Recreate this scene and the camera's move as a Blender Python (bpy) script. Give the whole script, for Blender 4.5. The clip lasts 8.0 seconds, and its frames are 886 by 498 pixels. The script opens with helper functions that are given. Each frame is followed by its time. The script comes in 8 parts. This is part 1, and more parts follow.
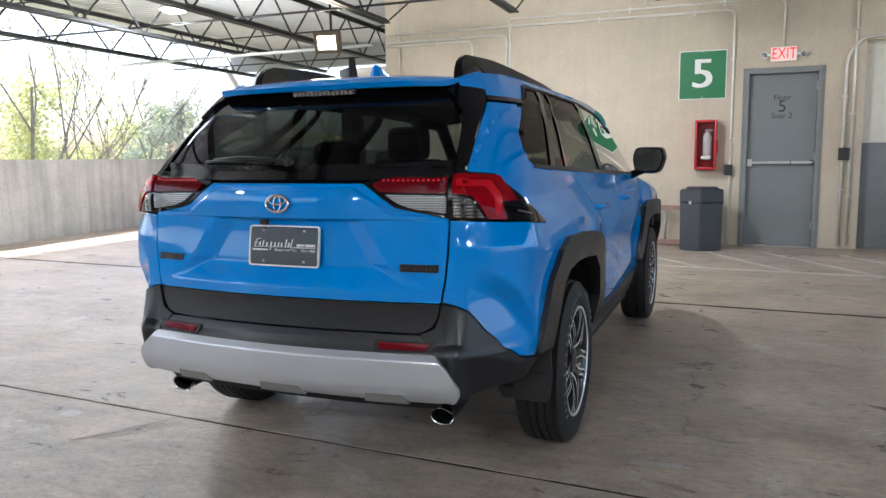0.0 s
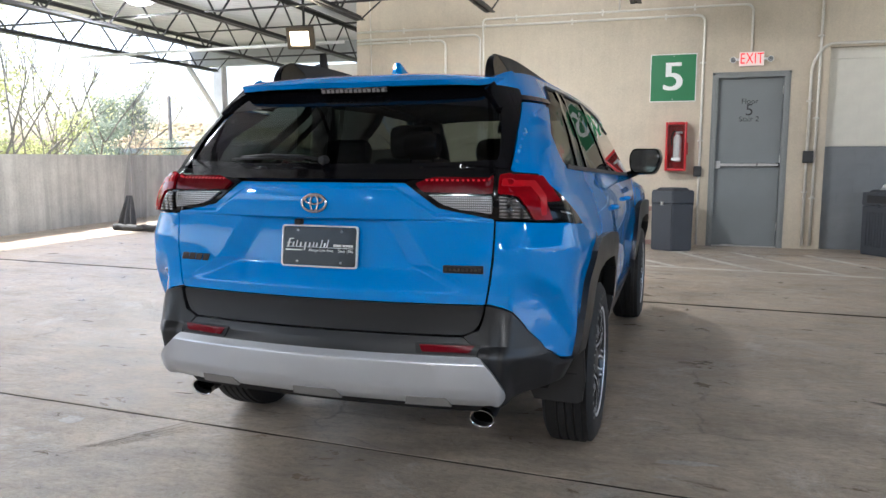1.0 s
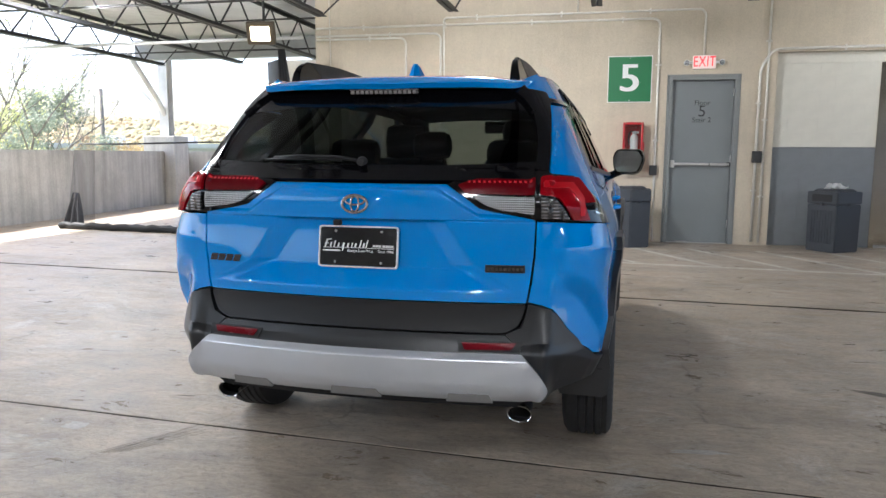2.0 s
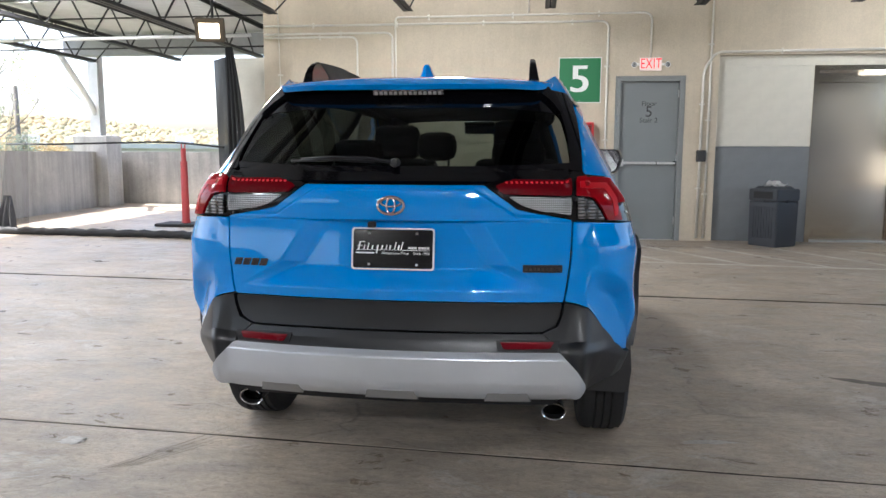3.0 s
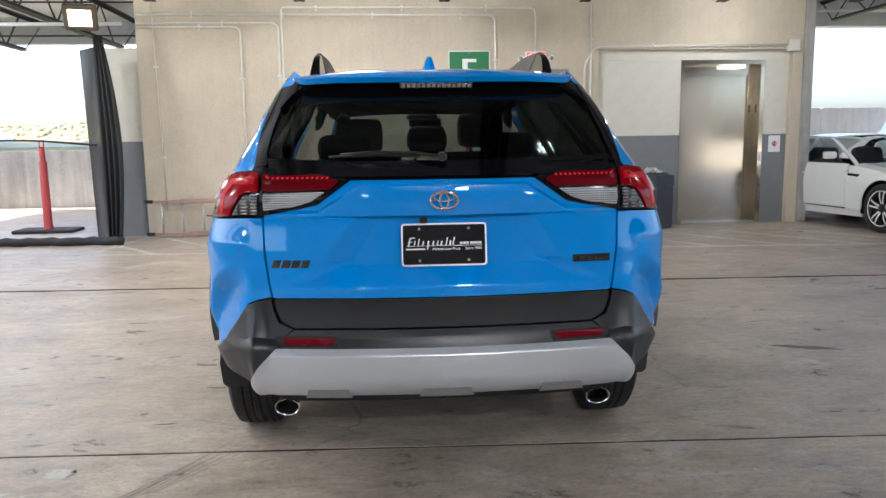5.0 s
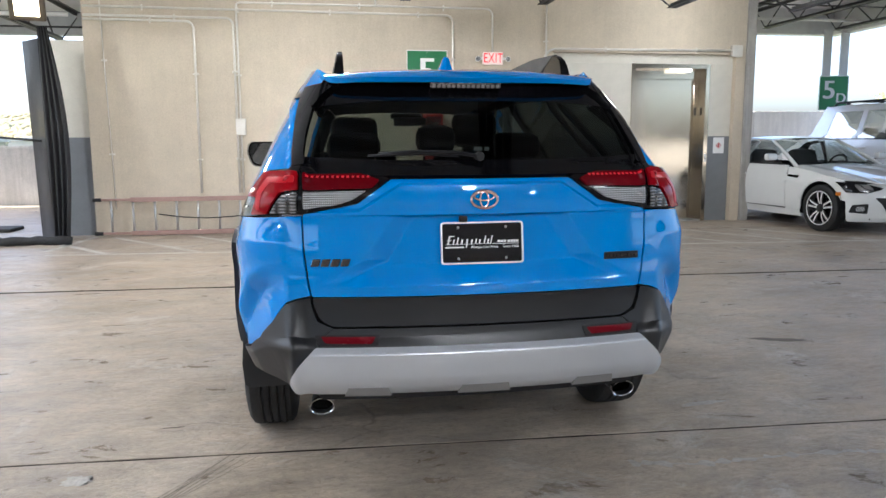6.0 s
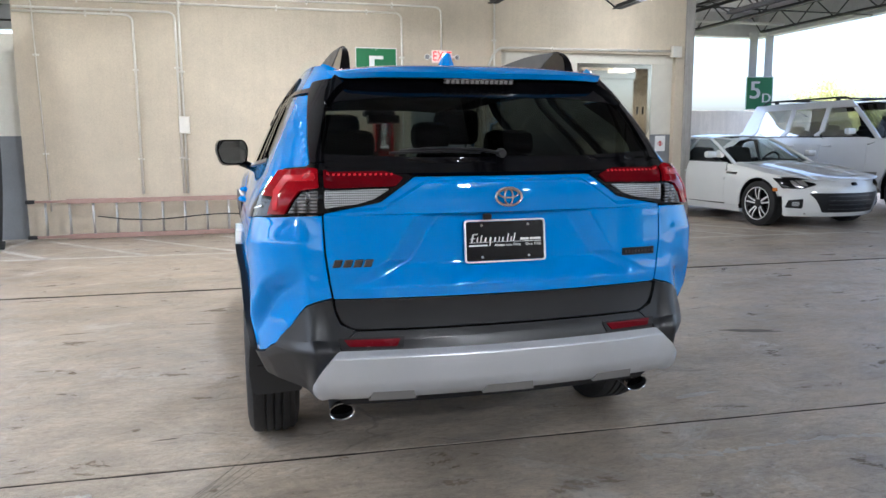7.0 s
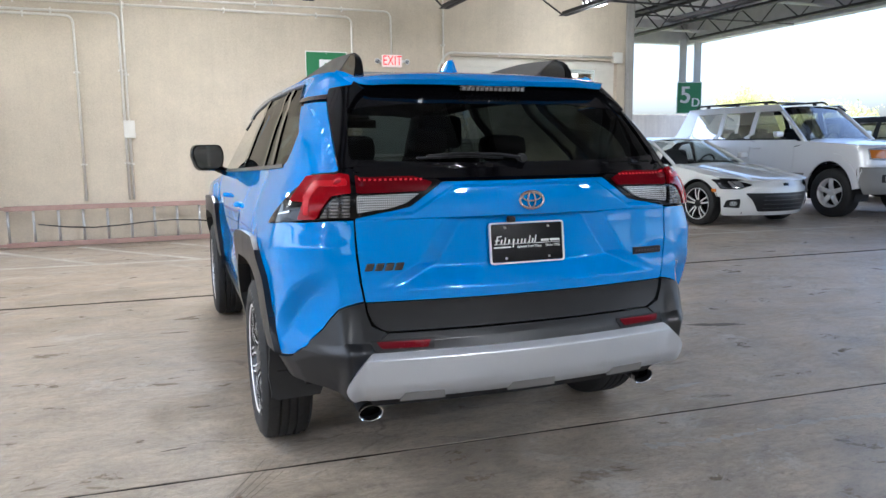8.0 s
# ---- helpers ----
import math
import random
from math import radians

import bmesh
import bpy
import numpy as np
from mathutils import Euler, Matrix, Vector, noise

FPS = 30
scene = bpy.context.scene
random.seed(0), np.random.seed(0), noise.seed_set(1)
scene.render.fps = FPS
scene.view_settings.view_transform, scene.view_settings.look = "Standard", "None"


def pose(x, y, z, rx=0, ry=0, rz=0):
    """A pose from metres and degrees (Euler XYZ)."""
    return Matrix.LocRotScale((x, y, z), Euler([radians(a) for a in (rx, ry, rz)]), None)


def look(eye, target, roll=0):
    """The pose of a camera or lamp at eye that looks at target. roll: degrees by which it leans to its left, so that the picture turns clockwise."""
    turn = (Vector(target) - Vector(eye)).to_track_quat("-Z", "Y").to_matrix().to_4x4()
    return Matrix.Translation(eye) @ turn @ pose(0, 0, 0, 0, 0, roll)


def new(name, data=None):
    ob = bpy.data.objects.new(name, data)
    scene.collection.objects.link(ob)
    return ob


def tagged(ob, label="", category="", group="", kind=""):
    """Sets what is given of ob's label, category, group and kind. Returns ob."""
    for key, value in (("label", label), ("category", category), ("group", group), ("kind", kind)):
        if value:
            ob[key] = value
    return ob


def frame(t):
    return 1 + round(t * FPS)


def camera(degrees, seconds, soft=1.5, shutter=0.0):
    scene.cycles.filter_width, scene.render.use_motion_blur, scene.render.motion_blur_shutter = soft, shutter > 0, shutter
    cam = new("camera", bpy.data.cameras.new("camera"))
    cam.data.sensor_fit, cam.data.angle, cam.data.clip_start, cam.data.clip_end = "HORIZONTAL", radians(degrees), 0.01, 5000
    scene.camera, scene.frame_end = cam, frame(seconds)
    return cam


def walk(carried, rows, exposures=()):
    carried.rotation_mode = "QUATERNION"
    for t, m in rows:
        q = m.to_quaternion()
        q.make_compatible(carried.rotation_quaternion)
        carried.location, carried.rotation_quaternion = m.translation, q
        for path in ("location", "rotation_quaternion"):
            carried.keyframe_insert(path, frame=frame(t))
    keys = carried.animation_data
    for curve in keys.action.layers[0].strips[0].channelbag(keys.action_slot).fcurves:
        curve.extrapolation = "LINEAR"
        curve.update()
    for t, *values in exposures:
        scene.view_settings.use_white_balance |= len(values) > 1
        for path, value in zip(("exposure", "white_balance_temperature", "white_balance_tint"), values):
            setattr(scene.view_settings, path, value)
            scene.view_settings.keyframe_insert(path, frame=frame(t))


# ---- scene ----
cam = camera(62.4, 8.0)
EXPOSURE = 2.26
PATH = [
    (0, (-0.129, -0.142, 1.296), (-0.852, 1.707, 1.052), -0.6),
    (0.5, (-0.294, -0.156, 1.303), (-0.96, 1.714, 1.057), -0.4),
    (1, (-0.446, -0.22, 1.301), (-1.046, 1.672, 1.053), 0.0),
    (1.5, (-0.607, -0.31, 1.308), (-1.128, 1.604, 1.055), 0.2),
    (2.8, (-1.104, -0.419, 1.326), (-1.393, 1.544, 1.069), 0.3),
    (3, (-1.177, -0.433, 1.323), (-1.426, 1.535, 1.066), 0.2),
    (3.5, (-1.364, -0.422, 1.324), (-1.513, 1.555, 1.067), 0.1),
    (4, (-1.559, -0.442, 1.33), (-1.607, 1.54, 1.068), -0.1),
    (4.5, (-1.741, -0.462, 1.328), (-1.69, 1.519, 1.057), -0.5),
    (4.7, (-1.807, -0.445, 1.325), (-1.712, 1.534, 1.051), -0.7),
    (5.8, (-2.217, -0.413, 1.338), (-1.922, 1.545, 1.056), -0.4),
    (6, (-2.296, -0.415, 1.334), (-1.963, 1.537, 1.052), -0.3),
    (6.5, (-2.466, -0.382, 1.324), (-2.04, 1.551, 1.039), -0.3),
    (7, (-2.617, -0.296, 1.328), (-2.099, 1.615, 1.042), -0.4),
    (7.5, (-2.777, -0.255, 1.332), (-2.166, 1.628, 1.049), -0.5),
    (8, (-2.972, -0.259, 1.339), (-2.275, 1.595, 1.06), -0.6),
]
walk(cam, [(t, look(eye, target, roll)) for t, eye, target, roll in PATH], [(0, EXPOSURE - 0.17, 5840.0), (4.5, EXPOSURE - 0.04, 5940.0), (8, EXPOSURE + 0.02, 5680.0)])

# ---- world and sun ----
SUN_ELEVATION, SUN_AZIMUTH = 58.0, -82.0  # azimuth: degrees from +y towards +x
world = bpy.data.worlds.new("world")
scene.world = world
world.use_nodes = True
wn = world.node_tree.nodes
sky = wn.new("ShaderNodeTexSky")
sky.sky_type = "NISHITA"
sky.sun_disc = False
sky.sun_elevation = radians(SUN_ELEVATION)
sky.sun_rotation = radians(SUN_AZIMUTH)
sky.air_density, sky.dust_density, sky.ozone_density = 0.9, 4.5, 0.8
wn["Background"].inputs["Strength"].default_value = 0.15
world.node_tree.links.new(sky.outputs["Color"], wn["Background"].inputs["Color"])
sun_data = bpy.data.lights.new("sun", "SUN")
sun_data.energy, sun_data.angle, sun_data.color = 4.0, radians(0.5), (1.0, 0.95, 0.87)
sun = new("sun", sun_data)
_a, _e = radians(SUN_AZIMUTH), radians(SUN_ELEVATION)
sun.matrix_world = look((0, 0, 30), (-math.sin(_a) * math.cos(_e), -math.cos(_a) * math.cos(_e), 30 - math.sin(_e)))


# ---- materials ----
def nodes_of(name):
    m = bpy.data.materials.new(name)
    m.use_nodes = True
    n = m.node_tree.nodes
    return m, n, m.node_tree.links, n["Principled BSDF"]


def noise_node(n, l, scale, detail=6, rough=0.6, stretch=(1, 1, 1), coord="Object", distortion=0.0):
    tc = n.new("ShaderNodeTexCoord")
    mp = n.new("ShaderNodeMapping")
    mp.inputs["Scale"].default_value = stretch
    l.new(tc.outputs[coord], mp.inputs["Vector"])
    t = n.new("ShaderNodeTexNoise")
    t.inputs["Scale"].default_value = scale
    t.inputs["Detail"].default_value = detail
    t.inputs["Roughness"].default_value = rough
    t.inputs["Distortion"].default_value = distortion
    l.new(mp.outputs["Vector"], t.inputs["Vector"])
    return t.outputs["Fac"]


def ramp(n, l, fac, stops):
    r = n.new("ShaderNodeValToRGB")
    els = r.color_ramp.elements
    while len(els) < len(stops):
        els.new(0.5)
    for e, (p, c) in zip(els, stops):
        e.position = p
        e.color = (c, c, c, 1) if isinstance(c, (int, float)) else (*c, 1)
    l.new(fac, r.inputs["Fac"])
    return r.outputs["Color"]


def mix(n, l, kind, fac, a, b):
    m = n.new("ShaderNodeMix")
    m.data_type, m.blend_type = "RGBA", kind
    for socket, v in ((m.inputs[0], fac), (m.inputs[6], a), (m.inputs[7], b)):
        if hasattr(v, "links"):
            l.new(v, socket)
        else:
            socket.default_value = v if isinstance(v, (int, float)) else (*v, 1)
    return m.outputs[2]


def bump(n, l, p, height, strength, distance=0.01):
    b = n.new("ShaderNodeBump")
    b.inputs["Strength"].default_value = strength
    b.inputs["Distance"].default_value = distance
    l.new(height, b.inputs["Height"])
    l.new(b.outputs["Normal"], p.inputs["Normal"])


def plain(name, col, rough=0.5, metal=0.0, coat=0.0, vary=0.12, scale=6.0, grain=120.0, relief=0.1, spec=0.5):
    """A surface with large faint blotches and fine grain."""
    m, n, l, p = nodes_of(name)
    big = noise_node(n, l, scale, 4)
    fine = noise_node(n, l, grain, 3)
    c = mix(n, l, "MULTIPLY", 1.0, col, ramp(n, l, big, [(0.3, 1 - vary), (0.7, 1.0)]))
    c = mix(n, l, "MULTIPLY", 1.0, c, ramp(n, l, fine, [(0.3, 1 - vary * 0.6), (0.7, 1.0)]))
    l.new(c, p.inputs["Base Color"])
    l.new(ramp(n, l, big, [(0.2, max(rough - 0.06, 0.02)), (0.8, min(rough + 0.06, 1))]), p.inputs["Roughness"])
    p.inputs["Metallic"].default_value = metal
    p.inputs["Coat Weight"].default_value = coat
    p.inputs["Coat Roughness"].default_value = 0.03
    p.inputs["Specular IOR Level"].default_value = spec
    if relief:
        bump(n, l, p, fine, relief, 0.002)
    return m


def concrete(name, light, dark, scale=1.0, stretch=(1, 1, 1), rough=0.8, streak=0.25, relief=0.35, blot=0.5):
    m, n, l, p = nodes_of(name)
    big = noise_node(n, l, 0.7 * scale, 5, 0.55, stretch)
    mid = noise_node(n, l, 4.5 * scale, 6, 0.65, stretch)
    fine = noise_node(n, l, 90 * scale, 4, 0.6)
    lines = noise_node(n, l, 3.0 * scale, 5, 0.6, (6, 6, 0.35) if stretch == (1, 1, 1) else tuple(9 * v if v > 0.9 else 0.6 * v for v in stretch))
    c = mix(n, l, "MIX", ramp(n, l, big, [(0.32, 0.0), (0.68, 1.0)]), dark, light)
    c = mix(n, l, "MULTIPLY", blot, c, ramp(n, l, mid, [(0.34, 0.55), (0.62, 1.0)]))
    c = mix(n, l, "MULTIPLY", streak, c, ramp(n, l, lines, [(0.35, 0.45), (0.6, 1.0)]))
    c = mix(n, l, "MULTIPLY", 0.5, c, ramp(n, l, fine, [(0.3, 0.75), (0.7, 1.1)]))
    l.new(c, p.inputs["Base Color"])
    l.new(ramp(n, l, mid, [(0.3, rough - 0.15), (0.7, min(1, rough + 0.08))]), p.inputs["Roughness"])
    bump(n, l, p, mix(n, l, "ADD", 0.6, fine, mid), relief, 0.004)
    return m


def voronoi_edge(n, l, scale, stretch=(1, 1, 1), warp=0.25):
    """Distance to the edges of large warped cells, for hairline cracks."""
    tc = n.new("ShaderNodeTexCoord")
    mp = n.new("ShaderNodeMapping")
    mp.inputs["Scale"].default_value = stretch
    l.new(tc.outputs["Object"], mp.inputs["Vector"])
    w = n.new("ShaderNodeTexNoise")
    w.inputs["Scale"].default_value = 3.0
    w.inputs["Detail"].default_value = 6
    l.new(mp.outputs["Vector"], w.inputs["Vector"])
    v = n.new("ShaderNodeTexVoronoi")
    v.feature = "DISTANCE_TO_EDGE"
    v.inputs["Scale"].default_value = scale
    l.new(mix(n, l, "ADD", warp, mp.outputs["Vector"], w.outputs["Color"]), v.inputs["Vector"])
    return v.outputs["Distance"]


def floor_material():
    """Worn trowelled slab: cloudy blotches, pale lime bloom, dark drips, trowel scratches, hairline cracks, pits."""
    m, n, l, p = nodes_of("slab_concrete")
    cloud = noise_node(n, l, 0.9, 10, 0.68, (0.8, 1.3, 1), distortion=0.5)
    blotch = noise_node(n, l, 3.4, 9, 0.72, (0.75, 1.25, 1), distortion=0.3)
    sweep = noise_node(n, l, 5.0, 8, 0.72, (0.55, 1.9, 1), distortion=1.6)
    bloom = noise_node(n, l, 1.3, 10, 0.78, (0.95, 1.2, 1), distortion=0.7)
    drips = noise_node(n, l, 2.1, 8, 0.7, (0.9, 1.2, 1), distortion=0.5)
    scratch = noise_node(n, l, 22, 5, 0.75, (0.5, 1.6, 1), distortion=1.5)
    broom = noise_node(n, l, 30, 7, 0.8, (0.75, 1.35, 1), distortion=1.2)
    pits = noise_node(n, l, 46, 5, 0.75)
    fine = noise_node(n, l, 210, 4, 0.7)
    c = mix(n, l, "MIX", ramp(n, l, cloud, [(0.36, 0.0), (0.62, 1.0)]), (0.350, 0.286, 0.218), (0.515, 0.432, 0.336))
    c = mix(n, l, "MULTIPLY", 0.8, c, ramp(n, l, blotch, [(0.36, 0.66), (0.48, 0.95), (0.62, 1.12)]))
    c = mix(n, l, "MULTIPLY", 0.45, c, ramp(n, l, sweep, [(0.36, 0.60), (0.55, 1.0), (0.7, 1.14)]))
    c = mix(n, l, "MIX", ramp(n, l, bloom, [(0.56, 0.0), (0.60, 0.35), (0.72, 0.85)]), c, (0.58, 0.56, 0.52))
    c = mix(n, l, "MULTIPLY", 0.6, c, ramp(n, l, drips, [(0.28, 0.50), (0.38, 0.82), (0.50, 1.0)]))
    c = mix(n, l, "MULTIPLY", 0.8, c, ramp(n, l, scratch, [(0.32, 0.62), (0.44, 1.0), (0.60, 1.0), (0.70, 1.25)]))
    c = mix(n, l, "MULTIPLY", 0.9, c, ramp(n, l, broom, [(0.34, 0.62), (0.50, 1.0), (0.66, 1.22)]))
    c = mix(n, l, "MULTIPLY", 0.9, c, ramp(n, l, pits, [(0.33, 0.40), (0.39, 1.0), (0.64, 1.0), (0.71, 1.4)]))
    c = mix(n, l, "MULTIPLY", 0.9, c, ramp(n, l, fine, [(0.3, 0.62), (0.7, 1.2)]))
    crack = ramp(n, l, voronoi_edge(n, l, 0.42, (0.7, 1.2, 1)), [(0.0, 0.0), (0.0035, 1.0)])
    gate = ramp(n, l, drips, [(0.45, 1.0), (0.52, 0.0)])
    c = mix(n, l, "MULTIPLY", mix(n, l, "MULTIPLY", 1.0, gate, (0.4, 0.4, 0.4)), c, crack)
    l.new(c, p.inputs["Base Color"])
    l.new(ramp(n, l, blotch, [(0.34, 0.24), (0.5, 0.40), (0.66, 0.60)]), p.inputs["Roughness"])
    bump(n, l, p, mix(n, l, "ADD", 0.6, fine, mix(n, l, "ADD", 0.8, pits, mix(n, l, "ADD", 0.7, scratch, broom))), 0.50, 0.004)
    return m


def glass(name, tint, gloss=1.0, rough=0.0):
    m, n, l, p = nodes_of(name)
    n.remove(p)
    tr = n.new("ShaderNodeBsdfTransparent")
    tr.inputs["Color"].default_value = (*tint, 1)
    gl = n.new("ShaderNodeBsdfGlossy")
    gl.inputs["Roughness"].default_value = rough
    fr = n.new("ShaderNodeLayerWeight")
    fr.inputs["Blend"].default_value = 0.5
    pw = n.new("ShaderNodeMath")
    pw.operation = "POWER"
    pw.inputs[1].default_value = 5.0
    l.new(fr.outputs["Facing"], pw.inputs[0])
    mul = n.new("ShaderNodeMath")
    mul.operation = "MULTIPLY_ADD"
    mul.inputs[1].default_value = 0.95 * gloss
    mul.inputs[2].default_value = 0.045 * gloss
    mul.use_clamp = True
    mx = n.new("ShaderNodeMixShader")
    l.new(pw.outputs[0], mul.inputs[0])
    l.new(mul.outputs[0], mx.inputs[0])
    l.new(tr.outputs[0], mx.inputs[1])
    l.new(gl.outputs[0], mx.inputs[2])
    l.new(mx.outputs[0], n["Material Output"].inputs["Surface"])
    return m


def glow(name, col, strength):
    m, n, l, p = nodes_of(name)
    p.inputs["Base Color"].default_value = (*col, 1)
    p.inputs["Emission Color"].default_value = (*col, 1)
    p.inputs["Emission Strength"].default_value = strength
    return m


def net_material(name, col, thin, thick):
    """Debris netting: mesh cloth that lets part of the light through."""
    m, n, l, p = nodes_of(name)
    weave = noise_node(n, l, 260, 3, 0.6)
    l.new(mix(n, l, "MULTIPLY", 1.0, col, ramp(n, l, weave, [(0.3, 0.7), (0.7, 1.1)])), p.inputs["Base Color"])
    p.inputs["Roughness"].default_value = 0.9
    tr = n.new("ShaderNodeBsdfTransparent")
    mx = n.new("ShaderNodeMixShader")
    fold = noise_node(n, l, 2.2, 3, 0.5, (2, 2, 0.25))
    l.new(ramp(n, l, fold, [(0.35, thin), (0.65, thick)]), mx.inputs[0])
    l.new(tr.outputs[0], mx.inputs[1])
    l.new(p.outputs[0], mx.inputs[2])
    l.new(mx.outputs[0], n["Material Output"].inputs["Surface"])
    return m


M_FLOOR = floor_material()
M_WALL = concrete("beige_concrete", (0.63, 0.545, 0.42), (0.53, 0.46, 0.355), 0.8, streak=0.08, blot=0.2, relief=0.2)
M_COLUMN = concrete("grey_concrete", (0.50, 0.48, 0.44), (0.36, 0.34, 0.31), 0.8, streak=0.4, blot=0.4)
M_PARAPET = concrete("stained_parapet_concrete", (0.66, 0.64, 0.60), (0.48, 0.46, 0.43), 0.28, streak=0.5, blot=0.55)
# Lighter copy of the parapet concrete; glare is put into its colour.
M_GLAREPARAPET = concrete("glare_paled_parapet", (0.84, 0.80, 0.74), (0.72, 0.68, 0.62), 0.4, streak=0.2, blot=0.25)
M_DRAG = plain("trowel_drag", (0.22, 0.195, 0.16), 0.85, vary=0.3, scale=30)
M_GOUGE = plain("bared_dark_concrete", (0.12, 0.10, 0.08), 0.9, vary=0.4, scale=30)
M_LIME = concrete("chalky_lime_bloom", (0.62, 0.60, 0.56), (0.44, 0.41, 0.37), 12.0, blot=0.8, rough=0.6)
M_OIL = concrete("oil_stained_concrete", (0.20, 0.175, 0.145), (0.13, 0.115, 0.095), 6.0, blot=0.7)
M_JOINT = plain("joint_filler", (0.055, 0.048, 0.040), 0.95, vary=0.5, scale=9, spec=0.05)
M_CMU_WHITE = concrete("white_painted_block", (0.72, 0.69, 0.60), (0.65, 0.62, 0.54), 1.2, streak=0.02, blot=0.15, relief=0.3)
M_CMU_GREY = concrete("grey_painted_block", (0.23, 0.24, 0.25), (0.19, 0.20, 0.21), 1.2, streak=0.02, blot=0.2, relief=0.3)
M_LINE = concrete("worn_white_line_paint", (0.80, 0.78, 0.72), (0.58, 0.55, 0.50), 3.0, streak=0.1, blot=0.7)
M_STEEL = plain("dark_joist_steel", (0.045, 0.045, 0.048), 0.55, 0.3, vary=0.3)
M_WHITE_STEEL = plain("white_painted_steel", (0.66, 0.66, 0.65), 0.5, vary=0.15)
M_GREY_STEEL = plain("grey_painted_steel", (0.30, 0.31, 0.32), 0.5, vary=0.15)
# Grey steel lightened: bounced light on the edge beams is in the colour.
M_BOUNCE_PALE_STEEL = plain("pale_steel_with_bounce", (0.58, 0.58, 0.58), 0.5, vary=0.15)
M_DECK = plain("white_roof_deck", (0.66, 0.66, 0.67), 0.55, vary=0.15, scale=1.5)
M_CONDUIT = plain("galvanised_conduit", (0.76, 0.73, 0.66), 0.35, 0.25, vary=0.12)
M_STAINLESS = plain("brushed_stainless", (0.56, 0.505, 0.42), 0.11, 1.0, vary=0.03, relief=0, scale=1.0)
M_DOOR = plain("grey_door_paint", (0.20, 0.215, 0.22), 0.45, vary=0.06, scale=3)
M_DOORFRAME = plain("grey_frame_paint", (0.23, 0.24, 0.235), 0.45, vary=0.08)
M_ALU = plain("satin_aluminium", (0.62, 0.62, 0.61), 0.35, 0.9, vary=0.08)
M_GREEN = plain("green_sign_enamel", (0.012, 0.17, 0.055), 0.45, vary=0.06, relief=0)
M_WHITE = plain("white_sign_paint", (0.82, 0.82, 0.80), 0.5, vary=0.04, relief=0)
M_BLACKTXT = plain("black_lettering", (0.03, 0.03, 0.03), 0.5, relief=0)
M_EXITRED = glow("exit_red_letters", (0.75, 0.02, 0.03), 0.25)
M_EXITFACE = glow("exit_white_face", (0.80, 0.66, 0.60), 0.06)
M_RED = plain("red_enamel", (0.50, 0.015, 0.02), 0.35, vary=0.1)
M_REDPOST = plain("sun_faded_red_plastic", (0.48, 0.05, 0.05), 0.5, vary=0.2)
M_BIN = plain("charcoal_bin_plastic", (0.045, 0.05, 0.06), 0.5, vary=0.15)
M_BLACKRUB = plain("black_rubber", (0.02, 0.02, 0.02), 0.75, vary=0.2)
M_LADDER = plain("pinkish_fibreglass", (0.40, 0.25, 0.21), 0.6, vary=0.2)
M_PAPER = plain("white_paper", (0.8, 0.8, 0.79), 0.7, vary=0.04)
M_NET = net_material("grey_black_netting", (0.035, 0.035, 0.038), 0.90, 0.98)
M_NETFOLD = net_material("folded_netting", (0.026, 0.026, 0.028), 0.95, 1.0)
M_VEIL = net_material("thin_netting", (0.09, 0.09, 0.10), 0.24, 0.42)
M_LAMPGLOW = glow("warm_flood_lens", (1.0, 0.82, 0.56), 2.6)
M_DISCGLOW = glow("white_lamp_lens", (1.0, 0.96, 0.9), 3.0)
M_SOFFIT = glow("dim_warm_lens", (1.0, 0.93, 0.80), 0.55)
M_LAMPBODY = plain("bronze_lamp_housing", (0.10, 0.08, 0.055), 0.5, 0.3)
M_CASE_GLASS = glass("clear_case_glass", (0.92, 0.92, 0.92))


# ---- building helpers ----
def finish(name, bm, mat, smooth=False):
    me = bpy.data.meshes.new(name)
    bm.normal_update()
    bm.to_mesh(me)
    bm.free()
    for m in (mat if isinstance(mat, (list, tuple)) else [mat]):
        me.materials.append(m)
    if smooth:
        me.shade_smooth()
        me.set_sharp_from_angle(angle=radians(38))
    return me


def part(name, bm, mat, parent, label="", smooth=False):
    """Links a bmesh as one mesh object under a thing or a part."""
    ob = new(name, bm if isinstance(bm, bpy.types.Mesh) else finish(name, bm, mat, smooth))
    ob.parent = parent
    if label:
        ob["label"] = label
    return ob


def thing(name, label, category, m=None, group="", kind=""):
    ob = new(name)
    ob.matrix_world = m or Matrix.Identity(4)
    return tagged(ob, label, category, group, kind)


def solid(name, bm, mat, label, category, m=None, group="", kind="", smooth=False):
    ob = new(name, finish(name, bm, mat, smooth))
    ob.matrix_world = m or Matrix.Identity(4)
    return tagged(ob, label, category, group, kind)


def box(bm, lo, hi, bevel=0.0, mat_index=0, m=None):
    r = bmesh.ops.create_cube(bm, size=1)
    vs = r["verts"]
    for v in vs:
        v.co = Vector([(a + b) / 2 + c * (b - a) for a, b, c in zip(lo, hi, v.co)])
    fs = list({f for v in vs for f in v.link_faces})
    if bevel:
        es = list({e for v in vs for e in v.link_edges})
        o = bmesh.ops.bevel(bm, geom=es, offset=bevel, segments=2, profile=0.5, affect="EDGES")
        fs = list({f for f in o["faces"]} | {f for f in fs if f.is_valid})
        vs = list({v for f in fs for v in f.verts})
    for f in fs:
        f.material_index = mat_index
    if m is not None:
        bmesh.ops.transform(bm, matrix=m, verts=vs)
    return vs


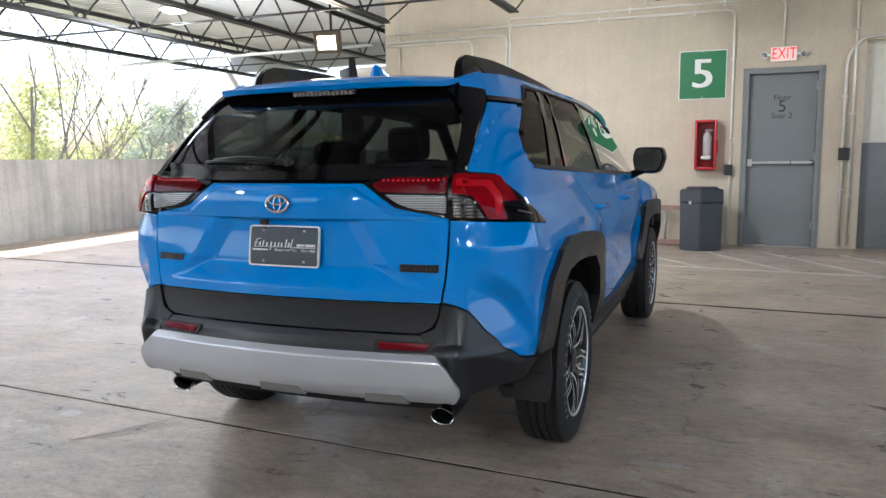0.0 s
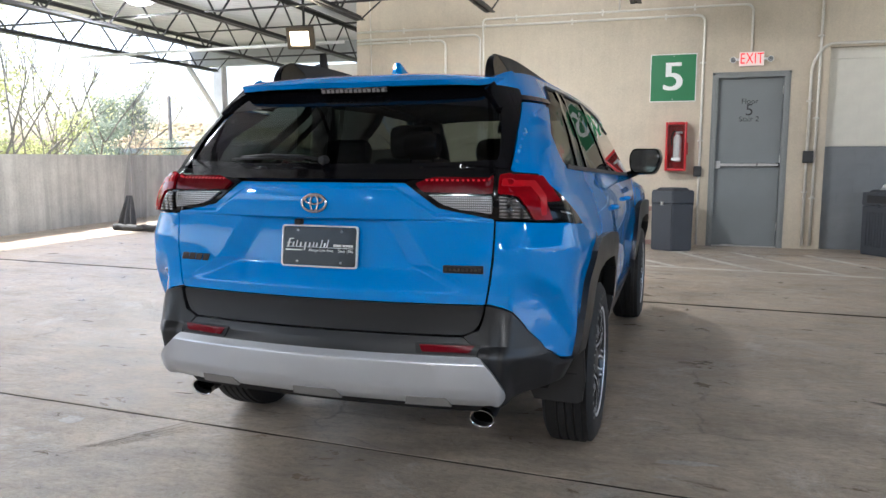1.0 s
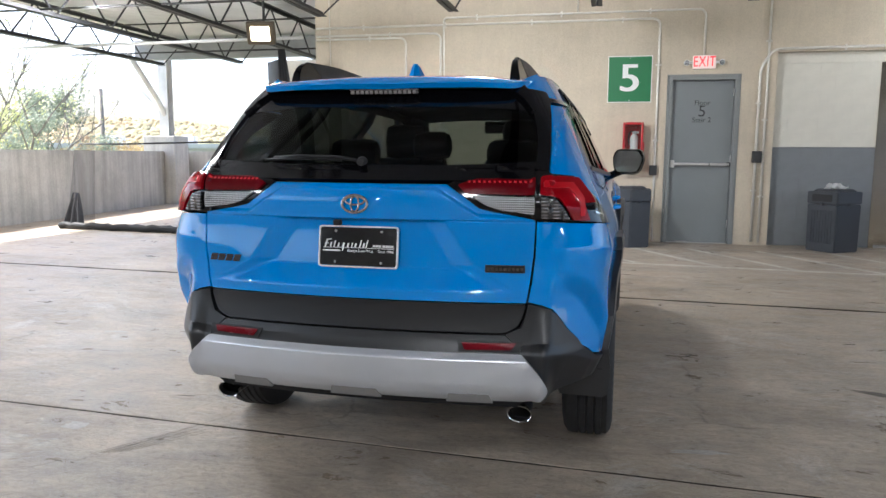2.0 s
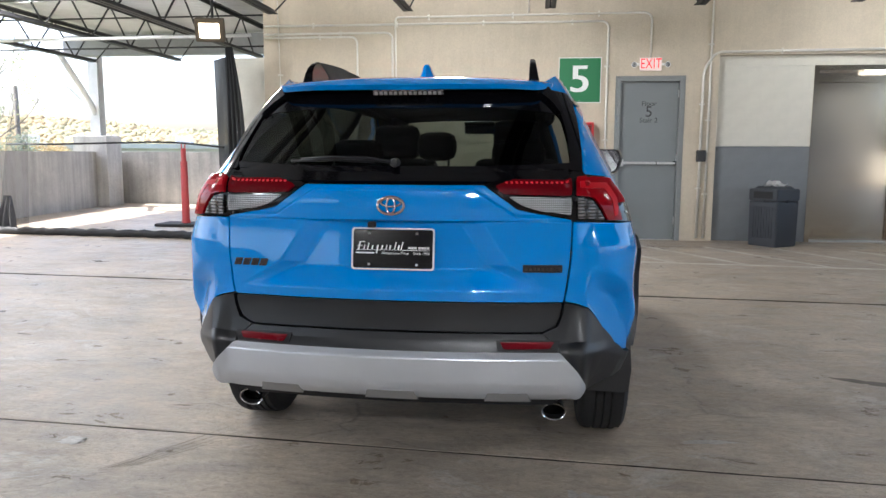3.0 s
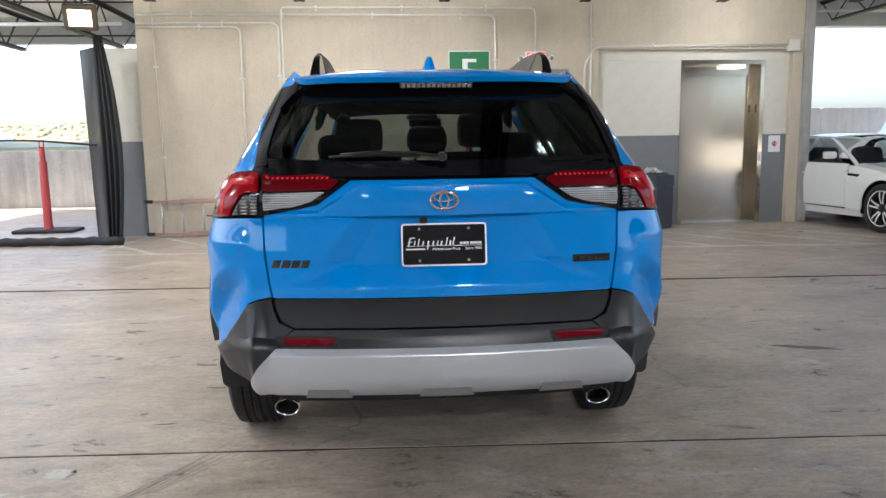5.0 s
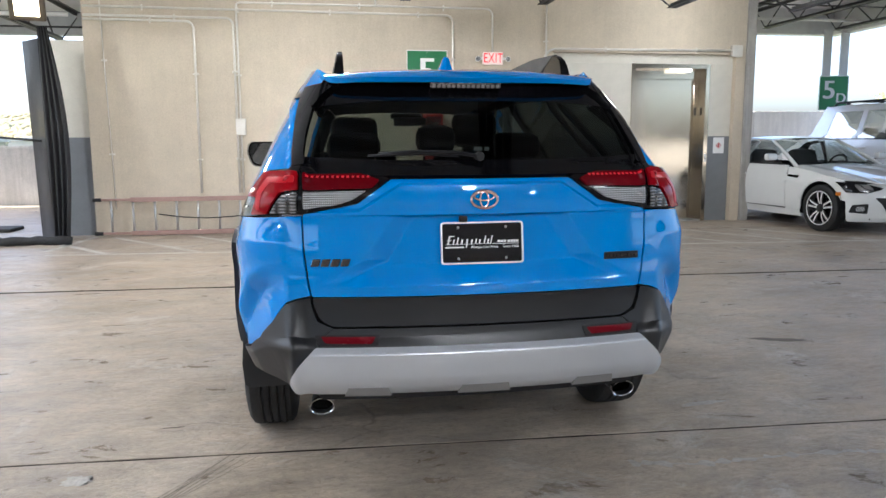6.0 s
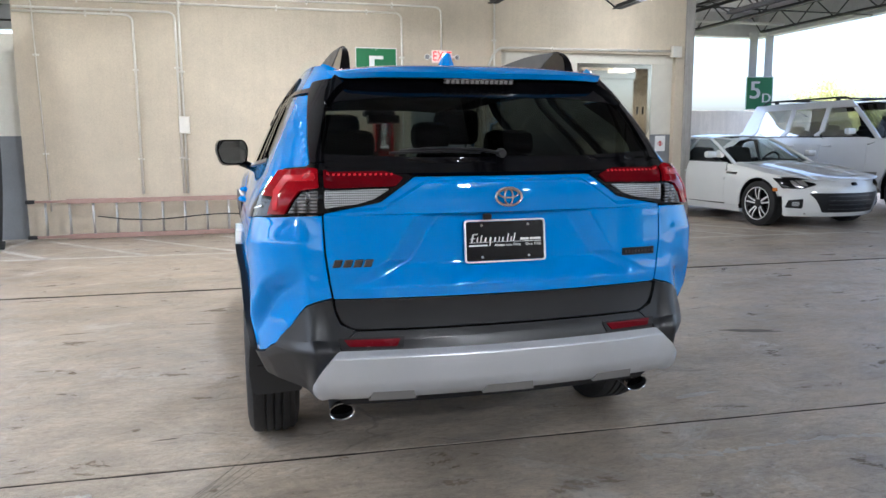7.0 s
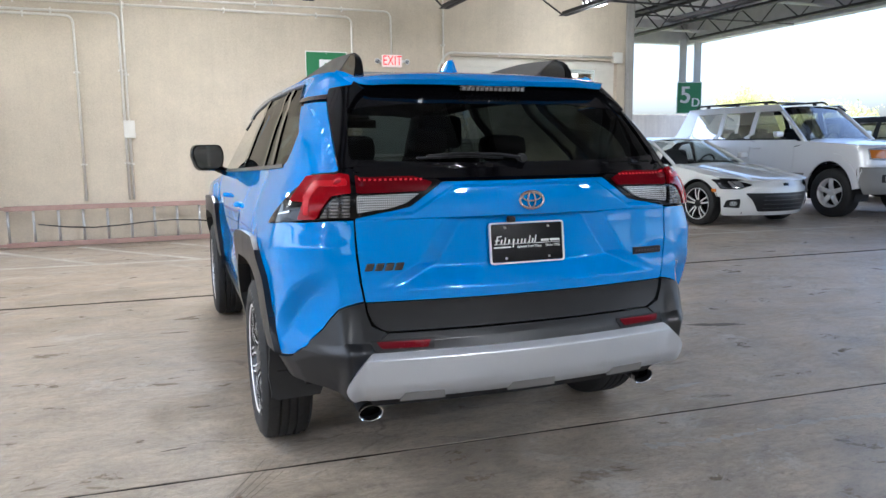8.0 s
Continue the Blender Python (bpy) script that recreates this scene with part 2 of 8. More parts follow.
def boxes(*specs, bevel=0.0):
    bm = bmesh.new()
    for lo, hi in specs:
        box(bm, lo, hi, bevel)
    return bm


def tube(bm, pts, r, sides=8, cap=True, mat_index=0):
    """A round bar along a polyline."""
    pts = [Vector(p) for p in pts]
    rings = []
    for i, p in enumerate(pts):
        d = (pts[min(i + 1, len(pts) - 1)] - pts[max(i - 1, 0)]).normalized()
        a = d.orthogonal().normalized() if i == 0 else None
        if i == 0:
            side = a
        else:
            side = (side - d * side.dot(d)).normalized()
        up = d.cross(side)
        rings.append([bm.verts.new(p + r * (math.cos(2 * math.pi * k / sides) * side + math.sin(2 * math.pi * k / sides) * up)) for k in range(sides)])
    for a, b in zip(rings, rings[1:]):
        for k in range(sides):
            f = bm.faces.new((a[k], a[(k + 1) % sides], b[(k + 1) % sides], b[k]))
            f.smooth = True
            f.material_index = mat_index
    if cap:
        for ring in (rings[0][::-1], rings[-1]):
            bm.faces.new(ring).material_index = mat_index
    return bm


def bent(pts, radius=0.1, steps=6):
    """A polyline with its corners rounded."""
    pts = [Vector(p) for p in pts]
    out = [pts[0]]
    for a, b, c in zip(pts, pts[1:], pts[2:]):
        u, w = (a - b), (c - b)
        r = min(radius, u.length * 0.45, w.length * 0.45)
        p, q = b + u.normalized() * r, b + w.normalized() * r
        for k in range(steps + 1):
            s = k / steps
            out.append((1 - s) ** 2 * p + 2 * s * (1 - s) * b + s * s * q)
    return out + [pts[-1]]


def lathe(bm, profile, sides=32, axis="X", mat_index=0, cap=True):
    """Revolves (along, radius) pairs about an axis."""
    rings = []
    for a, r in profile:
        ring = []
        for k in range(sides):
            c, s = math.cos(2 * math.pi * k / sides) * r, math.sin(2 * math.pi * k / sides) * r
            ring.append(bm.verts.new({"X": (a, c, s), "Y": (s, a, c), "Z": (c, s, a)}[axis]))
        rings.append(ring)
    for p, q in zip(rings, rings[1:]):
        for k in range(sides):
            f = bm.faces.new((p[k], p[(k + 1) % sides], q[(k + 1) % sides], q[k]))
            f.smooth = True
            f.material_index = mat_index
    for ring in (rings[0], rings[-1]) if cap else ():
        if (ring[0].co - ring[sides // 2].co).length > 0.002:
            bm.faces.new(ring if ring is rings[-1] else ring[::-1]).material_index = mat_index
    return bm


def lettering(text, size, depth=0.002, spacing=1.0, shear=0.0):
    """Built-in font as a mesh, centred, in the x-z plane facing -y."""
    cu = bpy.data.curves.new("text", "FONT")
    cu.body, cu.size, cu.extrude = text, size, depth
    cu.align_x, cu.align_y = "CENTER", "CENTER"
    cu.space_character, cu.shear = spacing, shear
    ob = new("text", cu)
    bpy.context.view_layer.update()
    me = bpy.data.meshes.new_from_object(ob.evaluated_get(bpy.context.evaluated_depsgraph_get()))
    bpy.data.objects.remove(ob)
    bpy.data.curves.remove(cu)
    bm = bmesh.new()
    bm.from_mesh(me)
    bpy.data.meshes.remove(me)
    bmesh.ops.transform(bm, matrix=pose(0, 0, 0, 90), verts=bm.verts)
    return bm


def moved(bm, m):
    bmesh.ops.transform(bm, matrix=m, verts=bm.verts)
    return bm


# ---- the large structure ----
WALL_Y = 11.285
EAST_RISE = 0.70
WEST, EAST, NORTH, SOUTH = -12.0, 11.4, 17.7, -13.0


def wall_with_openings(name, x0, x1, z0, z1, y0, y1, holes, mat, label):
    """A wall in the x-z plane from y0 to y1, cut round its openings (x0, x1, z0, z1)."""
    bm = bmesh.new()
    xs = sorted({x0, x1, *[h[0] for h in holes], *[h[1] for h in holes]})
    zs = sorted({z0, z1, *[h[2] for h in holes], *[h[3] for h in holes]})
    for a, b in zip(xs, xs[1:]):
        run = None
        for c, d in zip(zs, zs[1:]):
            if not any(h[0] <= a and b <= h[1] and h[2] <= c and d <= h[3] for h in holes):
                box(bm, (a, y0, c), (b, y1, d))
    bmesh.ops.remove_doubles(bm, verts=bm.verts, dist=0.0005)
    inner = [f for f in bm.faces if len([e for e in f.edges if len(e.link_faces) > 2]) == 4]
    bmesh.ops.delete(bm, geom=inner, context="FACES")
    return solid(name, bm, mat, label, "wall", kind="structure")


def build_structure():
    # the stair and lift tower's face, with its door and the lift recess
    wall_with_openings("wall_north", -5.6, 4.93, 0, 4.6, WALL_Y, WALL_Y + 0.35,
                       [(0.035, 1.02, 0, 2.49), (1.53, 4.76, 0, 2.82)], M_WALL,
                       "beige board-marked concrete wall of the stair tower")
    bm = boxes(((4.935, WALL_Y - 0.03, 0), (5.10, WALL_Y + 0.55, 4.6)), bevel=0.012)
    solid("column", bm, M_COLUMN, "grey concrete end column of the lift tower wall", "column", kind="structure")
    bm = boxes(((4.6, WALL_Y + 0.552, 0), (5.08, 15.6, 4.6)))
    solid("wall_east_return", bm, M_COLUMN, "grey concrete side wall of the lift tower", "wall", kind="structure")
    bm = boxes(((-6.2, WALL_Y + 0.1, 0), (-5.604, WALL_Y + 0.3, 1.47)))
    solid("wall_stub_lower", bm, M_CMU_GREY, "short stub wall painted grey below", "wall", kind="structure")
    bm = boxes(((-6.2, WALL_Y + 0.1, 1.472), (-5.604, WALL_Y + 0.3, 2.88)))
    solid("wall_stub_upper", bm, M_CMU_WHITE, "short stub wall painted white above", "wall", kind="structure")
    bm = boxes(((-5.6, WALL_Y + 0.352, 0), (-5.2, 15.6, 4.6)), ((-5.6, 15.602, 0), (5.08, 15.9, 4.6)))
    solid("wall_tower_sides", bm, M_COLUMN, "plain concrete sides of the stair tower", "wall", kind="structure")
    # parapets
    def run(name, a, b, h, thick=0.22, mat=M_PARAPET, cap=0.03, z0=-0.5):
        a, b = Vector((*a, 0)), Vector((*b, 0))
        d = (b - a).normalized()
        nrm = Vector((-d.y, d.x, 0)) * thick
        wall = thing(name, "water-stained grey concrete parapet at the deck's edge", "parapet", kind="structure")
        pieces = max(1, round((b - a).length / 5.0))
        for i in range(pieces):
            p, q = a.lerp(b, i / pieces) + d * 0.006, a.lerp(b, (i + 1) / pieces) - d * 0.006
            bm = bmesh.new()
            low = [bm.verts.new(v + Vector((0, 0, z0))) for v in (p, q, q + nrm, p + nrm)]
            top = [bm.verts.new(v.co + Vector((0, 0, h - z0))) for v in low]
            bm.faces.new(low[::-1]), bm.faces.new(top)
            for k in range(4):
                bm.faces.new((low[k], low[(k + 1) % 4], top[(k + 1) % 4], top[k]))
            bmesh.ops.recalc_face_normals(bm, faces=bm.faces)
            bmesh.ops.bevel(bm, geom=[e for e in bm.edges if all(v.co.z > h - 0.01 for v in e.verts)], offset=0.015, segments=2, affect="EDGES")
            part("panel", bm, mat, wall)
    run("parapet_west", (-8.6, -13.0), (-12.15, 17.9), 1.36)
    run("parapet_north_west", (-12.2, 17.9), (-5.2, 17.7), 1.36)
    run("parapet_north_east", (-5.2, 17.7), (14.4, 18.28), 2.2, mat=M_GLAREPARAPET)
    run("parapet_east", (14.4, 18.28), (14.4, -13.0), 1.36)
    # Unseen wall, added to shut out the south sky and give dark reflections.
    bm = boxes(((-8.8, -13.35, -0.5), (14.62, -13.002, 4.9)))
    solid("wall_south_unseen", bm, M_COLUMN, "unseen plain concrete wall added to keep the deck behind dark", "wall", kind="structure")
    # edge beams of the canopy and columns
    beams = boxes(((WEST - 0.1, 15.7, 3.55), (-5.6, 15.95, 4.0)), bevel=0.01)
    solid("edge_beam", beams, M_GREY_STEEL, "grey painted steel edge beam of the canopy", "beam", kind="structure")
    beams = boxes(((5.16, 17.3, 4.12), (11.1, 17.6, 4.80)), bevel=0.01)
    solid("edge_beam", beams, M_BOUNCE_PALE_STEEL, "deep grey painted steel edge beam", "beam", kind="structure")
    beams = boxes(((11.102, -13.0, 4.12), (11.4, 17.6, 4.80)), bevel=0.01)
    solid("edge_beam", beams, M_BOUNCE_PALE_STEEL, "deep grey painted steel edge beam", "beam", kind="structure")


def deck_roof():
    """Corrugated roof sheet, ribs across the joists."""
    bm = bmesh.new()
    prof = []
    y = SOUTH
    while y < 17.6:
        prof += [(y, 4.06), (y + 0.05, 4.06), (y + 0.07, 4.10), (y + 0.12, 4.10)]
        y += 0.14
    for xa, xb, lift in ((-12.0, 5.15, 0.0), (5.15, 11.4, EAST_RISE)):
        rows = [[bm.verts.new((x, a, z + lift)) for a, z in prof] for x in (xa, xb)]
        for i in range(len(prof) - 1):
            bm.faces.new((rows[0][i], rows[0][i + 1], rows[1][i + 1], rows[1][i]))
    top = boxes(((-12.0, SOUTH, 4.12), (5.15, 17.65, 4.2)), ((5.12, SOUTH, 4.06), (5.149, 17.65, 4.12 + EAST_RISE)), ((5.15, SOUTH, 4.12 + EAST_RISE), (11.4, 17.65, 4.2 + EAST_RISE)))
    me = bpy.data.meshes.new("t")
    top.to_mesh(me)
    bm.from_mesh(me)
    top.free()
    bpy.data.meshes.remove(me)
    solid("ceiling", bm, M_DECK, "white corrugated steel roof deck on joists", "ceiling", kind="structure")


def joist(x, y0, y1, zb=3.31, zt=3.98, end0=0.0, end1=0.9, group="open-web roof joists"):
    """Open-web joist along y: paired-angle chords and round diagonal rods."""
    j = thing("roof_joist", "dark open-web steel joist with zigzag rods", "joist", pose(x, 0, 0), group, "")
    for name, z, a, b, lip in (("top_chord", zt, y0, y1, -1), ("bottom_chord", zb, y0 + end0, y1 - end1, 1)):
        bm = bmesh.new()
        for s in (-1, 1):
            box(bm, (min(s * 0.012, s * 0.072), a, z - 0.005), (max(s * 0.012, s * 0.072), b, z + 0.005))
            zz = sorted((z + lip * 0.0051, z + lip * 0.062))
            box(bm, (min(s * 0.012, s * 0.019), a, zz[0]), (max(s * 0.012, s * 0.019), b, zz[1]))
        part(name, bm, M_STEEL, j)
    pitch = 0.62
    n = int((y1 - end1 - y0 - end0) / pitch)
    meshes = []
    for s in (1, -1):
        bm = bmesh.new()
        tube(bm, [(0, -s * pitch / 2, -(zt - zb) / 2 + 0.01), (0, s * pitch / 2, (zt - zb) / 2 - 0.01)], 0.016, 6)
        meshes.append(finish("web_rod", bm, M_STEEL))
    for i in range(n):
        ob = part("web_rod", meshes[i % 2], None, j)
        ob.location = (0, y0 + end0 + (i + 0.5) * pitch, (zb + zt) / 2)
    bm = bmesh.new()
    tube(bm, [(0, y1 - end1, zb + 0.01), (0, y1 - 0.05, zt - 0.02)], 0.0125, 6)
    part("end_rod", bm, M_STEEL, j)
    return j


def steel_column(x, y, h, brace, label):
    """Wide-flange column with a curved knee brace on one side."""
    c = thing("steel_column", label, "column", pose(x, y, 0))
    bm = boxes(((-0.13, -0.13, 0), (0.13, -0.11, h)), ((-0.13, 0.11, 0), (0.13, 0.13, h)), ((-0.012, -0.1095, 0), (0.012, 0.1095, h)))
    part("shaft", bm, M_WHITE_STEEL, c)
    part("base_block", boxes(((-0.45, -0.4, 0.0), (0.45, 0.25, 1.75)), bevel=0.02), M_PARAPET, c, "pale concrete pedestal")
    for dx, dy in brace:
        bm = bmesh.new()
        tube(bm, bent([(0.0, 0, h - 1.7), (dx * 0.35, dy * 0.35, h - 1.25), (dx * 1.5, dy * 1.5, h - 0.2)], 0.3), 0.07, 8)
        part("knee_brace", bm, M_WHITE_STEEL, c)
    return c


build_structure()
deck_roof()
for k in range(-4, 8):
    jx = -3.0 + 1.97 * k
    if jx < -5.7:
        joist(jx, SOUTH, 15.9, end1=1.2 if jx > -8 else 0.9)
    elif jx < 5.2:
        joist(jx, SOUTH, WALL_Y - 0.02, end1=1.25)
    else:
        joist(jx, SOUTH, 17.28, zb=4.16, zt=4.68, end1=0.5)
for by, bz, bx0, bx1 in ((9.0, 3.36, WEST, 5.1), (4.5, 3.36, WEST, 5.1), (0.0, 3.36, WEST, 5.1), (13.4, 3.36, WEST, -5.7), (13.4, 4.08, 5.2, 11.0), (9.0, 4.08, 5.2, 11.0)):
    bm = bmesh.new()
    tube(bm, [(bx0, by, bz), (bx1, by, bz)], 0.016, 6)
    tube(bm, [(bx0, by + 0.02, bz + 0.58), (bx1, by + 0.02, bz + 0.58)], 0.016, 6)
    solid("joist_bridging", bm, M_STEEL, "thin steel bridging rods tying the joists", "bracing", kind="structure")
steel_column(-12.15, 17.0, 3.9, ((-1, 0.0), (0, -1)), "white steel column with curved knee braces on a concrete pedestal")
for wy in (16.2, 12.3, 8.8):
    bm = bmesh.new()
    tube(bm, [(5.2, wy, 4.30), (11.0, wy, 4.30)], 0.035, 8)
    solid("sprinkler_pipe", bm, M_WHITE_STEEL, "white painted pipe under the east roof", "pipe", kind="structure")
bm = bmesh.new()
tube(bm, [(-11.8, 11.3, 3.20), (-5.7, 11.0, 3.18)], 0.028, 8)
solid("sprinkler_pipe", bm, M_WHITE_STEEL, "white painted pipe slung under the joists", "pipe", kind="structure")


def canopy_and_fill_lamp(x, y, z=3.62, watts=110.0):
    """Round canopy luminaire on a stem under the deck, with its light; most are unseen fill."""
    lamp = thing("ceiling_and_fill_lamp", "round white canopy lamp hung from the roof deck, lit, one of a mostly added set", "lamp", pose(x, y, z), "ceiling lamps")
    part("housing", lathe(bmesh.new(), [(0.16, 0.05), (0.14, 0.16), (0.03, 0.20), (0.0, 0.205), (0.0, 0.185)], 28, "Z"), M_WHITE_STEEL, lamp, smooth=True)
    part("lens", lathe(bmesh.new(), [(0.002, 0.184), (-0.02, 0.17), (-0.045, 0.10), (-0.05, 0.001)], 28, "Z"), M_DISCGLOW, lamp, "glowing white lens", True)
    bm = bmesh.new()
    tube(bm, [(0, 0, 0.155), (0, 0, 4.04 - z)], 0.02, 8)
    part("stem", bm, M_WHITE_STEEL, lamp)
    data = bpy.data.lights.new("canopy_and_fill_light", "POINT")
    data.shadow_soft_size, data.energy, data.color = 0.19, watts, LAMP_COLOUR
    bulb = new("canopy_and_fill_light", data)
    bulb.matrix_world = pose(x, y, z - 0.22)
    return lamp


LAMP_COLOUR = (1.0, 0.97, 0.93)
# Only (-8.2, 9.2) and (3.48, 10.0) are seen; the others are added fill.
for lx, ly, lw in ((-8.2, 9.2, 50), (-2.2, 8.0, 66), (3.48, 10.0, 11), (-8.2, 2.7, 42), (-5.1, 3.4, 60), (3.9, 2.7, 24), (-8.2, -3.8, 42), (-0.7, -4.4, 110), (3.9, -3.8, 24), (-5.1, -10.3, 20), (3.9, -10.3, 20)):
    canopy_and_fill_lamp(lx, ly, 3.53 if ly > 9.5 else 3.62, watts=lw)


def slabs():
    """The deck: pours of concrete with recessed joints between, slightly askew to the wall."""
    bm = boxes(((-13, -14, -0.5), (14.9, 18.7, -0.02)))
    base = solid("floor", bm, M_JOINT, "grey-brown trowelled concrete parking deck with joints", "floor", kind="structure")
    slope = -0.05
    rng = random.Random(3)
    edges = [-14, -9.12, -5.18, -1.24, 2.70, 6.64, 10.6, 14.5, 19.0]
    for a, b in zip(edges, edges[1:]):
        ga, gb = (0.026 if abs(e - 6.64) < 0.1 else 0.0080 for e in (a, b))
        xs = (-13, 14.9)
        bm = bmesh.new()
        def edge(e, gap, k=150):
            """One long edge of the pour, worn a few millimetres unevenly."""
            pts = []
            for i in range(k + 1):
                x = xs[0] + (xs[1] - xs[0]) * i / k
                pts.append((x, e + gap * (1 + rng.uniform(-0.15, 0.55) * (0 < i < k)) + slope * (x + 2)))
            return pts
        low = edge(a, ga) + edge(b, -gb)[::-1]
        vb = [bm.verts.new((x, y, -0.019)) for x, y in low]
        vt = [bm.verts.new((x, y, 0.0)) for x, y in low]
        top = bm.faces.new(vt)
        bm.faces.new(vb[::-1])
        for k in range(len(low)):
            bm.faces.new((vb[k], vb[(k + 1) % len(low)], vt[(k + 1) % len(low)], vt[k]))
        part("slab", bm, M_FLOOR, base)
        bm = bmesh.new()
        bm.faces.new([bm.verts.new((x, b + o * 1.6 + slope * (x + 2), -0.0025)) for x, o in ((xs[0], -gb), (xs[1], -gb), (xs[1], gb), (xs[0], gb))])
        part("joint_filler", bm, M_JOINT, base, "dark joint filler")


slabs()


# ---- vehicle materials ----
def paint(name, col, rough=0.3, flake=0.06, coat=1.0):
    m, n, l, p = nodes_of(name)
    big = noise_node(n, l, 1.5, 3)
    fine = noise_node(n, l, 900, 2)
    c = mix(n, l, "MULTIPLY", 1.0, col, ramp(n, l, big, [(0.3, 0.94), (0.7, 1.0)]))
    c = mix(n, l, "MULTIPLY", 1.0, c, ramp(n, l, fine, [(0.3, 1 - flake), (0.7, 1.0)]))
    l.new(c, p.inputs["Base Color"])
    p.inputs["Roughness"].default_value = rough
    p.inputs["Specular IOR Level"].default_value = 0.0
    p.inputs["Coat Weight"].default_value = coat
    p.inputs["Coat Roughness"].default_value = 0.012
    p.inputs["Coat IOR"].default_value = 1.58
    return m


def tyre_material():
    m, n, l, p = nodes_of("tyre_rubber")
    f = noise_node(n, l, 60, 4)
    l.new(ramp(n, l, f, [(0.3, (0.007, 0.007, 0.008)), (0.7, (0.019, 0.0185, 0.018))]), p.inputs["Base Color"])
    p.inputs["Roughness"].default_value = 0.7
    bump(n, l, p, f, 0.2, 0.002)
    return m


def ribbed_lens(name, col, metal, rough, sx, sz):
    """Moulded optics behind a clear lens: fine ribs both ways."""
    m, n, l, p = nodes_of(name)
    tc = n.new("ShaderNodeTexCoord")
    out = []
    for axis, s in (("X", sx), ("Z", sz)):
        w = n.new("ShaderNodeTexWave")
        w.bands_direction = axis
        w.inputs["Scale"].default_value = s
        l.new(tc.outputs["Object"], w.inputs["Vector"])
        out.append(w.outputs["Fac"])
    both = mix(n, l, "MULTIPLY", 1.0, out[0], out[1])
    l.new(mix(n, l, "MULTIPLY", 1.0, col, ramp(n, l, both, [(0.0, 0.16), (0.7, 1.0)])), p.inputs["Base Color"])
    p.inputs["Metallic"].default_value = metal
    p.inputs["Roughness"].default_value = rough
    p.inputs["Coat Weight"].default_value = 0.25
    p.inputs["Coat Roughness"].default_value = 0.02
    bump(n, l, p, both, 0.5, 0.003)
    return m


M_BLUE = paint("bright_blue_paint", (0.0, 0.240, 0.70), 0.3, coat=1.0)
M_CLAD = plain("dark_grey_cladding", (0.0060, 0.0072, 0.0095), 0.36, vary=0.08, grain=400, relief=0.02, spec=0.6)
M_CLAD_SILVER = plain("silver_skid_paint", (0.62, 0.65, 0.70), 0.34, 0.65, 0.5, vary=0.05, scale=3, grain=700, relief=0.03)
M_CLAD_DULL = plain("satin_grey_insert", (0.22, 0.215, 0.21), 0.5, vary=0.08)
M_GLOSSBLACK = plain("gloss_black_trim", (0.003, 0.003, 0.004), 0.10, vary=0.02, coat=0.1, relief=0, spec=0.22)
M_SATINBLACK = plain("satin_black_trim", (0.012, 0.012, 0.013), 0.45, vary=0.1, spec=0.25)
M_INNER = plain("dark_cabin_trim", (0.010, 0.010, 0.011), 0.8, vary=0.15, spec=0.3)
M_SEAT = plain("black_seat_cloth", (0.008, 0.008, 0.009), 0.85, vary=0.2, grain=300, spec=0.25)
M_PRIVACY = glass("privacy_glass", (0.145, 0.165, 0.155), 0.5)
M_WINDSCREEN = glass("green_windscreen_glass", (0.80, 0.86, 0.80))
M_SIDEGLASS = glass("side_glass", (0.72, 0.76, 0.74), 2.0)
M_REDLENS = plain("red_lamp_lens", (0.30, 0.001, 0.006), 0.12, vary=0.25, scale=14, coat=0.12, relief=0, spec=0.12)
M_REDGUIDE = plain("red_light_guide", (0.52, 0.004, 0.012), 0.3, vary=0.1, relief=0, spec=0.15)
M_LED = plain("red_led_dots", (0.75, 0.02, 0.035), 0.3, vary=0.05, relief=0, spec=0.2)
M_REDDARK = plain("deep_red_lens", (0.13, 0.001, 0.005), 0.10, vary=0.2, scale=14, coat=0.12, relief=0, spec=0.12)
M_CLEARLENS = ribbed_lens("clear_lamp_optics", (0.66, 0.67, 0.69), 0.5, 0.3, 44, 38)
M_SMOKE = ribbed_lens("smoked_lamp_optics", (0.22, 0.21, 0.21), 0.6, 0.25, 8, 26)
M_REFLECTOR = plain("dark_red_reflector", (0.15, 0.002, 0.008), 0.25, vary=0.1, spec=0.2)
M_CHROME = plain("chrome", (0.80, 0.80, 0.81), 0.07, 1.0, vary=0.03, relief=0)
M_EMBLEM = plain("emblem_chrome", (0.50, 0.51, 0.53), 0.10, 1.0, vary=0.03, relief=0)
M_DARKCHROME = plain("dark_chrome", (0.10, 0.10, 0.11), 0.2, 1.0, vary=0.05, relief=0)
M_MACHINED = plain("machined_alloy", (0.86, 0.86, 0.87), 0.32, 0.45, vary=0.05)
M_BLACKALLOY = plain("black_alloy", (0.012, 0.012, 0.013), 0.3, vary=0.05, coat=0.5)
M_TYRE = tyre_material()
M_MIRROR = plain("mirror_glass", (0.74, 0.78, 0.78), 0.02, 1.0, vary=0.0, relief=0)
M_PLATE = plain("black_plate_insert", (0.006, 0.006, 0.008), 0.12, vary=0.05, relief=0, spec=0.5)
M_PLATEFRAME = plain("brushed_plate_frame", (0.80, 0.80, 0.80), 0.4, 0.2, vary=0.05)
M_WHITEPAINT = paint("white_paint", (0.70, 0.71, 0.70), 0.3, 0.03)
M_SILVERPAINT = plain("silver_paint", (0.82, 0.83, 0.86), 0.34, 0.35, 0.8, vary=0.04, scale=2, grain=600, relief=0)
M_AMBER = plain("amber_lens", (0.55, 0.17, 0.02), 0.15, vary=0.05, coat=1.0, relief=0)


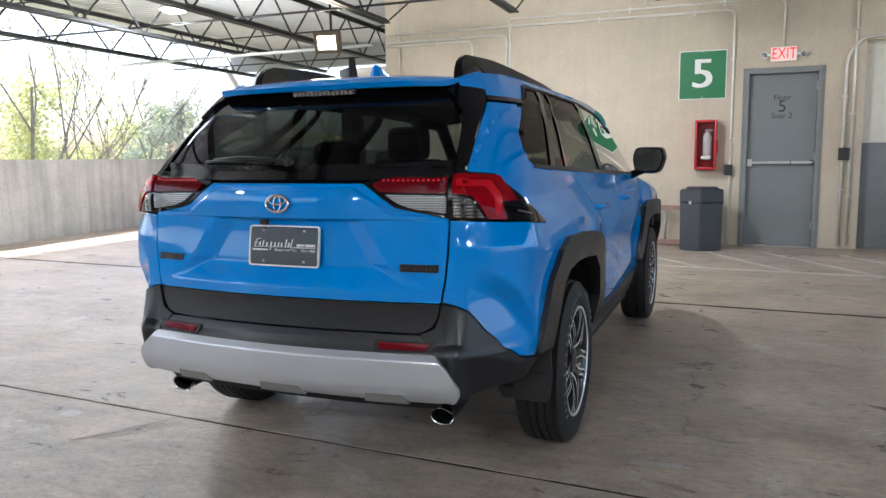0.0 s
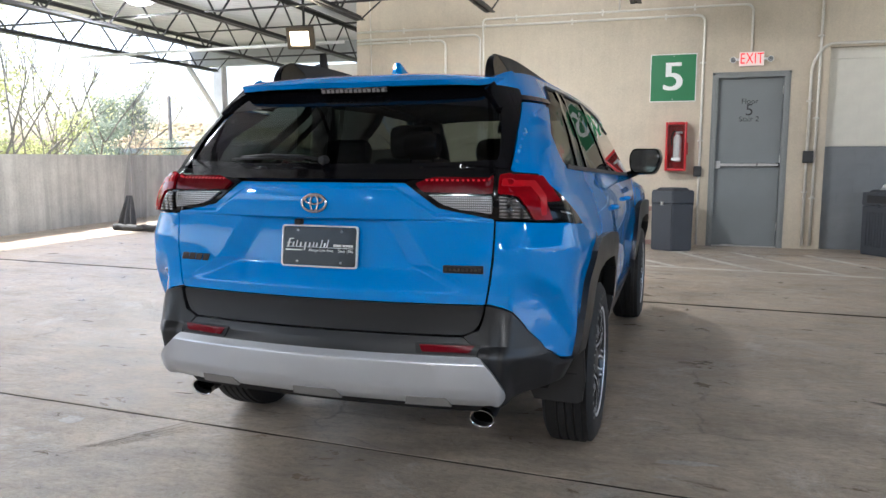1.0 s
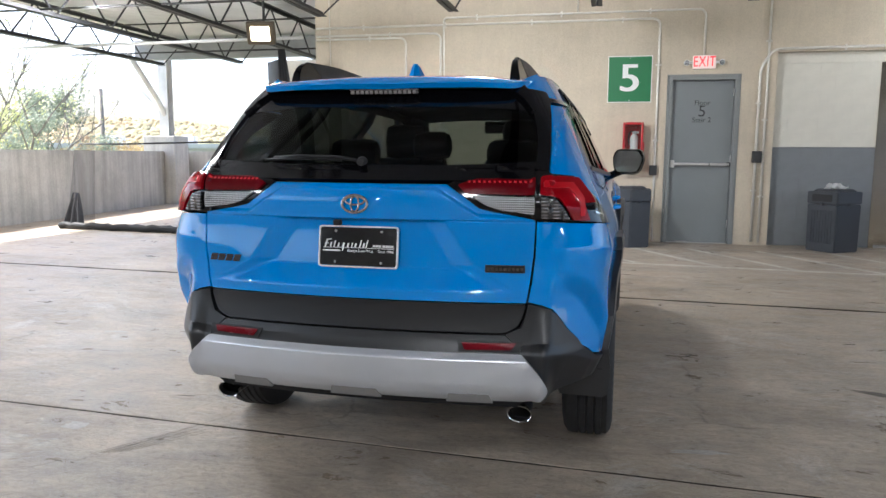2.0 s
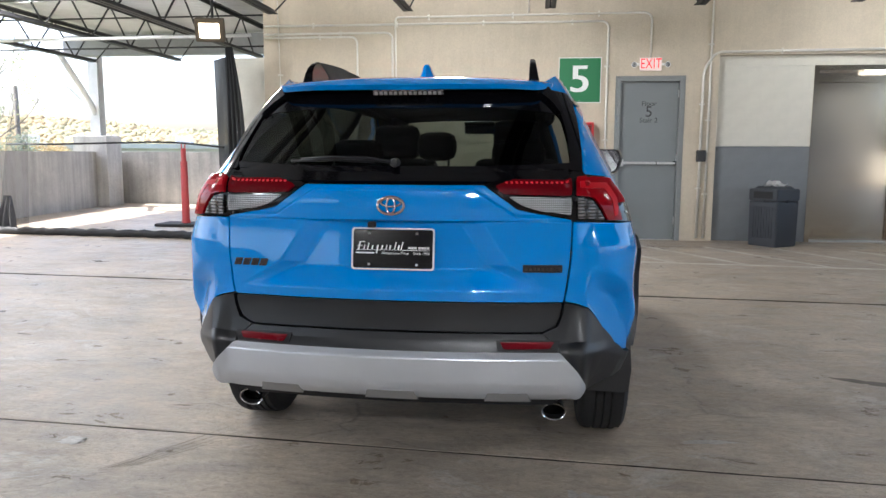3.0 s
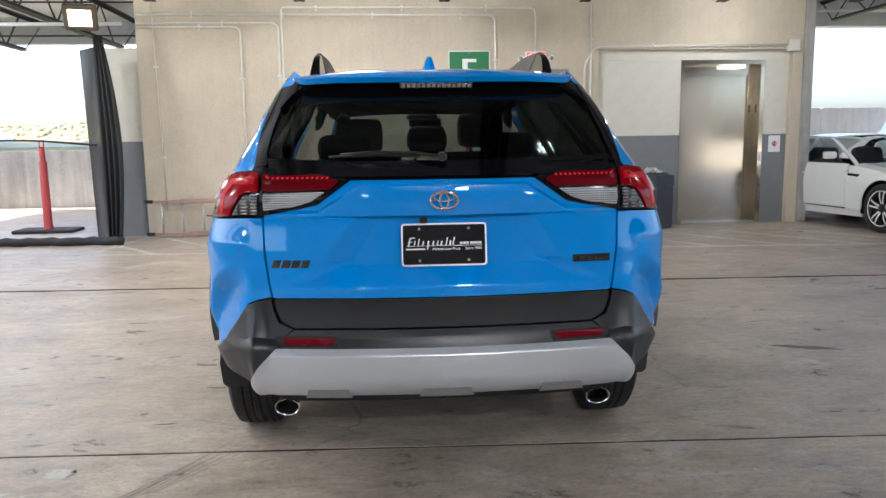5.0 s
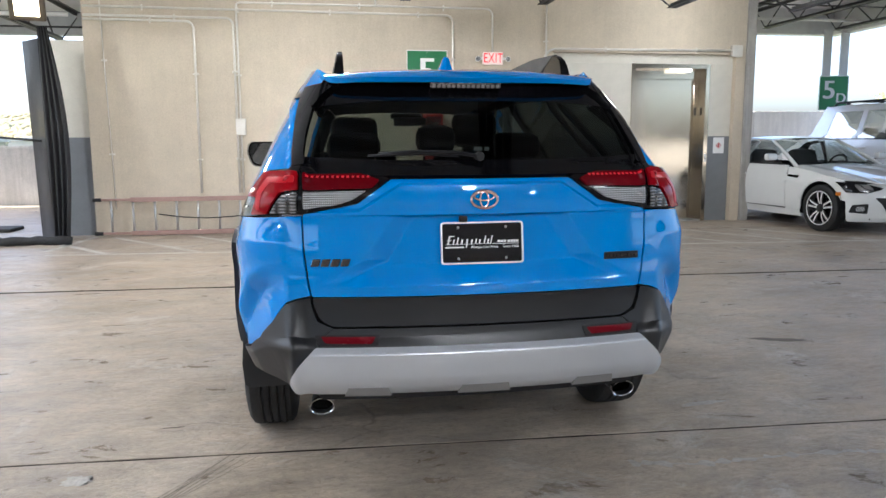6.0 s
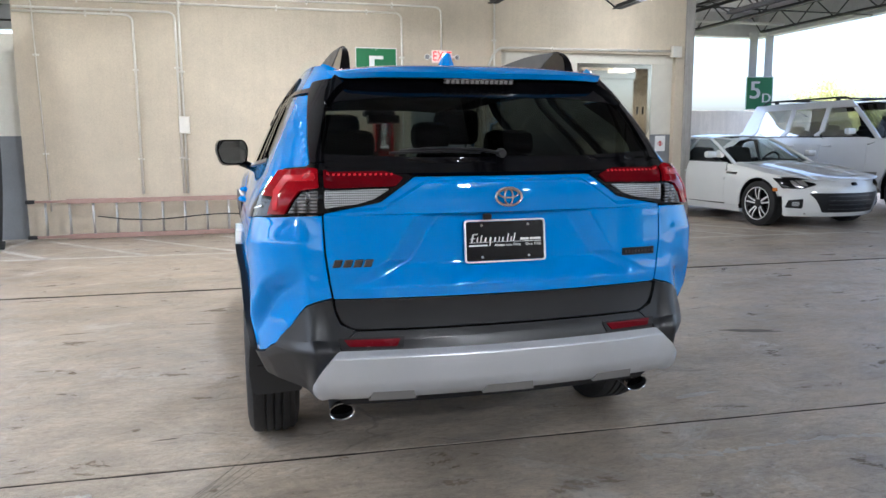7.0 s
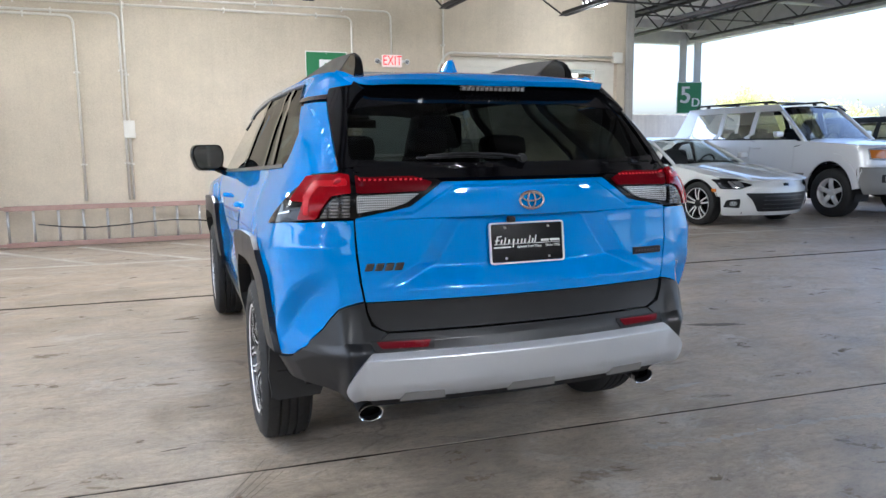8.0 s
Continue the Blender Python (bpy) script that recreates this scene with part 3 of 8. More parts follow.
# ---- shells: vehicle bodies as smooth surfaces that wrap from one end round the corner to the side ----
def pchip(xs, ys):
    xs, ys = np.array(xs, float), np.array(ys, float)
    h, d = np.diff(xs), np.diff(ys) / np.diff(xs)
    m = np.zeros_like(ys)
    m[1:-1] = np.where(d[:-1] * d[1:] > 0, 2 * d[:-1] * d[1:] / np.where(d[:-1] + d[1:] == 0, 1, d[:-1] + d[1:]), 0)
    m[0], m[-1] = d[0], d[-1]

    def f(x):
        x = np.clip(np.asarray(x, float), xs[0], xs[-1])
        i = np.clip(np.searchsorted(xs, x) - 1, 0, len(h) - 1)
        t = (x - xs[i]) / h[i]
        return (2 * t**3 - 3 * t**2 + 1) * ys[i] + (t**3 - 2 * t**2 + t) * h[i] * m[i] + (3 * t**2 - 2 * t**3) * ys[i + 1] + (t**3 - t**2) * h[i] * m[i + 1]
    return f


class Shell:
    """End profile, crown, corner and width as functions of height; u runs from the middle of the end (0) to K0, round the corner
    to K1, then along the side in metres."""
    K0, K1 = 0.62, 1.07

    def __init__(self, end, crown, knee, corner, width, pinch=(1.5, 0.045), nose=(3.3, 4.6, 0.10), relief=None):
        self.end, self.crown, self.knee, self.corner, self.width = (pchip(*zip(*t)) for t in (end, crown, knee, corner, width))
        self.pinch, self.nose, self.relief = pinch, nose, relief

    def side_x(self, z, y):
        a = np.clip((self.pinch[0] - y) / 1.0, 0, 1.4)
        b = np.clip((y - self.nose[0]) / (self.nose[1] - self.nose[0]), 0, 1)
        return self.width(z) - self.pinch[1] * a * a - self.nose[2] * b * b

    def base(self, u, z):
        u, z = np.asarray(u, float), np.asarray(z, float)
        s, a = np.where(u < 0, -1.0, 1.0), np.abs(u)
        ye, cr, xk, yk = self.end(z), self.crown(z), self.knee(z), self.corner(z)
        xr = np.minimum(a, self.K0) / self.K0 * xk
        yr = ye + cr * (xr / 0.6) ** 2
        py, slope = ye + cr * (xk / 0.6) ** 2, 2 * cr * xk / 0.36
        wc = self.side_x(z, yk)
        dw = 2 * self.pinch[1] * np.clip((self.pinch[0] - yk) / 1.0, 0, 1.4)
        t = np.clip((a - self.K0) / (self.K1 - self.K0), 0, 1)
        lx, ly = 0.66 * (wc - xk), 0.66 * (yk - py)
        c1x, c1y, c2x, c2y = xk + lx, py + lx * slope, wc - ly * dw, yk - ly
        q = 1 - t
        bx = q**3 * xk + 3 * q * q * t * c1x + 3 * q * t * t * c2x + t**3 * wc
        by = q**3 * py + 3 * q * q * t * c1y + 3 * q * t * t * c2y + t**3 * yk
        ys = yk + np.maximum(a - self.K1, 0)
        xs = self.side_x(z, ys)
        x = np.where(a <= self.K0, xr, np.where(a <= self.K1, bx, xs))
        y = np.where(a <= self.K0, yr, np.where(a <= self.K1, by, ys))
        return np.stack([s * x, y, z * np.ones_like(x)], -1)

    def normal(self, u, z, f):
        e = 0.003
        du, dz = f(u + e, z) - f(u - e, z), f(u, z + e) - f(u, z - e)
        n = np.cross(du, dz)
        return n / np.maximum(np.linalg.norm(n, axis=-1, keepdims=True), 1e-9)

    def at(self, u, z, off=0.0):
        p = self.base(u, z)
        d = off + (self.relief(u, z, p) if self.relief else 0.0)
        return p + self.normal(u, z, self.base) * (np.ones(np.shape(p)[:-1]) * d)[..., None]

    def ux(self, x, z):
        lo, hi = 0.0, self.K1
        for _ in range(40):
            mid = (lo + hi) / 2
            lo, hi = (mid, hi) if self.base(mid, z)[0] < abs(x) else (lo, mid)
        return math.copysign(lo, x)

    def uy(self, y, z):
        yk = float(self.corner(z))
        if y >= yk:
            return self.K1 + y - yk
        lo, hi = 0.0, self.K1
        for _ in range(40):
            mid = (lo + hi) / 2
            lo, hi = (mid, hi) if self.base(mid, z)[1] < y else (lo, mid)
        return lo


def rounded(pts, r, n=5):
    """Rounds the corners of a closed outline; r is one radius or one for each corner."""
    out = []
    k = len(pts)
    for i in range(k):
        a, b, c = (Vector(pts[j % k]) for j in (i - 1, i, i + 1))
        ri = r[i] if isinstance(r, (list, tuple)) else r
        u, w = a - b, c - b
        d = min(ri, u.length * 0.45, w.length * 0.45)
        if d < 1e-4:
            out.append(tuple(b))
            continue
        p, q = b + u.normalized() * d, b + w.normalized() * d
        for s in range(n + 1):
            t = s / n
            v = (1 - t) ** 2 * p + 2 * t * (1 - t) * b + t * t * q
            out.append((v.x, v.y))
    return out


def cut_grid(outline, step_a, step_b):
    """A flat outline (a, b) cut into a fine grid; returns points, faces and the rim in order."""
    bm = bmesh.new()
    bm.faces.new([bm.verts.new((a, b, 0)) for a, b in outline])
    bm.normal_update()
    bmesh.ops.triangulate(bm, faces=bm.faces[:], ngon_method="EAR_CLIP")
    for i, step in ((0, step_a), (1, step_b)):
        lo, hi = min(p[i] for p in outline), max(p[i] for p in outline)
        n = max(1, math.ceil((hi - lo) / step))
        for k in range(1, n):
            co = [0, 0, 0]
            co[i] = lo + (hi - lo) * k / n
            no = [0, 0, 0]
            no[i] = 1
            bmesh.ops.bisect_plane(bm, geom=bm.verts[:] + bm.edges[:] + bm.faces[:], dist=1e-6, plane_co=co, plane_no=no)
    bmesh.ops.remove_doubles(bm, verts=bm.verts, dist=1e-5)
    bm.verts.index_update()
    pts = np.array([v.co[:2] for v in bm.verts])
    faces = [[v.index for v in f.verts] for f in bm.faces]
    rim = [(e.verts[0].index, e.verts[1].index) if e.link_loops[0].vert == e.verts[0] else (e.verts[1].index, e.verts[0].index) for e in bm.edges if len(e.link_faces) == 1]
    if bm.faces and bm.faces[:][0].normal.z < 0:
        faces = [f[::-1] for f in faces]
        rim = [(b, a) for a, b in rim]
    bm.free()
    return pts, faces, rim


def skin(name, outline, surf, mats, thick=0.018, steps=(0.04, 0.04), off=0.0, flip=False, lip=0.004):
    """A panel: the outline laid on surf(a, b, off), with a turned-in edge and a dark back. mats: outside, inside."""
    pts, faces, rim = cut_grid(outline, *steps)
    a, b = pts[:, 0], pts[:, 1]
    outer, back = surf(a, b, off), surf(a, b, off - thick)
    e = 0.002
    nrm = np.cross(surf(a + e, b, off) - surf(a - e, b, off), surf(a, b + e, off) - surf(a, b - e, off))
    nrm /= np.maximum(np.linalg.norm(nrm, axis=1, keepdims=True), 1e-9)
    if flip:
        nrm = -nrm
    n = len(pts)
    verts = np.concatenate([outer, back, outer, back])
    fs, mi, ln = [], [], []
    for f in faces:
        g = f[::-1] if flip else f
        fs.append(g), mi.append(0), ln.extend(nrm[i] for i in g)
        g = [i + n for i in g[::-1]]
        fs.append(g), mi.append(1), ln.extend(-nrm[i - n] for i in g)
    for i, j in rim:
        g = [i + 2 * n, i + 3 * n, j + 3 * n, j + 2 * n]
        g = g[::-1] if flip else g
        q = verts[g]
        fn = np.cross(q[2] - q[0], q[3] - q[1])
        fn = fn / max(np.linalg.norm(fn), 1e-9)
        fs.append(g), mi.append(0), ln.extend([fn] * 4)
    me = bpy.data.meshes.new(name)
    me.from_pydata([tuple(v) for v in verts], [], fs)
    for m in mats:
        me.materials.append(m)
    me.polygons.foreach_set("material_index", mi)
    me.polygons.foreach_set("use_smooth", [True] * len(fs))
    me.update()
    me.normals_split_custom_set([tuple(v) for v in ln])
    return me


def mirrored(me, name):
    """The mesh reflected in x, normals kept."""
    bm = bmesh.new()
    bm.from_mesh(me)
    bmesh.ops.scale(bm, vec=(-1, 1, 1), verts=bm.verts)
    bmesh.ops.reverse_faces(bm, faces=bm.faces)
    out = bpy.data.meshes.new(name)
    bm.to_mesh(out)
    bm.free()
    for m in me.materials:
        out.materials.append(m)
    out.shade_smooth()
    out.set_sharp_from_angle(angle=radians(40))
    return out


class Car:
    def __init__(self, root, shell, inner):
        self.root, self.shell, self.inner = root, shell, inner

    def surf(self, u, z, off):
        return self.shell.at(u, z, off)

    def xz(self, pts):
        return [(self.shell.ux(x, z), z) for x, z in pts]

    def yz(self, pts):
        return [(self.shell.uy(y, z), z) for y, z in pts]

    def panel(self, name, outline, mat, both=True, label="", off=0.0, thick=0.018, steps=(0.04, 0.04), inner=None, parents=None):
        made = []
        mats = (mat, inner or self.inner)
        for side in ((1, -1) if both else (1,)):
            if side == 1:
                me = skin(name, outline, self.surf, mats, thick, steps, off)
            else:
                me = skin(name, [(-u, z) for u, z in outline][::-1], self.surf, mats, thick, steps, off)
            made.append(part(name, me, None, parents[0 if side == 1 else 1] if parents else self.root, label))
        return made

    def glaze(self, name, outline, mat, both=True, off=-0.004, steps=(0.08, 0.08), label="", parents=None):
        """A single clear sheet, with no thickness that would double its tint."""
        made = []
        for side in ((1, -1) if both else (1,)):
            o = outline if side == 1 else [(-u, z) for u, z in outline][::-1]
            pts, faces, rim = cut_grid(o, *steps)
            me = bpy.data.meshes.new(name)
            me.from_pydata([tuple(v) for v in self.surf(pts[:, 0], pts[:, 1], off)], [], faces)
            me.materials.append(mat)
            me.shade_smooth()
            made.append(part(name, me, None, parents[0 if side == 1 else 1] if parents else self.root, label))
        return made


def arc(cy, cz, r, a0, a1, n=14):
    return [(cy + r * math.cos(radians(a0 + (a1 - a0) * i / n)), cz + r * math.sin(radians(a0 + (a1 - a0) * i / n))) for i in range(n + 1)]


def sheet(name, outline, f, mats, parent, label="", thick=0.015, steps=(0.06, 0.06), off=0.0):
    """A panel over the plan (x, y), at height f(x, y)."""
    def surf(a, b, o):
        e = 0.003
        z = f(a, b)
        nx, ny = -(f(a + e, b) - f(a - e, b)) / (2 * e), -(f(a, b + e) - f(a, b - e)) / (2 * e)
        n = np.stack([nx, ny, np.ones_like(nx)], -1)
        n /= np.linalg.norm(n, axis=-1, keepdims=True)
        return np.stack([a, b, z], -1) + n * o
    return part(name, skin(name, outline, surf, mats, thick, steps, off), None, parent, label)


def wheel(parent, x, y, r, width, style, side, bore=None):
    """A wheel lying along x: tyre with tread grooves, dished rim, spokes, hub."""
    w = part("wheel", bmesh.new(), M_TYRE, parent)
    w.location = (x, y, r)
    rr = bore or r * 0.66
    h = width / 2
    prof = [(-h * 0.80, rr), (-h * 0.96, rr + 0.015), (-h, rr + (r - rr) * 0.45), (-h * 0.93, r - 0.03), (-h * 0.78, r - 0.006)]
    for k in range(-2, 3):
        g = k * h * 0.31
        if k in (-2, -1, 0, 1):
            prof += [(g + 0.004, r), (g + h * 0.24, r), (g + h * 0.25, r - 0.009), (g + h * 0.305, r - 0.009)]
    prof += [(h * 0.78, r - 0.006), (h * 0.93, r - 0.03), (h, rr + (r - rr) * 0.45), (h * 0.96, rr + 0.015), (h * 0.80, rr)]
    bm = lathe(bmesh.new(), prof, 64, cap=False)
    part("tyre", bm, M_TYRE, w, smooth=True)
    s = side
    rim = [(s * -h * 0.82, rr - 0.005), (s * -h * 0.6, rr - 0.03), (s * h * 0.1, rr - 0.035), (s * h * 0.70, rr - 0.022), (s * h * 0.86, rr - 0.010), (s * h * 0.90, rr + 0.002), (s * h * 0.80, rr + 0.001)]
    bm = lathe(bmesh.new(), rim if s > 0 else rim[::-1], 48, cap=False)
    rb = part("rim", bm, M_BLACKALLOY if style != "silver" else M_MACHINED, w, smooth=True)
    bm = lathe(bmesh.new(), [(s * h * 0.2, 0.001), (s * h * 0.2, rr - 0.032), (s * h * 0.12, rr - 0.032), (s * h * 0.12, 0.001)], 32)
    part("brake_disc", bm, M_DARKCHROME, w, smooth=True)
    lip = [(s * h * 0.885, rr - 0.008), (s * h * 0.93, rr - 0.004), (s * h * 0.925, rr + 0.004), (s * h * 0.86, rr + 0.004)]
    part("rim_lip", lathe(bmesh.new(), lip if s > 0 else lip[::-1], 48, cap=False), M_MACHINED, w, smooth=True)
    n = 5
    arm = {"twin": 0.5, "multi": 0.24, "silver": 0.62}[style]
    for k in range(n):
        a = 2 * math.pi * k / n + 0.3
        for wing in ((-1, 1) if style != "silver" else (0,)):
            bm = bmesh.new()
            pts = []
            for i in range(9):
                t = i / 8
                rad = 0.05 + (rr - 0.062) * t
                spread = wing * (0.018 + 0.076 * min(1.0, max(0.0, (t - 0.30) / 0.50)) ** 0.9) if style == "twin" else wing * (0.02 + 0.20 * t * arm) * 0.6
                half = 0.022 if style == "twin" else 0.0126 - 0.0017 * t if style == "multi" else 0.036 - 0.008 * t
                xo = s * (h * 0.80 - 0.03 * (1 - t) ** 2 * 0.5 + 0.012 * math.sin(math.pi * t))
                pts.append((rad, spread, half, xo))
            rows = []
            section = ((-0.030, -1.2), (0, -1), (0, -0.50), (-0.007, -0.4), (-0.007, 0.4), (0, 0.50), (0, 1), (-0.030, 1.2)) if style == "twin" else ((-0.028, -1.25), (0, -1), (0, 1), (-0.028, 1.25))
            bright = (1, 5) if style == "twin" else (1,)
            for rad, spread, half, xo in pts:
                row = []
                for dx, dt in section:
                    tang = spread + dt * half
                    row.append(bm.verts.new((xo + s * dx, rad * math.cos(a) - tang * math.sin(a), rad * math.sin(a) + tang * math.cos(a))))
                rows.append(row)
            for j, (p, q) in enumerate(zip(rows, rows[1:])):
                for i in range(len(section) - 1):
                    f = bm.faces.new((p[i], p[i + 1], q[i + 1], q[i]))
                    f.material_index = 1 if i in bright and (style != "twin" or j > 2 or (i == 5) == (wing > 0)) else 0
            bmesh.ops.recalc_face_normals(bm, faces=bm.faces)
            part("spoke", finish("spoke", bm, [M_BLACKALLOY if style != "silver" else M_MACHINED, M_MACHINED]), None, w)
    if style == "twin":
        bm = bmesh.new()
        for k in range(46):
            a = 2 * math.pi * k / 46
            if k % 23 < 17:
                x0, x1 = sorted((s * h * 0.97, s * h * 1.006))
                box(bm, (x0, -0.004, r - 0.066), (x1, 0.004, r - 0.050), m=pose(0, 0, 0, math.degrees(a)))
        marks = part("sidewall_marking", bm, M_CLAD_DULL, w, "raised pale bars on the tyre wall")
        marks["kind"] = "stuff"
    bm = lathe(bmesh.new(), [(s * h * 0.55, 0.06), (s * h * 0.78, 0.055), (s * h * 0.84, 0.03), (s * h * 0.85, 0.001)] if s > 0 else [(s * h * 0.85, 0.001), (s * h * 0.84, 0.03), (s * h * 0.78, 0.055), (s * h * 0.55, 0.06)], 24)
    part("hub_cap", bm, M_BLACKALLOY if style != "silver" else M_MACHINED, w, smooth=True)
    return w


# ---- the blue crossover ----
def gate_relief(u, z, p):
    """Sculpting of the tailgate and flanks: a sunken centre under the garnish, bevelled to the sides, and crisp quarter creases."""
    x, y = np.abs(p[..., 0]), p[..., 1]
    def ss(a, b, v):
        t = np.clip((v - a) / (b - a), 0, 1)
        return t * t * (3 - 2 * t)
    def ramp_up(a, b, v, r=0.14):
        """Straight ramp with small fillets at both ends, for crisp creases."""
        q = np.clip((v - a) / (b - a), -r, 1 + r)
        return np.where(q < r, (q + r) ** 2 / (4 * r), np.where(q > 1 - r, 1 - (1 + r - q) ** 2 / (4 * r), q))
    # lower centre recess, bevelled in straight facets and wider towards the bottom, over a creased lip
    half = np.interp(z, [0.83, 0.88, 0.92, 1.08], [0.60, 0.508, 0.435, 0.328])
    edge = ramp_up(0.0, 0.080, half - x)
    d = -0.036 * edge * ramp_up(0.824, 0.905, z, 0.10) * np.clip((1.082 - z) / 0.008, 0, 1)
    # step under the garnish
    d = d + 0.010 * ss(1.078, 1.084, z) * (x < 0.70)
    # upper garnish bevels running to the lamps
    top = np.interp(x, [0.0, 0.30, 0.45, 0.70], [1.188, 1.188, 1.095, 1.09])
    d = d - 0.012 * np.clip((z - top) / 0.012, 0, 1) * (z < 1.26) * (z > 1.08) * (x < 0.63)
    # side wedge of the gate between recess and lamp
    d = d + 0.010 * ss(0.45, 0.60, x) * ss(0.86, 0.97, z) * (z < 1.08) * (1 - ss(0.66, 0.72, x))
    # quarter flank: rounded bulge over the wheel, and a shoulder crease that runs round the corner under the lamp
    d = d + 0.016 * ss(0.30, 0.75, y) * ss(0.72, 0.92, z) * (1 - ss(0.95, 1.12, z)) * (1 - ss(1.3, 1.7, y))
    crest = 0.985 - 0.05 * ss(0.15, 0.55, y)
    d = d + 0.013 * np.minimum(ramp_up(crest - 0.10, crest + 0.004, z), 1 - ramp_up(crest - 0.004, 1.085, z)) * ss(0.655, 0.76, x) * (1 - ss(0.45, 0.80, y))
    # front fender swells out to its arch
    d = d + 0.036 * ss(3.25, 3.75, y) * (1 - ss(1.03, 1.16, z)) * (1 - ss(4.15, 4.45, y))
    # door flanks: waist hollow
    d = d - 0.018 * np.exp(-((z - 0.72) / 0.13) ** 2) * ss(1.45, 1.8, y) * (1 - ss(3.0, 3.3, y))
    # bumper corner: flat chamfer in plan with a crisp upright ridge, its upper end a rounded arch in the paint;
    # below a falling crease the face turns under
    out = (x - 0.672) * 0.851 - (y - 0.035) * 0.524
    out = np.where(out < -0.008, 0.0, np.where(out > 0.008, out, (out + 0.008) ** 2 / 0.032))
    arch = 0.915 - 0.75 * np.maximum(y - 0.12, 0) - 0.5 * np.maximum(y - 0.22, 0)
    low = ramp_up(0.0, 0.075, arch - z, 0.2) * (1 - ss(0.36, 0.50, y))
    foot = np.interp(y, [0.06, 0.12, 0.25, 0.45], [0.612, 0.600, 0.552, 0.548])
    d = d + 0.027 * np.clip((0.80 - z) / 0.20, 0, 1) * ss(0.64, 0.70, x) * (1 - ss(0.30, 0.42, y))
    under = np.maximum(foot - z, 0)
    under = under - 0.006 * (1 - np.exp(-under / 0.006))
    d = d - 0.82 * out * low - 0.34 * np.minimum(under, 0.16) * ss(0.67, 0.74, x) * (1 - ss(0.40, 0.55, y))
    return d


SUV_SHELL = Shell(
    end=((0.30, 0.10), (0.42, 0.055), (0.50, 0.012), (0.60, 0.004), (0.64, 0.025), (0.76, 0.035), (0.82, 0.030), (0.90, 0.036), (1.07, 0.052), (1.135, 0.046), (1.20, 0.056), (1.25, 0.10), (1.30, 0.150), (1.56, 0.43), (1.62, 0.50), (1.66, 0.56)),
    crown=((0.30, 0.04), (0.60, 0.05), (0.80, 0.055), (1.10, 0.062), (1.25, 0.065), (1.56, 0.03), (1.66, 0.02)),
    knee=((0.30, 0.58), (0.60, 0.64), (0.80, 0.66), (1.10, 0.66), (1.25, 0.62), (1.56, 0.50), (1.66, 0.44)),
    corner=((0.30, 0.55), (0.60, 0.44), (0.80, 0.41), (1.10, 0.45), (1.25, 0.58), (1.56, 0.95), (1.66, 1.0)),
    width=((0.28, 0.84), (0.45, 0.900), (0.60, 0.932), (0.75, 0.944), (0.90, 0.942), (1.05, 0.926), (1.15, 0.897), (1.22, 0.862), (1.30, 0.825), (1.45, 0.750), (1.58, 0.675), (1.66, 0.625)),
    pinch=(1.5, 0.022), nose=(4.0, 4.7, 0.10),
    relief=gate_relief)
AXLE_R, AXLE_F, WHEEL_R = 0.99, 3.76, 0.370
ARCH_OUT = [(-0.60, 0.56), (-0.58, 0.69), (-0.51, 0.815), (-0.41, 0.93), (-0.27, 0.968), (0.01, 0.963), (0.31, 0.94), (0.49, 0.895), (0.59, 0.82), (0.70, 0.62), (0.69, 0.42)]
ARCH_IN = [(0.46, 0.37), (0.50, 0.59), (0.40, 0.755), (0.26, 0.828), (0.07, 0.845), (-0.12, 0.853), (-0.27, 0.835), (-0.33, 0.79), (-0.39, 0.655), (-0.42, 0.54)]


def suv_roof(x, y):
    z = pchip(*zip((0.35, 1.583), (0.39, 1.610), (0.46, 1.633), (0.60, 1.650), (0.80, 1.664), (1.2, 1.684), (2.0, 1.686), (2.7, 1.652), (3.1, 1.600)))(y)
    return z - 0.032 * (np.abs(x) / 0.6) ** 3


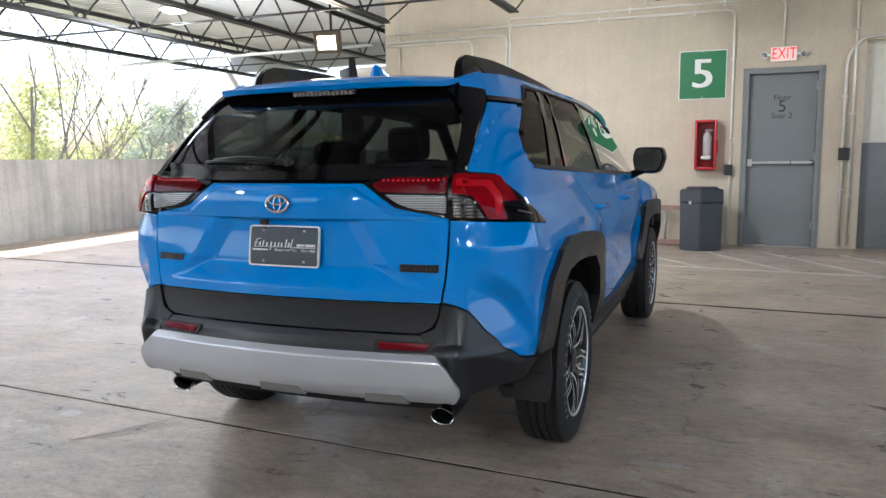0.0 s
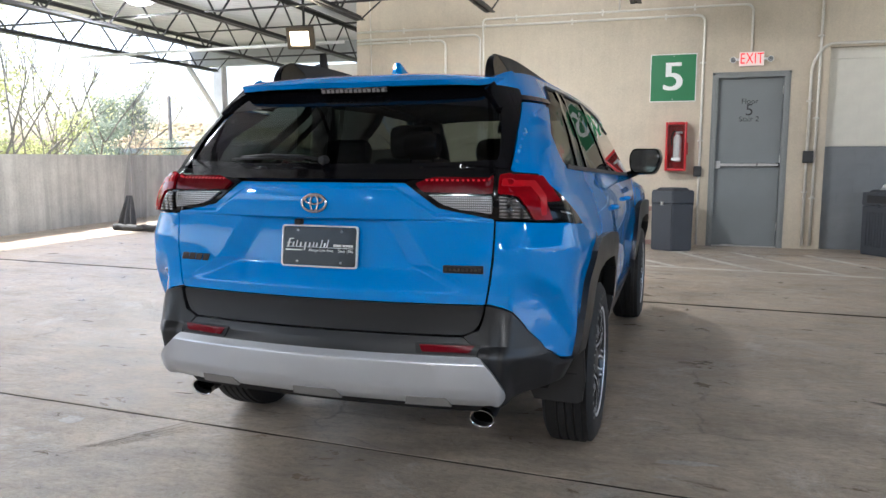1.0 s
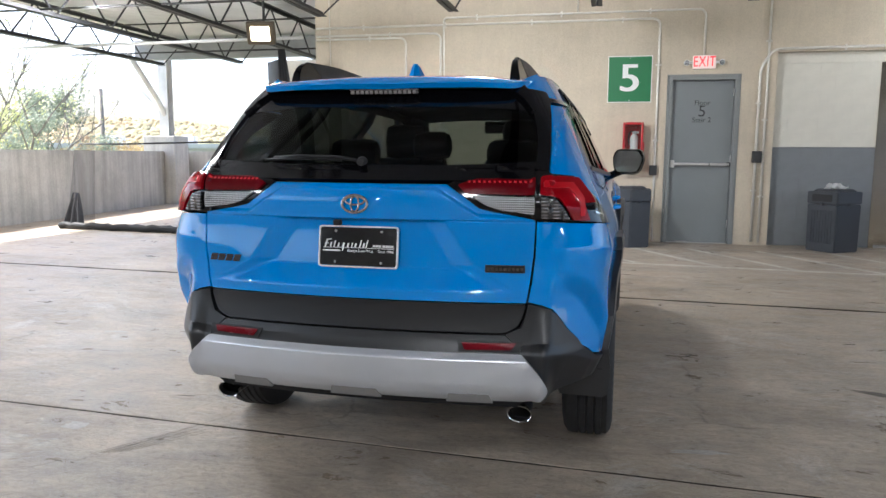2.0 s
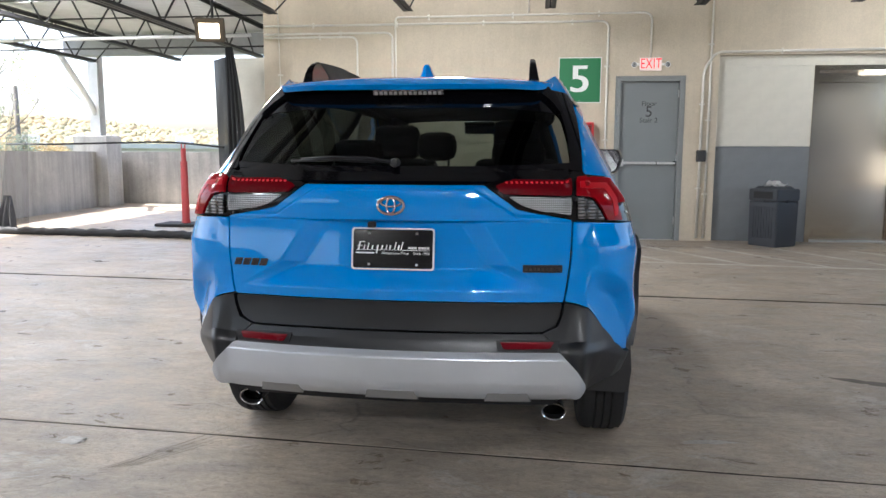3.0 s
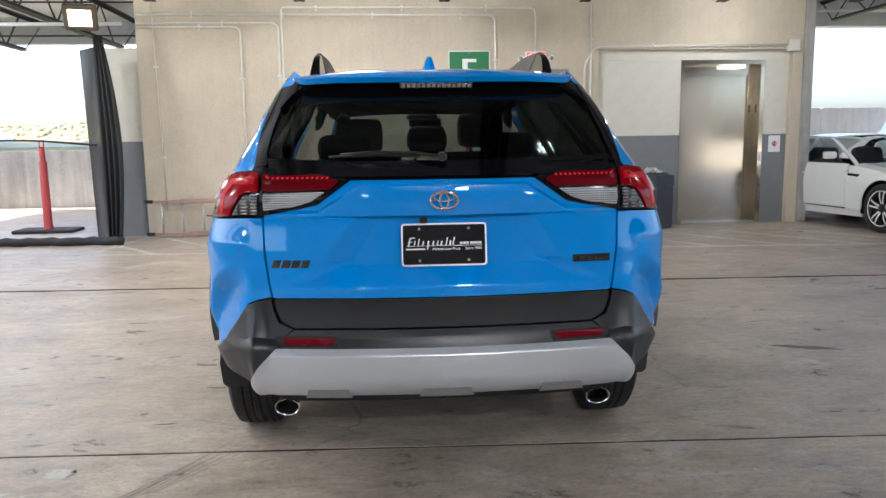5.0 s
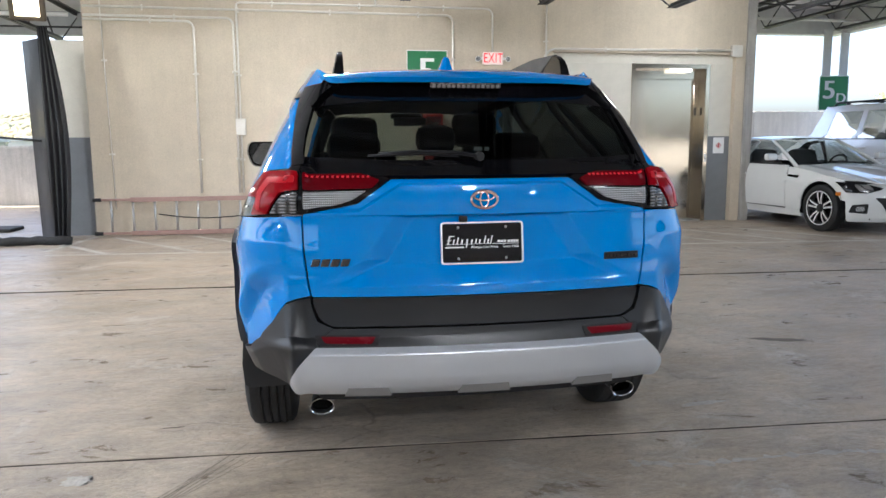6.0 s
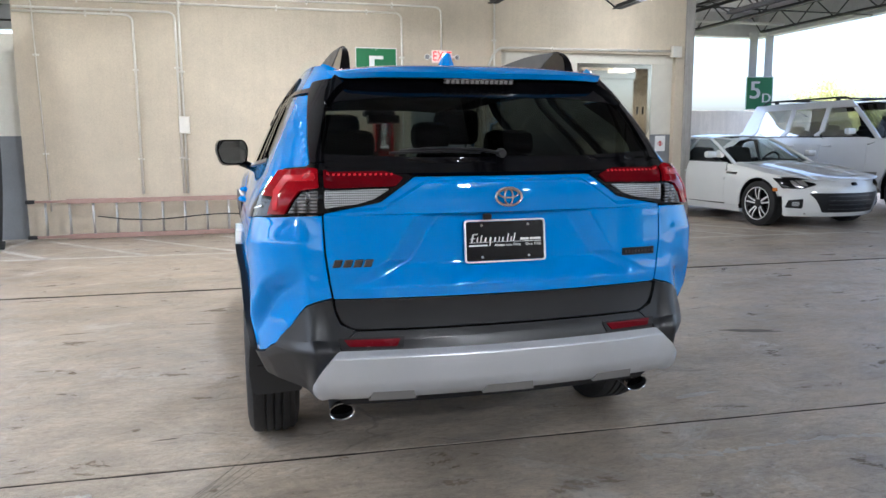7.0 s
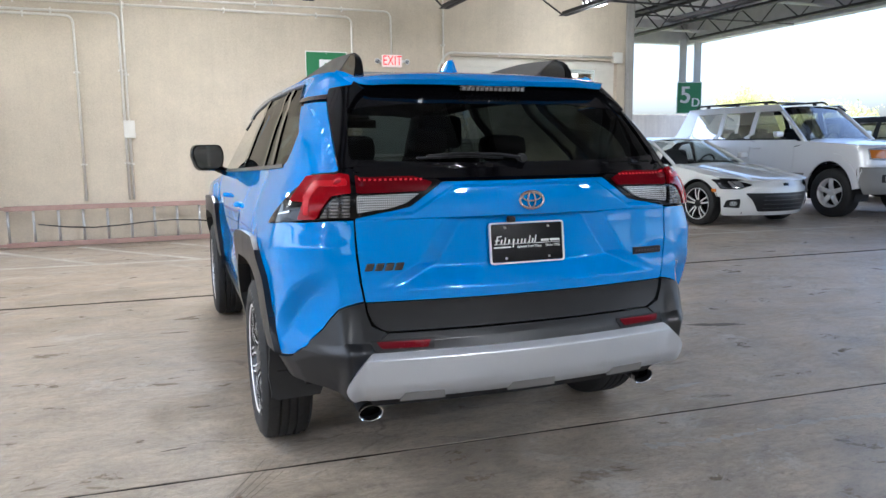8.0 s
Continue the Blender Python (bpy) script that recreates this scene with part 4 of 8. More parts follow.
def crossover():
    car = thing("suv", "bright blue compact crossover with dark grey cladding and silver rear skid", "car", pose(-1.70, 2.15, 0, 0, 0, -0.5))
    c = Car(car, SUV_SHELL, M_INNER)
    X, Y = c.xz, c.yz
    fine = (0.0055, 0.0045)
    # tailgate: blue skin above, dark panel below
    gate = part("tailgate", skin("tailgate", rounded(X([(-0.652, 1.083), (-0.648, 0.95), (-0.640, 0.86), (-0.628, 0.786), (0.628, 0.786), (0.640, 0.86), (0.648, 0.95), (0.652, 1.083),
                (0.64, 1.095), (0.53, 1.108), (0.455, 1.125), (0.335, 1.212), (-0.335, 1.212), (-0.455, 1.125), (-0.53, 1.108), (-0.64, 1.095)]), 0.006, 2), c.surf, (M_BLUE, M_INNER), 0.018, fine), None, car)
    c.panel("tailgate_lower_cladding", rounded(X([(-0.626, 0.782), (-0.618, 0.74), (-0.60, 0.70), (-0.555, 0.676), (0.555, 0.676), (0.60, 0.70), (0.618, 0.74), (0.626, 0.782)]), 0.012, 3), M_CLAD, False, "dark grey textured lower gate panel", 0.002, parents=[gate])
    # rear window and its black surround
    c.glaze("rear_window", rounded([(-0.652, 1.262), (0.652, 1.262), (0.685, 1.34), (0.70, 1.50), (0.66, 1.575), (-0.66, 1.575), (-0.70, 1.50), (-0.685, 1.34)], 0.03), M_PRIVACY, False, 0.0, (0.06, 0.06), "dark privacy rear glass", [gate])
    c.panel("window_surround", rounded([(-0.700, 1.222), (0.700, 1.222), (0.70, 1.285), (0.50, 1.275), (0.3, 1.268), (-0.3, 1.268), (-0.50, 1.275), (-0.70, 1.285)], 0.01, 2), M_GLOSSBLACK, False, "", 0.006, parents=[gate])
    c.panel("window_header", rounded([(-0.690, 1.470), (-0.64, 1.482), (-0.40, 1.500), (0.40, 1.500), (0.64, 1.482), (0.690, 1.470), (0.70, 1.50), (0.66, 1.575), (-0.66, 1.575), (-0.70, 1.50)], 0.01, 2), M_GLOSSBLACK, False, "", 0.0012, 0.002, parents=[gate])
    c.panel("pillar_trim", rounded([(0.640, 1.256), (0.696, 1.250), (0.724, 1.31), (0.765, 1.40), (0.832, 1.525), (0.838, 1.562), (0.640, 1.575), (0.690, 1.53), (0.705, 1.47), (0.688, 1.38), (0.666, 1.30)], 0.012, 3), M_GLOSSBLACK, True, "gloss black rear pillar trim", 0.008)
    # roof and spoiler
    sheet("roof", rounded([(-0.575, 0.62), (0.575, 0.62), (0.585, 1.0), (0.60, 2.0), (0.575, 2.75), (0.52, 3.08), (-0.52, 3.08), (-0.575, 2.75), (-0.60, 2.0), (-0.585, 1.0)], 0.02), suv_roof, (M_BLUE, M_INNER), car)
    spo = sheet("spoiler", rounded([(-0.535, 0.402), (-0.3, 0.374), (0, 0.366), (0.3, 0.374), (0.535, 0.402), (0.578, 0.50), (0.590, 0.614), (-0.590, 0.614), (-0.578, 0.50)], 0.035, 5), lambda x, y: suv_roof(x, y) + 0.003, (M_BLUE, M_GLOSSBLACK), car, thick=0.022, steps=(0.05, 0.02))
    c.panel("roof_corner", rounded([(0.64, 1.576), (0.76, 1.566), (0.842, 1.552), (0.844, 1.645), (0.79, 1.632), (0.71, 1.606)], 0.008, 2), M_BLUE, True, "", 0.006, 0.02, (0.03, 0.02))
    bm = boxes(((-0.145, -0.012, -0.012), (0.145, 0.02, 0.012)), bevel=0.005)
    bl = part("brake_light", moved(bm, pose(0, 0.392, 1.571, 20)), M_SMOKE, spo, "clear third brake light bar")
    for k in range(14):
        bm = boxes(((-0.006, -0.004, -0.006), (0.006, 0.0, 0.006)))
        part("led", moved(bm, pose(-0.13 + k * 0.02, 0.3788, 1.567, 20)), M_CLAD_DULL, bl)
    c.panel("spoiler_end", rounded([(0.585, 1.580), (0.640, 1.552), (0.676, 1.515), (0.695, 1.465), (0.712, 1.470), (0.718, 1.525), (0.700, 1.580)], 0.014, 4), M_GLOSSBLACK, True, "gloss black winglet at the spoiler's end", 0.020, 0.03, (0.01, 0.01), parents=[spo, spo])
    # body sides
    side_top = Y([(0.93, 1.553), (1.06, 1.622), (1.6, 1.630), (2.3, 1.626), (2.75, 1.585), (3.06, 1.475)])
    c.panel("cant_rail", [(0.846, 1.547)] + side_top + Y([(3.12, 1.50), (3.10, 1.60), (2.8, 1.648), (2.2, 1.664), (1.0, 1.664)]) + [(0.845, 1.645)], M_BLUE, True, steps=(0.08, 0.02), off=-0.004)
    c.panel("pillar_strip", [(0.842, 1.524)] + Y([(0.91, 1.531), (0.925, 1.549)]) + [(0.846, 1.543)], M_GLOSSBLACK, True, "", 0.001, steps=(0.06, 0.03))
    quarter = X([(0.658, 1.080), (0.656, 0.95), (0.648, 0.86), (0.636, 0.79)]) + X([(0.69, 0.778), (0.722, 0.765), (0.785, 0.69)]) + Y([(0.255, 0.584), (0.275, 0.570), (0.385, 0.550)])
    quarter += Y([(AXLE_R + a, b) for a, b in ARCH_OUT[:8]]) + Y([(1.50, 0.97), (1.42, 1.06), (1.30, 1.13), (1.17, 1.235), (0.80, 1.252), (0.64, 1.262), (0.60, 1.285), (0.60, 1.33), (0.64, 1.40), (0.88, 1.519)])
    quarter += [(0.838, 1.513), (0.774, 1.40), (0.733, 1.31), (0.706, 1.252)] + Y([(0.275, 1.244), (0.50, 1.052), (0.485, 1.044)]) + Y([(0.30, 1.066)])
    c.panel("quarter_panel", quarter, M_BLUE, True, steps=(0.016, 0.010))
    for nm, y0, y1, zs in (("rear_door", 1.51, 2.335, 0.0), ("front_door", 2.345, 3.34, 0.0)):
        if nm == "rear_door":
            edge = [(AXLE_R + a, b) for a, b in ARCH_OUT[::-1][:4]]
            edge = [(1.72, 0.48)] + [(a + 0.004, b) for a, b in edge[1:]] + [(1.508, 0.97), (1.428, 1.06), (1.308, 1.13), (1.178, 1.233), (2.0, 1.212), (y1, 1.198), (y1, 0.47)]
        else:
            edge = [(y0, 0.47), (y0, 1.197), (y1, 1.165), (y1, 0.47)]
        ds = c.panel(nm, Y(edge), M_BLUE, True, steps=(0.06, 0.03))
        for d, s in zip(ds, (1, -1)):
            hy = y0 + 0.10 if nm == "rear_door" else y0 + 0.15
            hx = float(SUV_SHELL.side_x(1.02, hy))
            bm = bmesh.new()
            tube(bm, bent([(s * (hx - 0.012), hy - 0.10, 1.045), (s * (hx + 0.020), hy - 0.075, 1.047), (s * (hx + 0.021), hy + 0.08, 1.040), (s * (hx - 0.012), hy + 0.11, 1.036)], 0.03), 0.014, 8)
            part("door_handle", bm, M_BLUE, d)
    c.panel("front_fender", Y([(3.35, 1.160), (3.35, 0.945)] + [(AXLE_F + a, b) for a, b in ARCH_OUT[4:9]] + [(4.40, 0.76), (4.42, 0.88), (4.2, 0.995), (3.9, 1.05), (3.6, 1.11)]), M_BLUE, True, steps=(0.05, 0.04))
    # side windows and pillars
    c.glaze("quarter_window", Y([(0.615, 1.29), (0.65, 1.268), (0.88, 1.258), (1.28, 1.622), (1.07, 1.617), (0.93, 1.55), (0.66, 1.405), (0.615, 1.33)]), M_PRIVACY, True, label="dark privacy quarter glass")
    c.glaze("rear_side_window", Y([(0.93, 1.256), (1.99, 1.222), (2.20, 1.622), (1.32, 1.624)]), M_PRIVACY, True, label="dark privacy side glass")
    c.glaze("front_side_window", Y([(2.06, 1.220), (3.30, 1.180), (3.05, 1.46), (2.75, 1.58), (2.27, 1.620)]), M_SIDEGLASS, True)
    c.panel("window_frame", Y([(0.875, 1.254), (0.945, 1.252), (1.345, 1.624), (1.275, 1.624)]), M_GLOSSBLACK, True, "", 0.002, steps=(0.05, 0.05))
    c.panel("window_divider", Y([(1.13, 1.248), (1.165, 1.246), (1.50, 1.624), (1.465, 1.624)]), M_GLOSSBLACK, True, "", 0.002, steps=(0.05, 0.05))
    c.panel("window_pillar", Y([(1.97, 1.220), (2.08, 1.216), (2.29, 1.62), (2.18, 1.624)]), M_GLOSSBLACK, True, "", 0.002, steps=(0.06, 0.05))
    c.panel("beltline_strip", Y([(0.62, 1.258), (0.80, 1.248), (1.2, 1.233), (2.3, 1.194), (3.34, 1.164), (3.34, 1.182), (2.3, 1.212), (1.2, 1.250), (0.80, 1.264), (0.66, 1.272)]), M_SATINBLACK, True, "", 0.006, steps=(0.1, 0.03))
    c.panel("window_top_strip", [(u, z - 0.010) for u, z in side_top][::1] + [(u, z + 0.002) for u, z in side_top][::-1], M_SATINBLACK, True, "", 0.003, steps=(0.1, 0.03))
    # windscreen and front
    def screen(x, y):
        return 1.60 - (y - 3.08) * 0.62 - 0.05 * (x / 0.6) ** 2
    pts, faces, rim = cut_grid([(-0.53, 3.08), (0.53, 3.08), (0.68, 3.90), (-0.68, 3.90)], 0.12, 0.12)
    me = bpy.data.meshes.new("windscreen")
    me.from_pydata([(a, b, float(screen(a, b))) for a, b in pts], [], faces)
    me.materials.append(M_WINDSCREEN)
    me.shade_smooth()
    part("windscreen", me, None, car, "clear greenish windscreen")
    for s in (-1, 1):
        bm = bmesh.new()
        tube(bm, [(s * 0.555, 3.05, 1.585), (s * 0.62, 3.35, 1.42), (s * 0.72, 3.88, 1.09)], 0.035, 8)
        part("front_pillar", bm, M_BLUE, car)
        bm = bmesh.new()
        tube(bm, [(s * 0.575, 2.70, 1.575), (s * 0.525, 2.98, 1.55), (s * 0.585, 3.30, 1.39), (s * 0.685, 3.83, 1.06)], 0.048, 8)
        part("pillar_lining", bm, M_INNER, car)
        bm = bmesh.new()
        tube(bm, [(s * 0.60, 0.75, 1.575), (s * 0.595, 1.2, 1.60), (s * 0.60, 2.0, 1.605), (s * 0.58, 2.72, 1.575)], 0.03, 8)
        part("roof_lining_edge", bm, M_INNER, car)
    sheet("bonnet", rounded([(-0.70, 3.86), (0.70, 3.86), (0.74, 4.3), (0.62, 4.52), (-0.62, 4.52), (-0.74, 4.3)], 0.06), lambda x, y: 1.095 - 0.13 * ((y - 3.86) / 0.66) ** 2 - 0.06 * (x / 0.7) ** 4, (M_BLUE, M_INNER), car)
    bm = bmesh.new()
    rows = []
    for z, dy in ((0.25, 0.12), (0.42, 0.02), (0.60, 0.0), (0.80, 0.03), (0.93, 0.12), (0.965, 0.2)):
        rows.append([bm.verts.new((0.83 * math.sin(a), 4.59 - dy - 0.42 * (1 - math.cos(a)), z)) for a in np.linspace(-1.45, 1.45, 17)])
    for p, q in zip(rows, rows[1:]):
        for i in range(16):
            bm.faces.new((p[i], q[i], q[i + 1], p[i + 1]))
    bmesh.ops.solidify(bm, geom=bm.faces[:], thickness=0.03)
    part("front_bumper", bm, M_CLAD, car, smooth=True)
    for s in (-1, 1):
        part("headlight", moved(boxes(((-0.2, -0.1, -0.06), (0.2, 0.06, 0.06)), bevel=0.03), pose(s * 0.62, 4.36, 0.86, 0, 0, -s * 35)), M_CLEARLENS, car, smooth=True)
    # cladding
    c.panel("rear_arch_flare", Y([(AXLE_R + a, b) for a, b in ARCH_OUT + ARCH_IN]), M_CLAD, True, "dark grey wheel-arch cladding", 0.024, 0.06, (0.03, 0.03))
    c.panel("front_arch_flare", Y([(AXLE_F + a, b) for a, b in ARCH_OUT + ARCH_IN]), M_CLAD, True, "dark grey wheel-arch cladding", 0.030, 0.06, (0.03, 0.03))
    c.panel("sill_cladding", Y([(1.50, 0.33), (3.20, 0.33), (3.20, 0.50), (2.4, 0.46), (1.69, 0.475), (1.60, 0.45)]), M_CLAD, True, "dark grey sill cladding", 0.012, 0.05, (0.08, 0.04))
    # rear bumper: upper dark shell, corner wings, skid
    c.panel("bumper_corner", X([(0.60, 0.45), (0.615, 0.62), (0.556, 0.671), (0.61, 0.695), (0.627, 0.74), (0.634, 0.784), (0.688, 0.774), (0.719, 0.761), (0.781, 0.688)]) + Y([(0.250, 0.579), (0.272, 0.564), (0.40, 0.542), (0.415, 0.53), (0.42, 0.50), (0.34, 0.475), (0.21, 0.450)]) + X([(0.70, 0.435), (0.64, 0.43)]), M_CLAD, True, "dark grey bumper corner", 0.010, 0.03, (0.011, 0.009))
    bump_ = c.panel("bumper", X([(-0.60, 0.46), (0.60, 0.46), (0.612, 0.62), (0.555, 0.668), (-0.555, 0.668), (-0.612, 0.62)]), M_CLAD, False, "dark grey upper rear bumper", 0.006, 0.05, (0.04, 0.03))[0]
    c.panel("lower_valance", X([(-0.60, 0.385), (0.60, 0.385), (0.66, 0.45), (-0.66, 0.45)]), M_SATINBLACK, False, "", -0.004, 0.03, (0.06, 0.03))
    def skid_surf(u, z, off):
        return SUV_SHELL.at(u, z, off - 0.020 * np.clip((np.asarray(z) - 0.582) / 0.022, 0, 1) ** 1.4 - 0.012 * np.clip((0.470 - np.asarray(z)) / 0.04, 0, 1) ** 1.5)
    sk = part("skid_plate", skin("skid_plate", rounded(X([(-0.62, 0.430), (0.62, 0.430), (0.668, 0.448), (0.704, 0.488), (0.672, 0.548), (0.622, 0.604), (-0.622, 0.604), (-0.672, 0.548), (-0.704, 0.488), (-0.668, 0.448)]), 0.010, 3), skid_surf, (M_CLAD_SILVER, M_INNER), 0.035, (0.03, 0.006), 0.032), None, bump_, "silver painted rear skid plate")
    for x0, x1 in ((-0.515, -0.345), (-0.10, 0.10), (0.345, 0.515)):
        c.panel("skid_insert", X([(x0, 0.432), (x1, 0.432), (x1 - 0.012, 0.470), (x0 + 0.012, 0.470)]), M_CLAD_DULL, False, "", 0.0335, 0.014, (0.04, 0.03), parents=[sk])
    c.panel("bumper_reflector", rounded(X([(0.415, 0.612), (0.585, 0.614), (0.60, 0.641), (0.40, 0.639)]), 0.008), M_REFLECTOR, True, "dark red bumper reflector", 0.014, 0.012, (0.03, 0.03), parents=[bump_, bump_])
    c.panel("reflector_surround", rounded(X([(0.395, 0.606), (0.61, 0.608), (0.622, 0.646), (0.385, 0.646)]), 0.008), M_SATINBLACK, True, "", 0.0105, 0.008, (0.04, 0.04), parents=[bump_, bump_])
    # tail lamps
    for s in (1, -1):
        lamp = part("tail_lamp", skin("tail_lamp", [(s * u, z) for u, z in X([(0.340, 1.213), (0.46, 1.125), (0.53, 1.110), (0.655, 1.088)]) + Y([(0.165, 1.084), (0.30, 1.069), (0.475, 1.048), (0.49, 1.052), (0.27, 1.240), (0.20, 1.248)]) + X([(0.64, 1.247), (0.46, 1.240), (0.385, 1.232)])][:: s], c.surf, (M_GLOSSBLACK, M_INNER), 0.05, (0.025, 0.02), 0.004), None, car, "red and clear wraparound tail lamp with gloss black rim")
        def lens(name, pts, mat, off, label=""):
            o = [(s * u, z) for u, z in pts][:: s]
            return part(name, skin(name, rounded(o, 0.006, 2), c.surf, (mat, M_INNER), 0.012, (0.02, 0.012), off), None, lamp, label)
        band = lens("red_band", X([(0.375, 1.205), (0.405, 1.178), (0.645, 1.172), (0.645, 1.222), (0.44, 1.224)]), M_REDDARK, 0.016, "red light band")
        lens("red_outer", X([(0.662, 1.172), (0.662, 1.224), (0.72, 1.232), (0.785, 1.226), (0.818, 1.183), (0.845, 1.140), (0.809, 1.141), (0.830, 1.080), (0.778, 1.085), (0.757, 1.125), (0.728, 1.163)]), M_REDLENS, 0.018, "red corner lens")
        lens("light_guide", X([(0.672, 1.196), (0.672, 1.212), (0.768, 1.210), (0.806, 1.158), (0.812, 1.098), (0.798, 1.098), (0.790, 1.152), (0.757, 1.194)]), M_REDGUIDE, 0.0198)
        lens("clear_optic", X([(0.425, 1.170), (0.645, 1.165), (0.645, 1.108), (0.53, 1.122), (0.475, 1.138)]), M_CLEARLENS, 0.015, "clear reversing lens")
        lens("smoked_optic", X([(0.664, 1.164), (0.720, 1.157), (0.748, 1.122), (0.768, 1.088), (0.668, 1.096)]), M_SMOKE, 0.014, "smoked clear indicator lens")
        for k in range(13):
            u = SUV_SHELL.ux(0.415 + k * 0.018, 1.213)
            me = skin("led_dot", [(s * q, z) for q, z in ((u - 0.004, 1.211), (u + 0.004, 1.211), (u + 0.004, 1.216), (u - 0.004, 1.216))][:: s], c.surf, (M_LED, M_LED), 0.004, (0.1, 0.1), 0.018)
            part("led_dot", me, None, band)
        u0, u1 = SUV_SHELL.uy(0.27, 1.10), SUV_SHELL.uy(0.36, 1.10)
        me = skin("chrome_flick", [(s * u, z) for u, z in ((u0, 1.104), (u1, 1.090), (u1, 1.094), (u0, 1.111))][:: s], c.surf, (M_CHROME, M_INNER), 0.004, (0.1, 0.1), 0.008)
        part("chrome_flick", me, None, lamp)
    # wheels, mud flaps, wells, underbody
    for s in (-1, 1):
        for wy in (AXLE_R, AXLE_F):
            wheel(car, s * (0.838 if wy == AXLE_R else 0.880), wy, WHEEL_R, 0.225, "twin", s, 0.248)
            bm = bmesh.new()
            prof = [(0, 0.485, a) for a in np.linspace(5, 172, 16)]
            ra, rb = [], []
            for _, rad, a in prof:
                yy, zz = wy + rad * math.cos(radians(a)), WHEEL_R + rad * math.sin(radians(a))
                ra.append(bm.verts.new((s * 0.60, yy, zz)))
                rb.append(bm.verts.new((s * (0.90 if wy == AXLE_R else 0.945), yy, zz)))
            for i in range(15):
                bm.faces.new((ra[i], ra[i + 1], rb[i + 1], rb[i]))
            bm.faces.new(ra)
            part("wheel_well", bm, M_SATINBLACK, car)
        bm = bmesh.new()
        out = [(0.72, 0.50), (0.925, 0.56), (0.935, 0.42), (0.925, 0.335), (0.905, 0.32), (0.73, 0.325), (0.71, 0.37)]
        fr = [bm.verts.new((s * a, 0.50 + 0.05 * (b - 0.22), b)) for a, b in out]
        bk = [bm.verts.new((v.co.x, v.co.y + 0.012, v.co.z)) for v in fr]
        bm.faces.new(fr), bm.faces.new(bk[::-1])
        for i in range(len(fr)):
            bm.faces.new((fr[i], fr[(i + 1) % len(fr)], bk[(i + 1) % len(fr)], bk[i]))
        bmesh.ops.recalc_face_normals(bm, faces=bm.faces)
        part("mud_flap", bm, M_CLAD, car, "black mud flap behind the wheel")
        # exhaust tips
        bm = bmesh.new()
        rows = []
        for yy, r1, r2 in ((0.36, 0.030, 0.024), (0.20, 0.038, 0.031), (0.152, 0.046, 0.036), (0.147, 0.047, 0.037), (0.150, 0.043, 0.033), (0.30, 0.036, 0.028)):
            rows.append([bm.verts.new((s * 0.605 + r1 * math.cos(a), yy - 0.012 * math.sin(a), 0.348 + r2 * math.sin(a))) for a in np.linspace(0, 2 * math.pi, 29)[:-1]])
        for i, (p, q) in enumerate(zip(rows, rows[1:])):
            for k in range(28):
                f = bm.faces.new((p[k], p[(k + 1) % 28], q[(k + 1) % 28], q[k]))
                f.material_index = 1 if i == 4 else 0
        f = bm.faces.new(rows[-1])
        f.material_index = 1
        bmesh.ops.recalc_face_normals(bm, faces=bm.faces)
        part("exhaust_tip", finish("exhaust_tip", bm, [M_CHROME, M_SATINBLACK], True), None, car, "oval chrome exhaust tip")
        # mirror
        mm = pose(s * 1.015, 3.10, 1.275, -3, 0, -s * 12)
        bm = bmesh.new()
        shell = [(0.00, 1.0), (-0.012, 0.97), (0.03, 1.03), (0.075, 0.86), (0.105, 0.55), (0.115, 0.2)]
        face = rounded([(-s * 0.092, -0.092), (s * 0.085, -0.094), (s * 0.122, 0.02), (s * 0.100, 0.088), (-s * 0.088, 0.090), (-s * 0.112, 0.02)], 0.045, 4)
        loops = [[bm.verts.new((a * k, yy - 0.035, b * k)) for a, b in face] for yy, k in shell[1:]]
        bm.faces.new(loops[0]), bm.faces.new(loops[-1][::-1])
        for p, q in zip(loops, loops[1:]):
            for k in range(len(p)):
                bm.faces.new((p[k], p[(k + 1) % len(p)], q[(k + 1) % len(p)], q[k]))
        bmesh.ops.recalc_face_normals(bm, faces=bm.faces)
        mir = part("door_mirror", moved(bm, mm), M_GLOSSBLACK, car, "gloss black door mirror", True)
        bm = bmesh.new()
        fr = [bm.verts.new((a * 0.88, -0.051, b * 0.86)) for a, b in face]
        bk = [bm.verts.new((a * 0.88, -0.0475, b * 0.86)) for a, b in face]
        bm.faces.new(fr), bm.faces.new(bk[::-1])
        for k in range(len(fr)):
            bm.faces.new((fr[k], fr[(k + 1) % len(fr)], bk[(k + 1) % len(fr)], bk[k]))
        bmesh.ops.recalc_face_normals(bm, faces=bm.faces)
        part("mirror_glass", moved(bm, mm), M_MIRROR, mir)
        bm = bmesh.new()
        tube(bm, [(s * 0.85, 3.14, 1.15), (s * 0.92, 3.12, 1.185), (s * 0.99, 3.11, 1.215)], 0.028, 8)
        part("mirror_stalk", bm, M_GLOSSBLACK, mir)
        # roof rail: tall tapered foot behind, bar with an open gap below, front foot
        def rail_piece(prof, w0=0.024, w1=0.012):
            bm = bmesh.new()
            sides = []
            for q in (-1, 1):
                sides.append([bm.verts.new((s * (0.500 - 0.10 * h) + q * (w0 + (w1 - w0) * min(1, h / 0.09)), yy, float(suv_roof(0.50, yy)) + h)) for yy, h in prof])
            bm.faces.new(sides[0]), bm.faces.new(sides[1][::-1])
            for k in range(len(prof)):
                bm.faces.new((sides[0][k], sides[0][(k + 1) % len(prof)], sides[1][(k + 1) % len(prof)], sides[1][k]))
            bmesh.ops.recalc_face_normals(bm, faces=bm.faces)
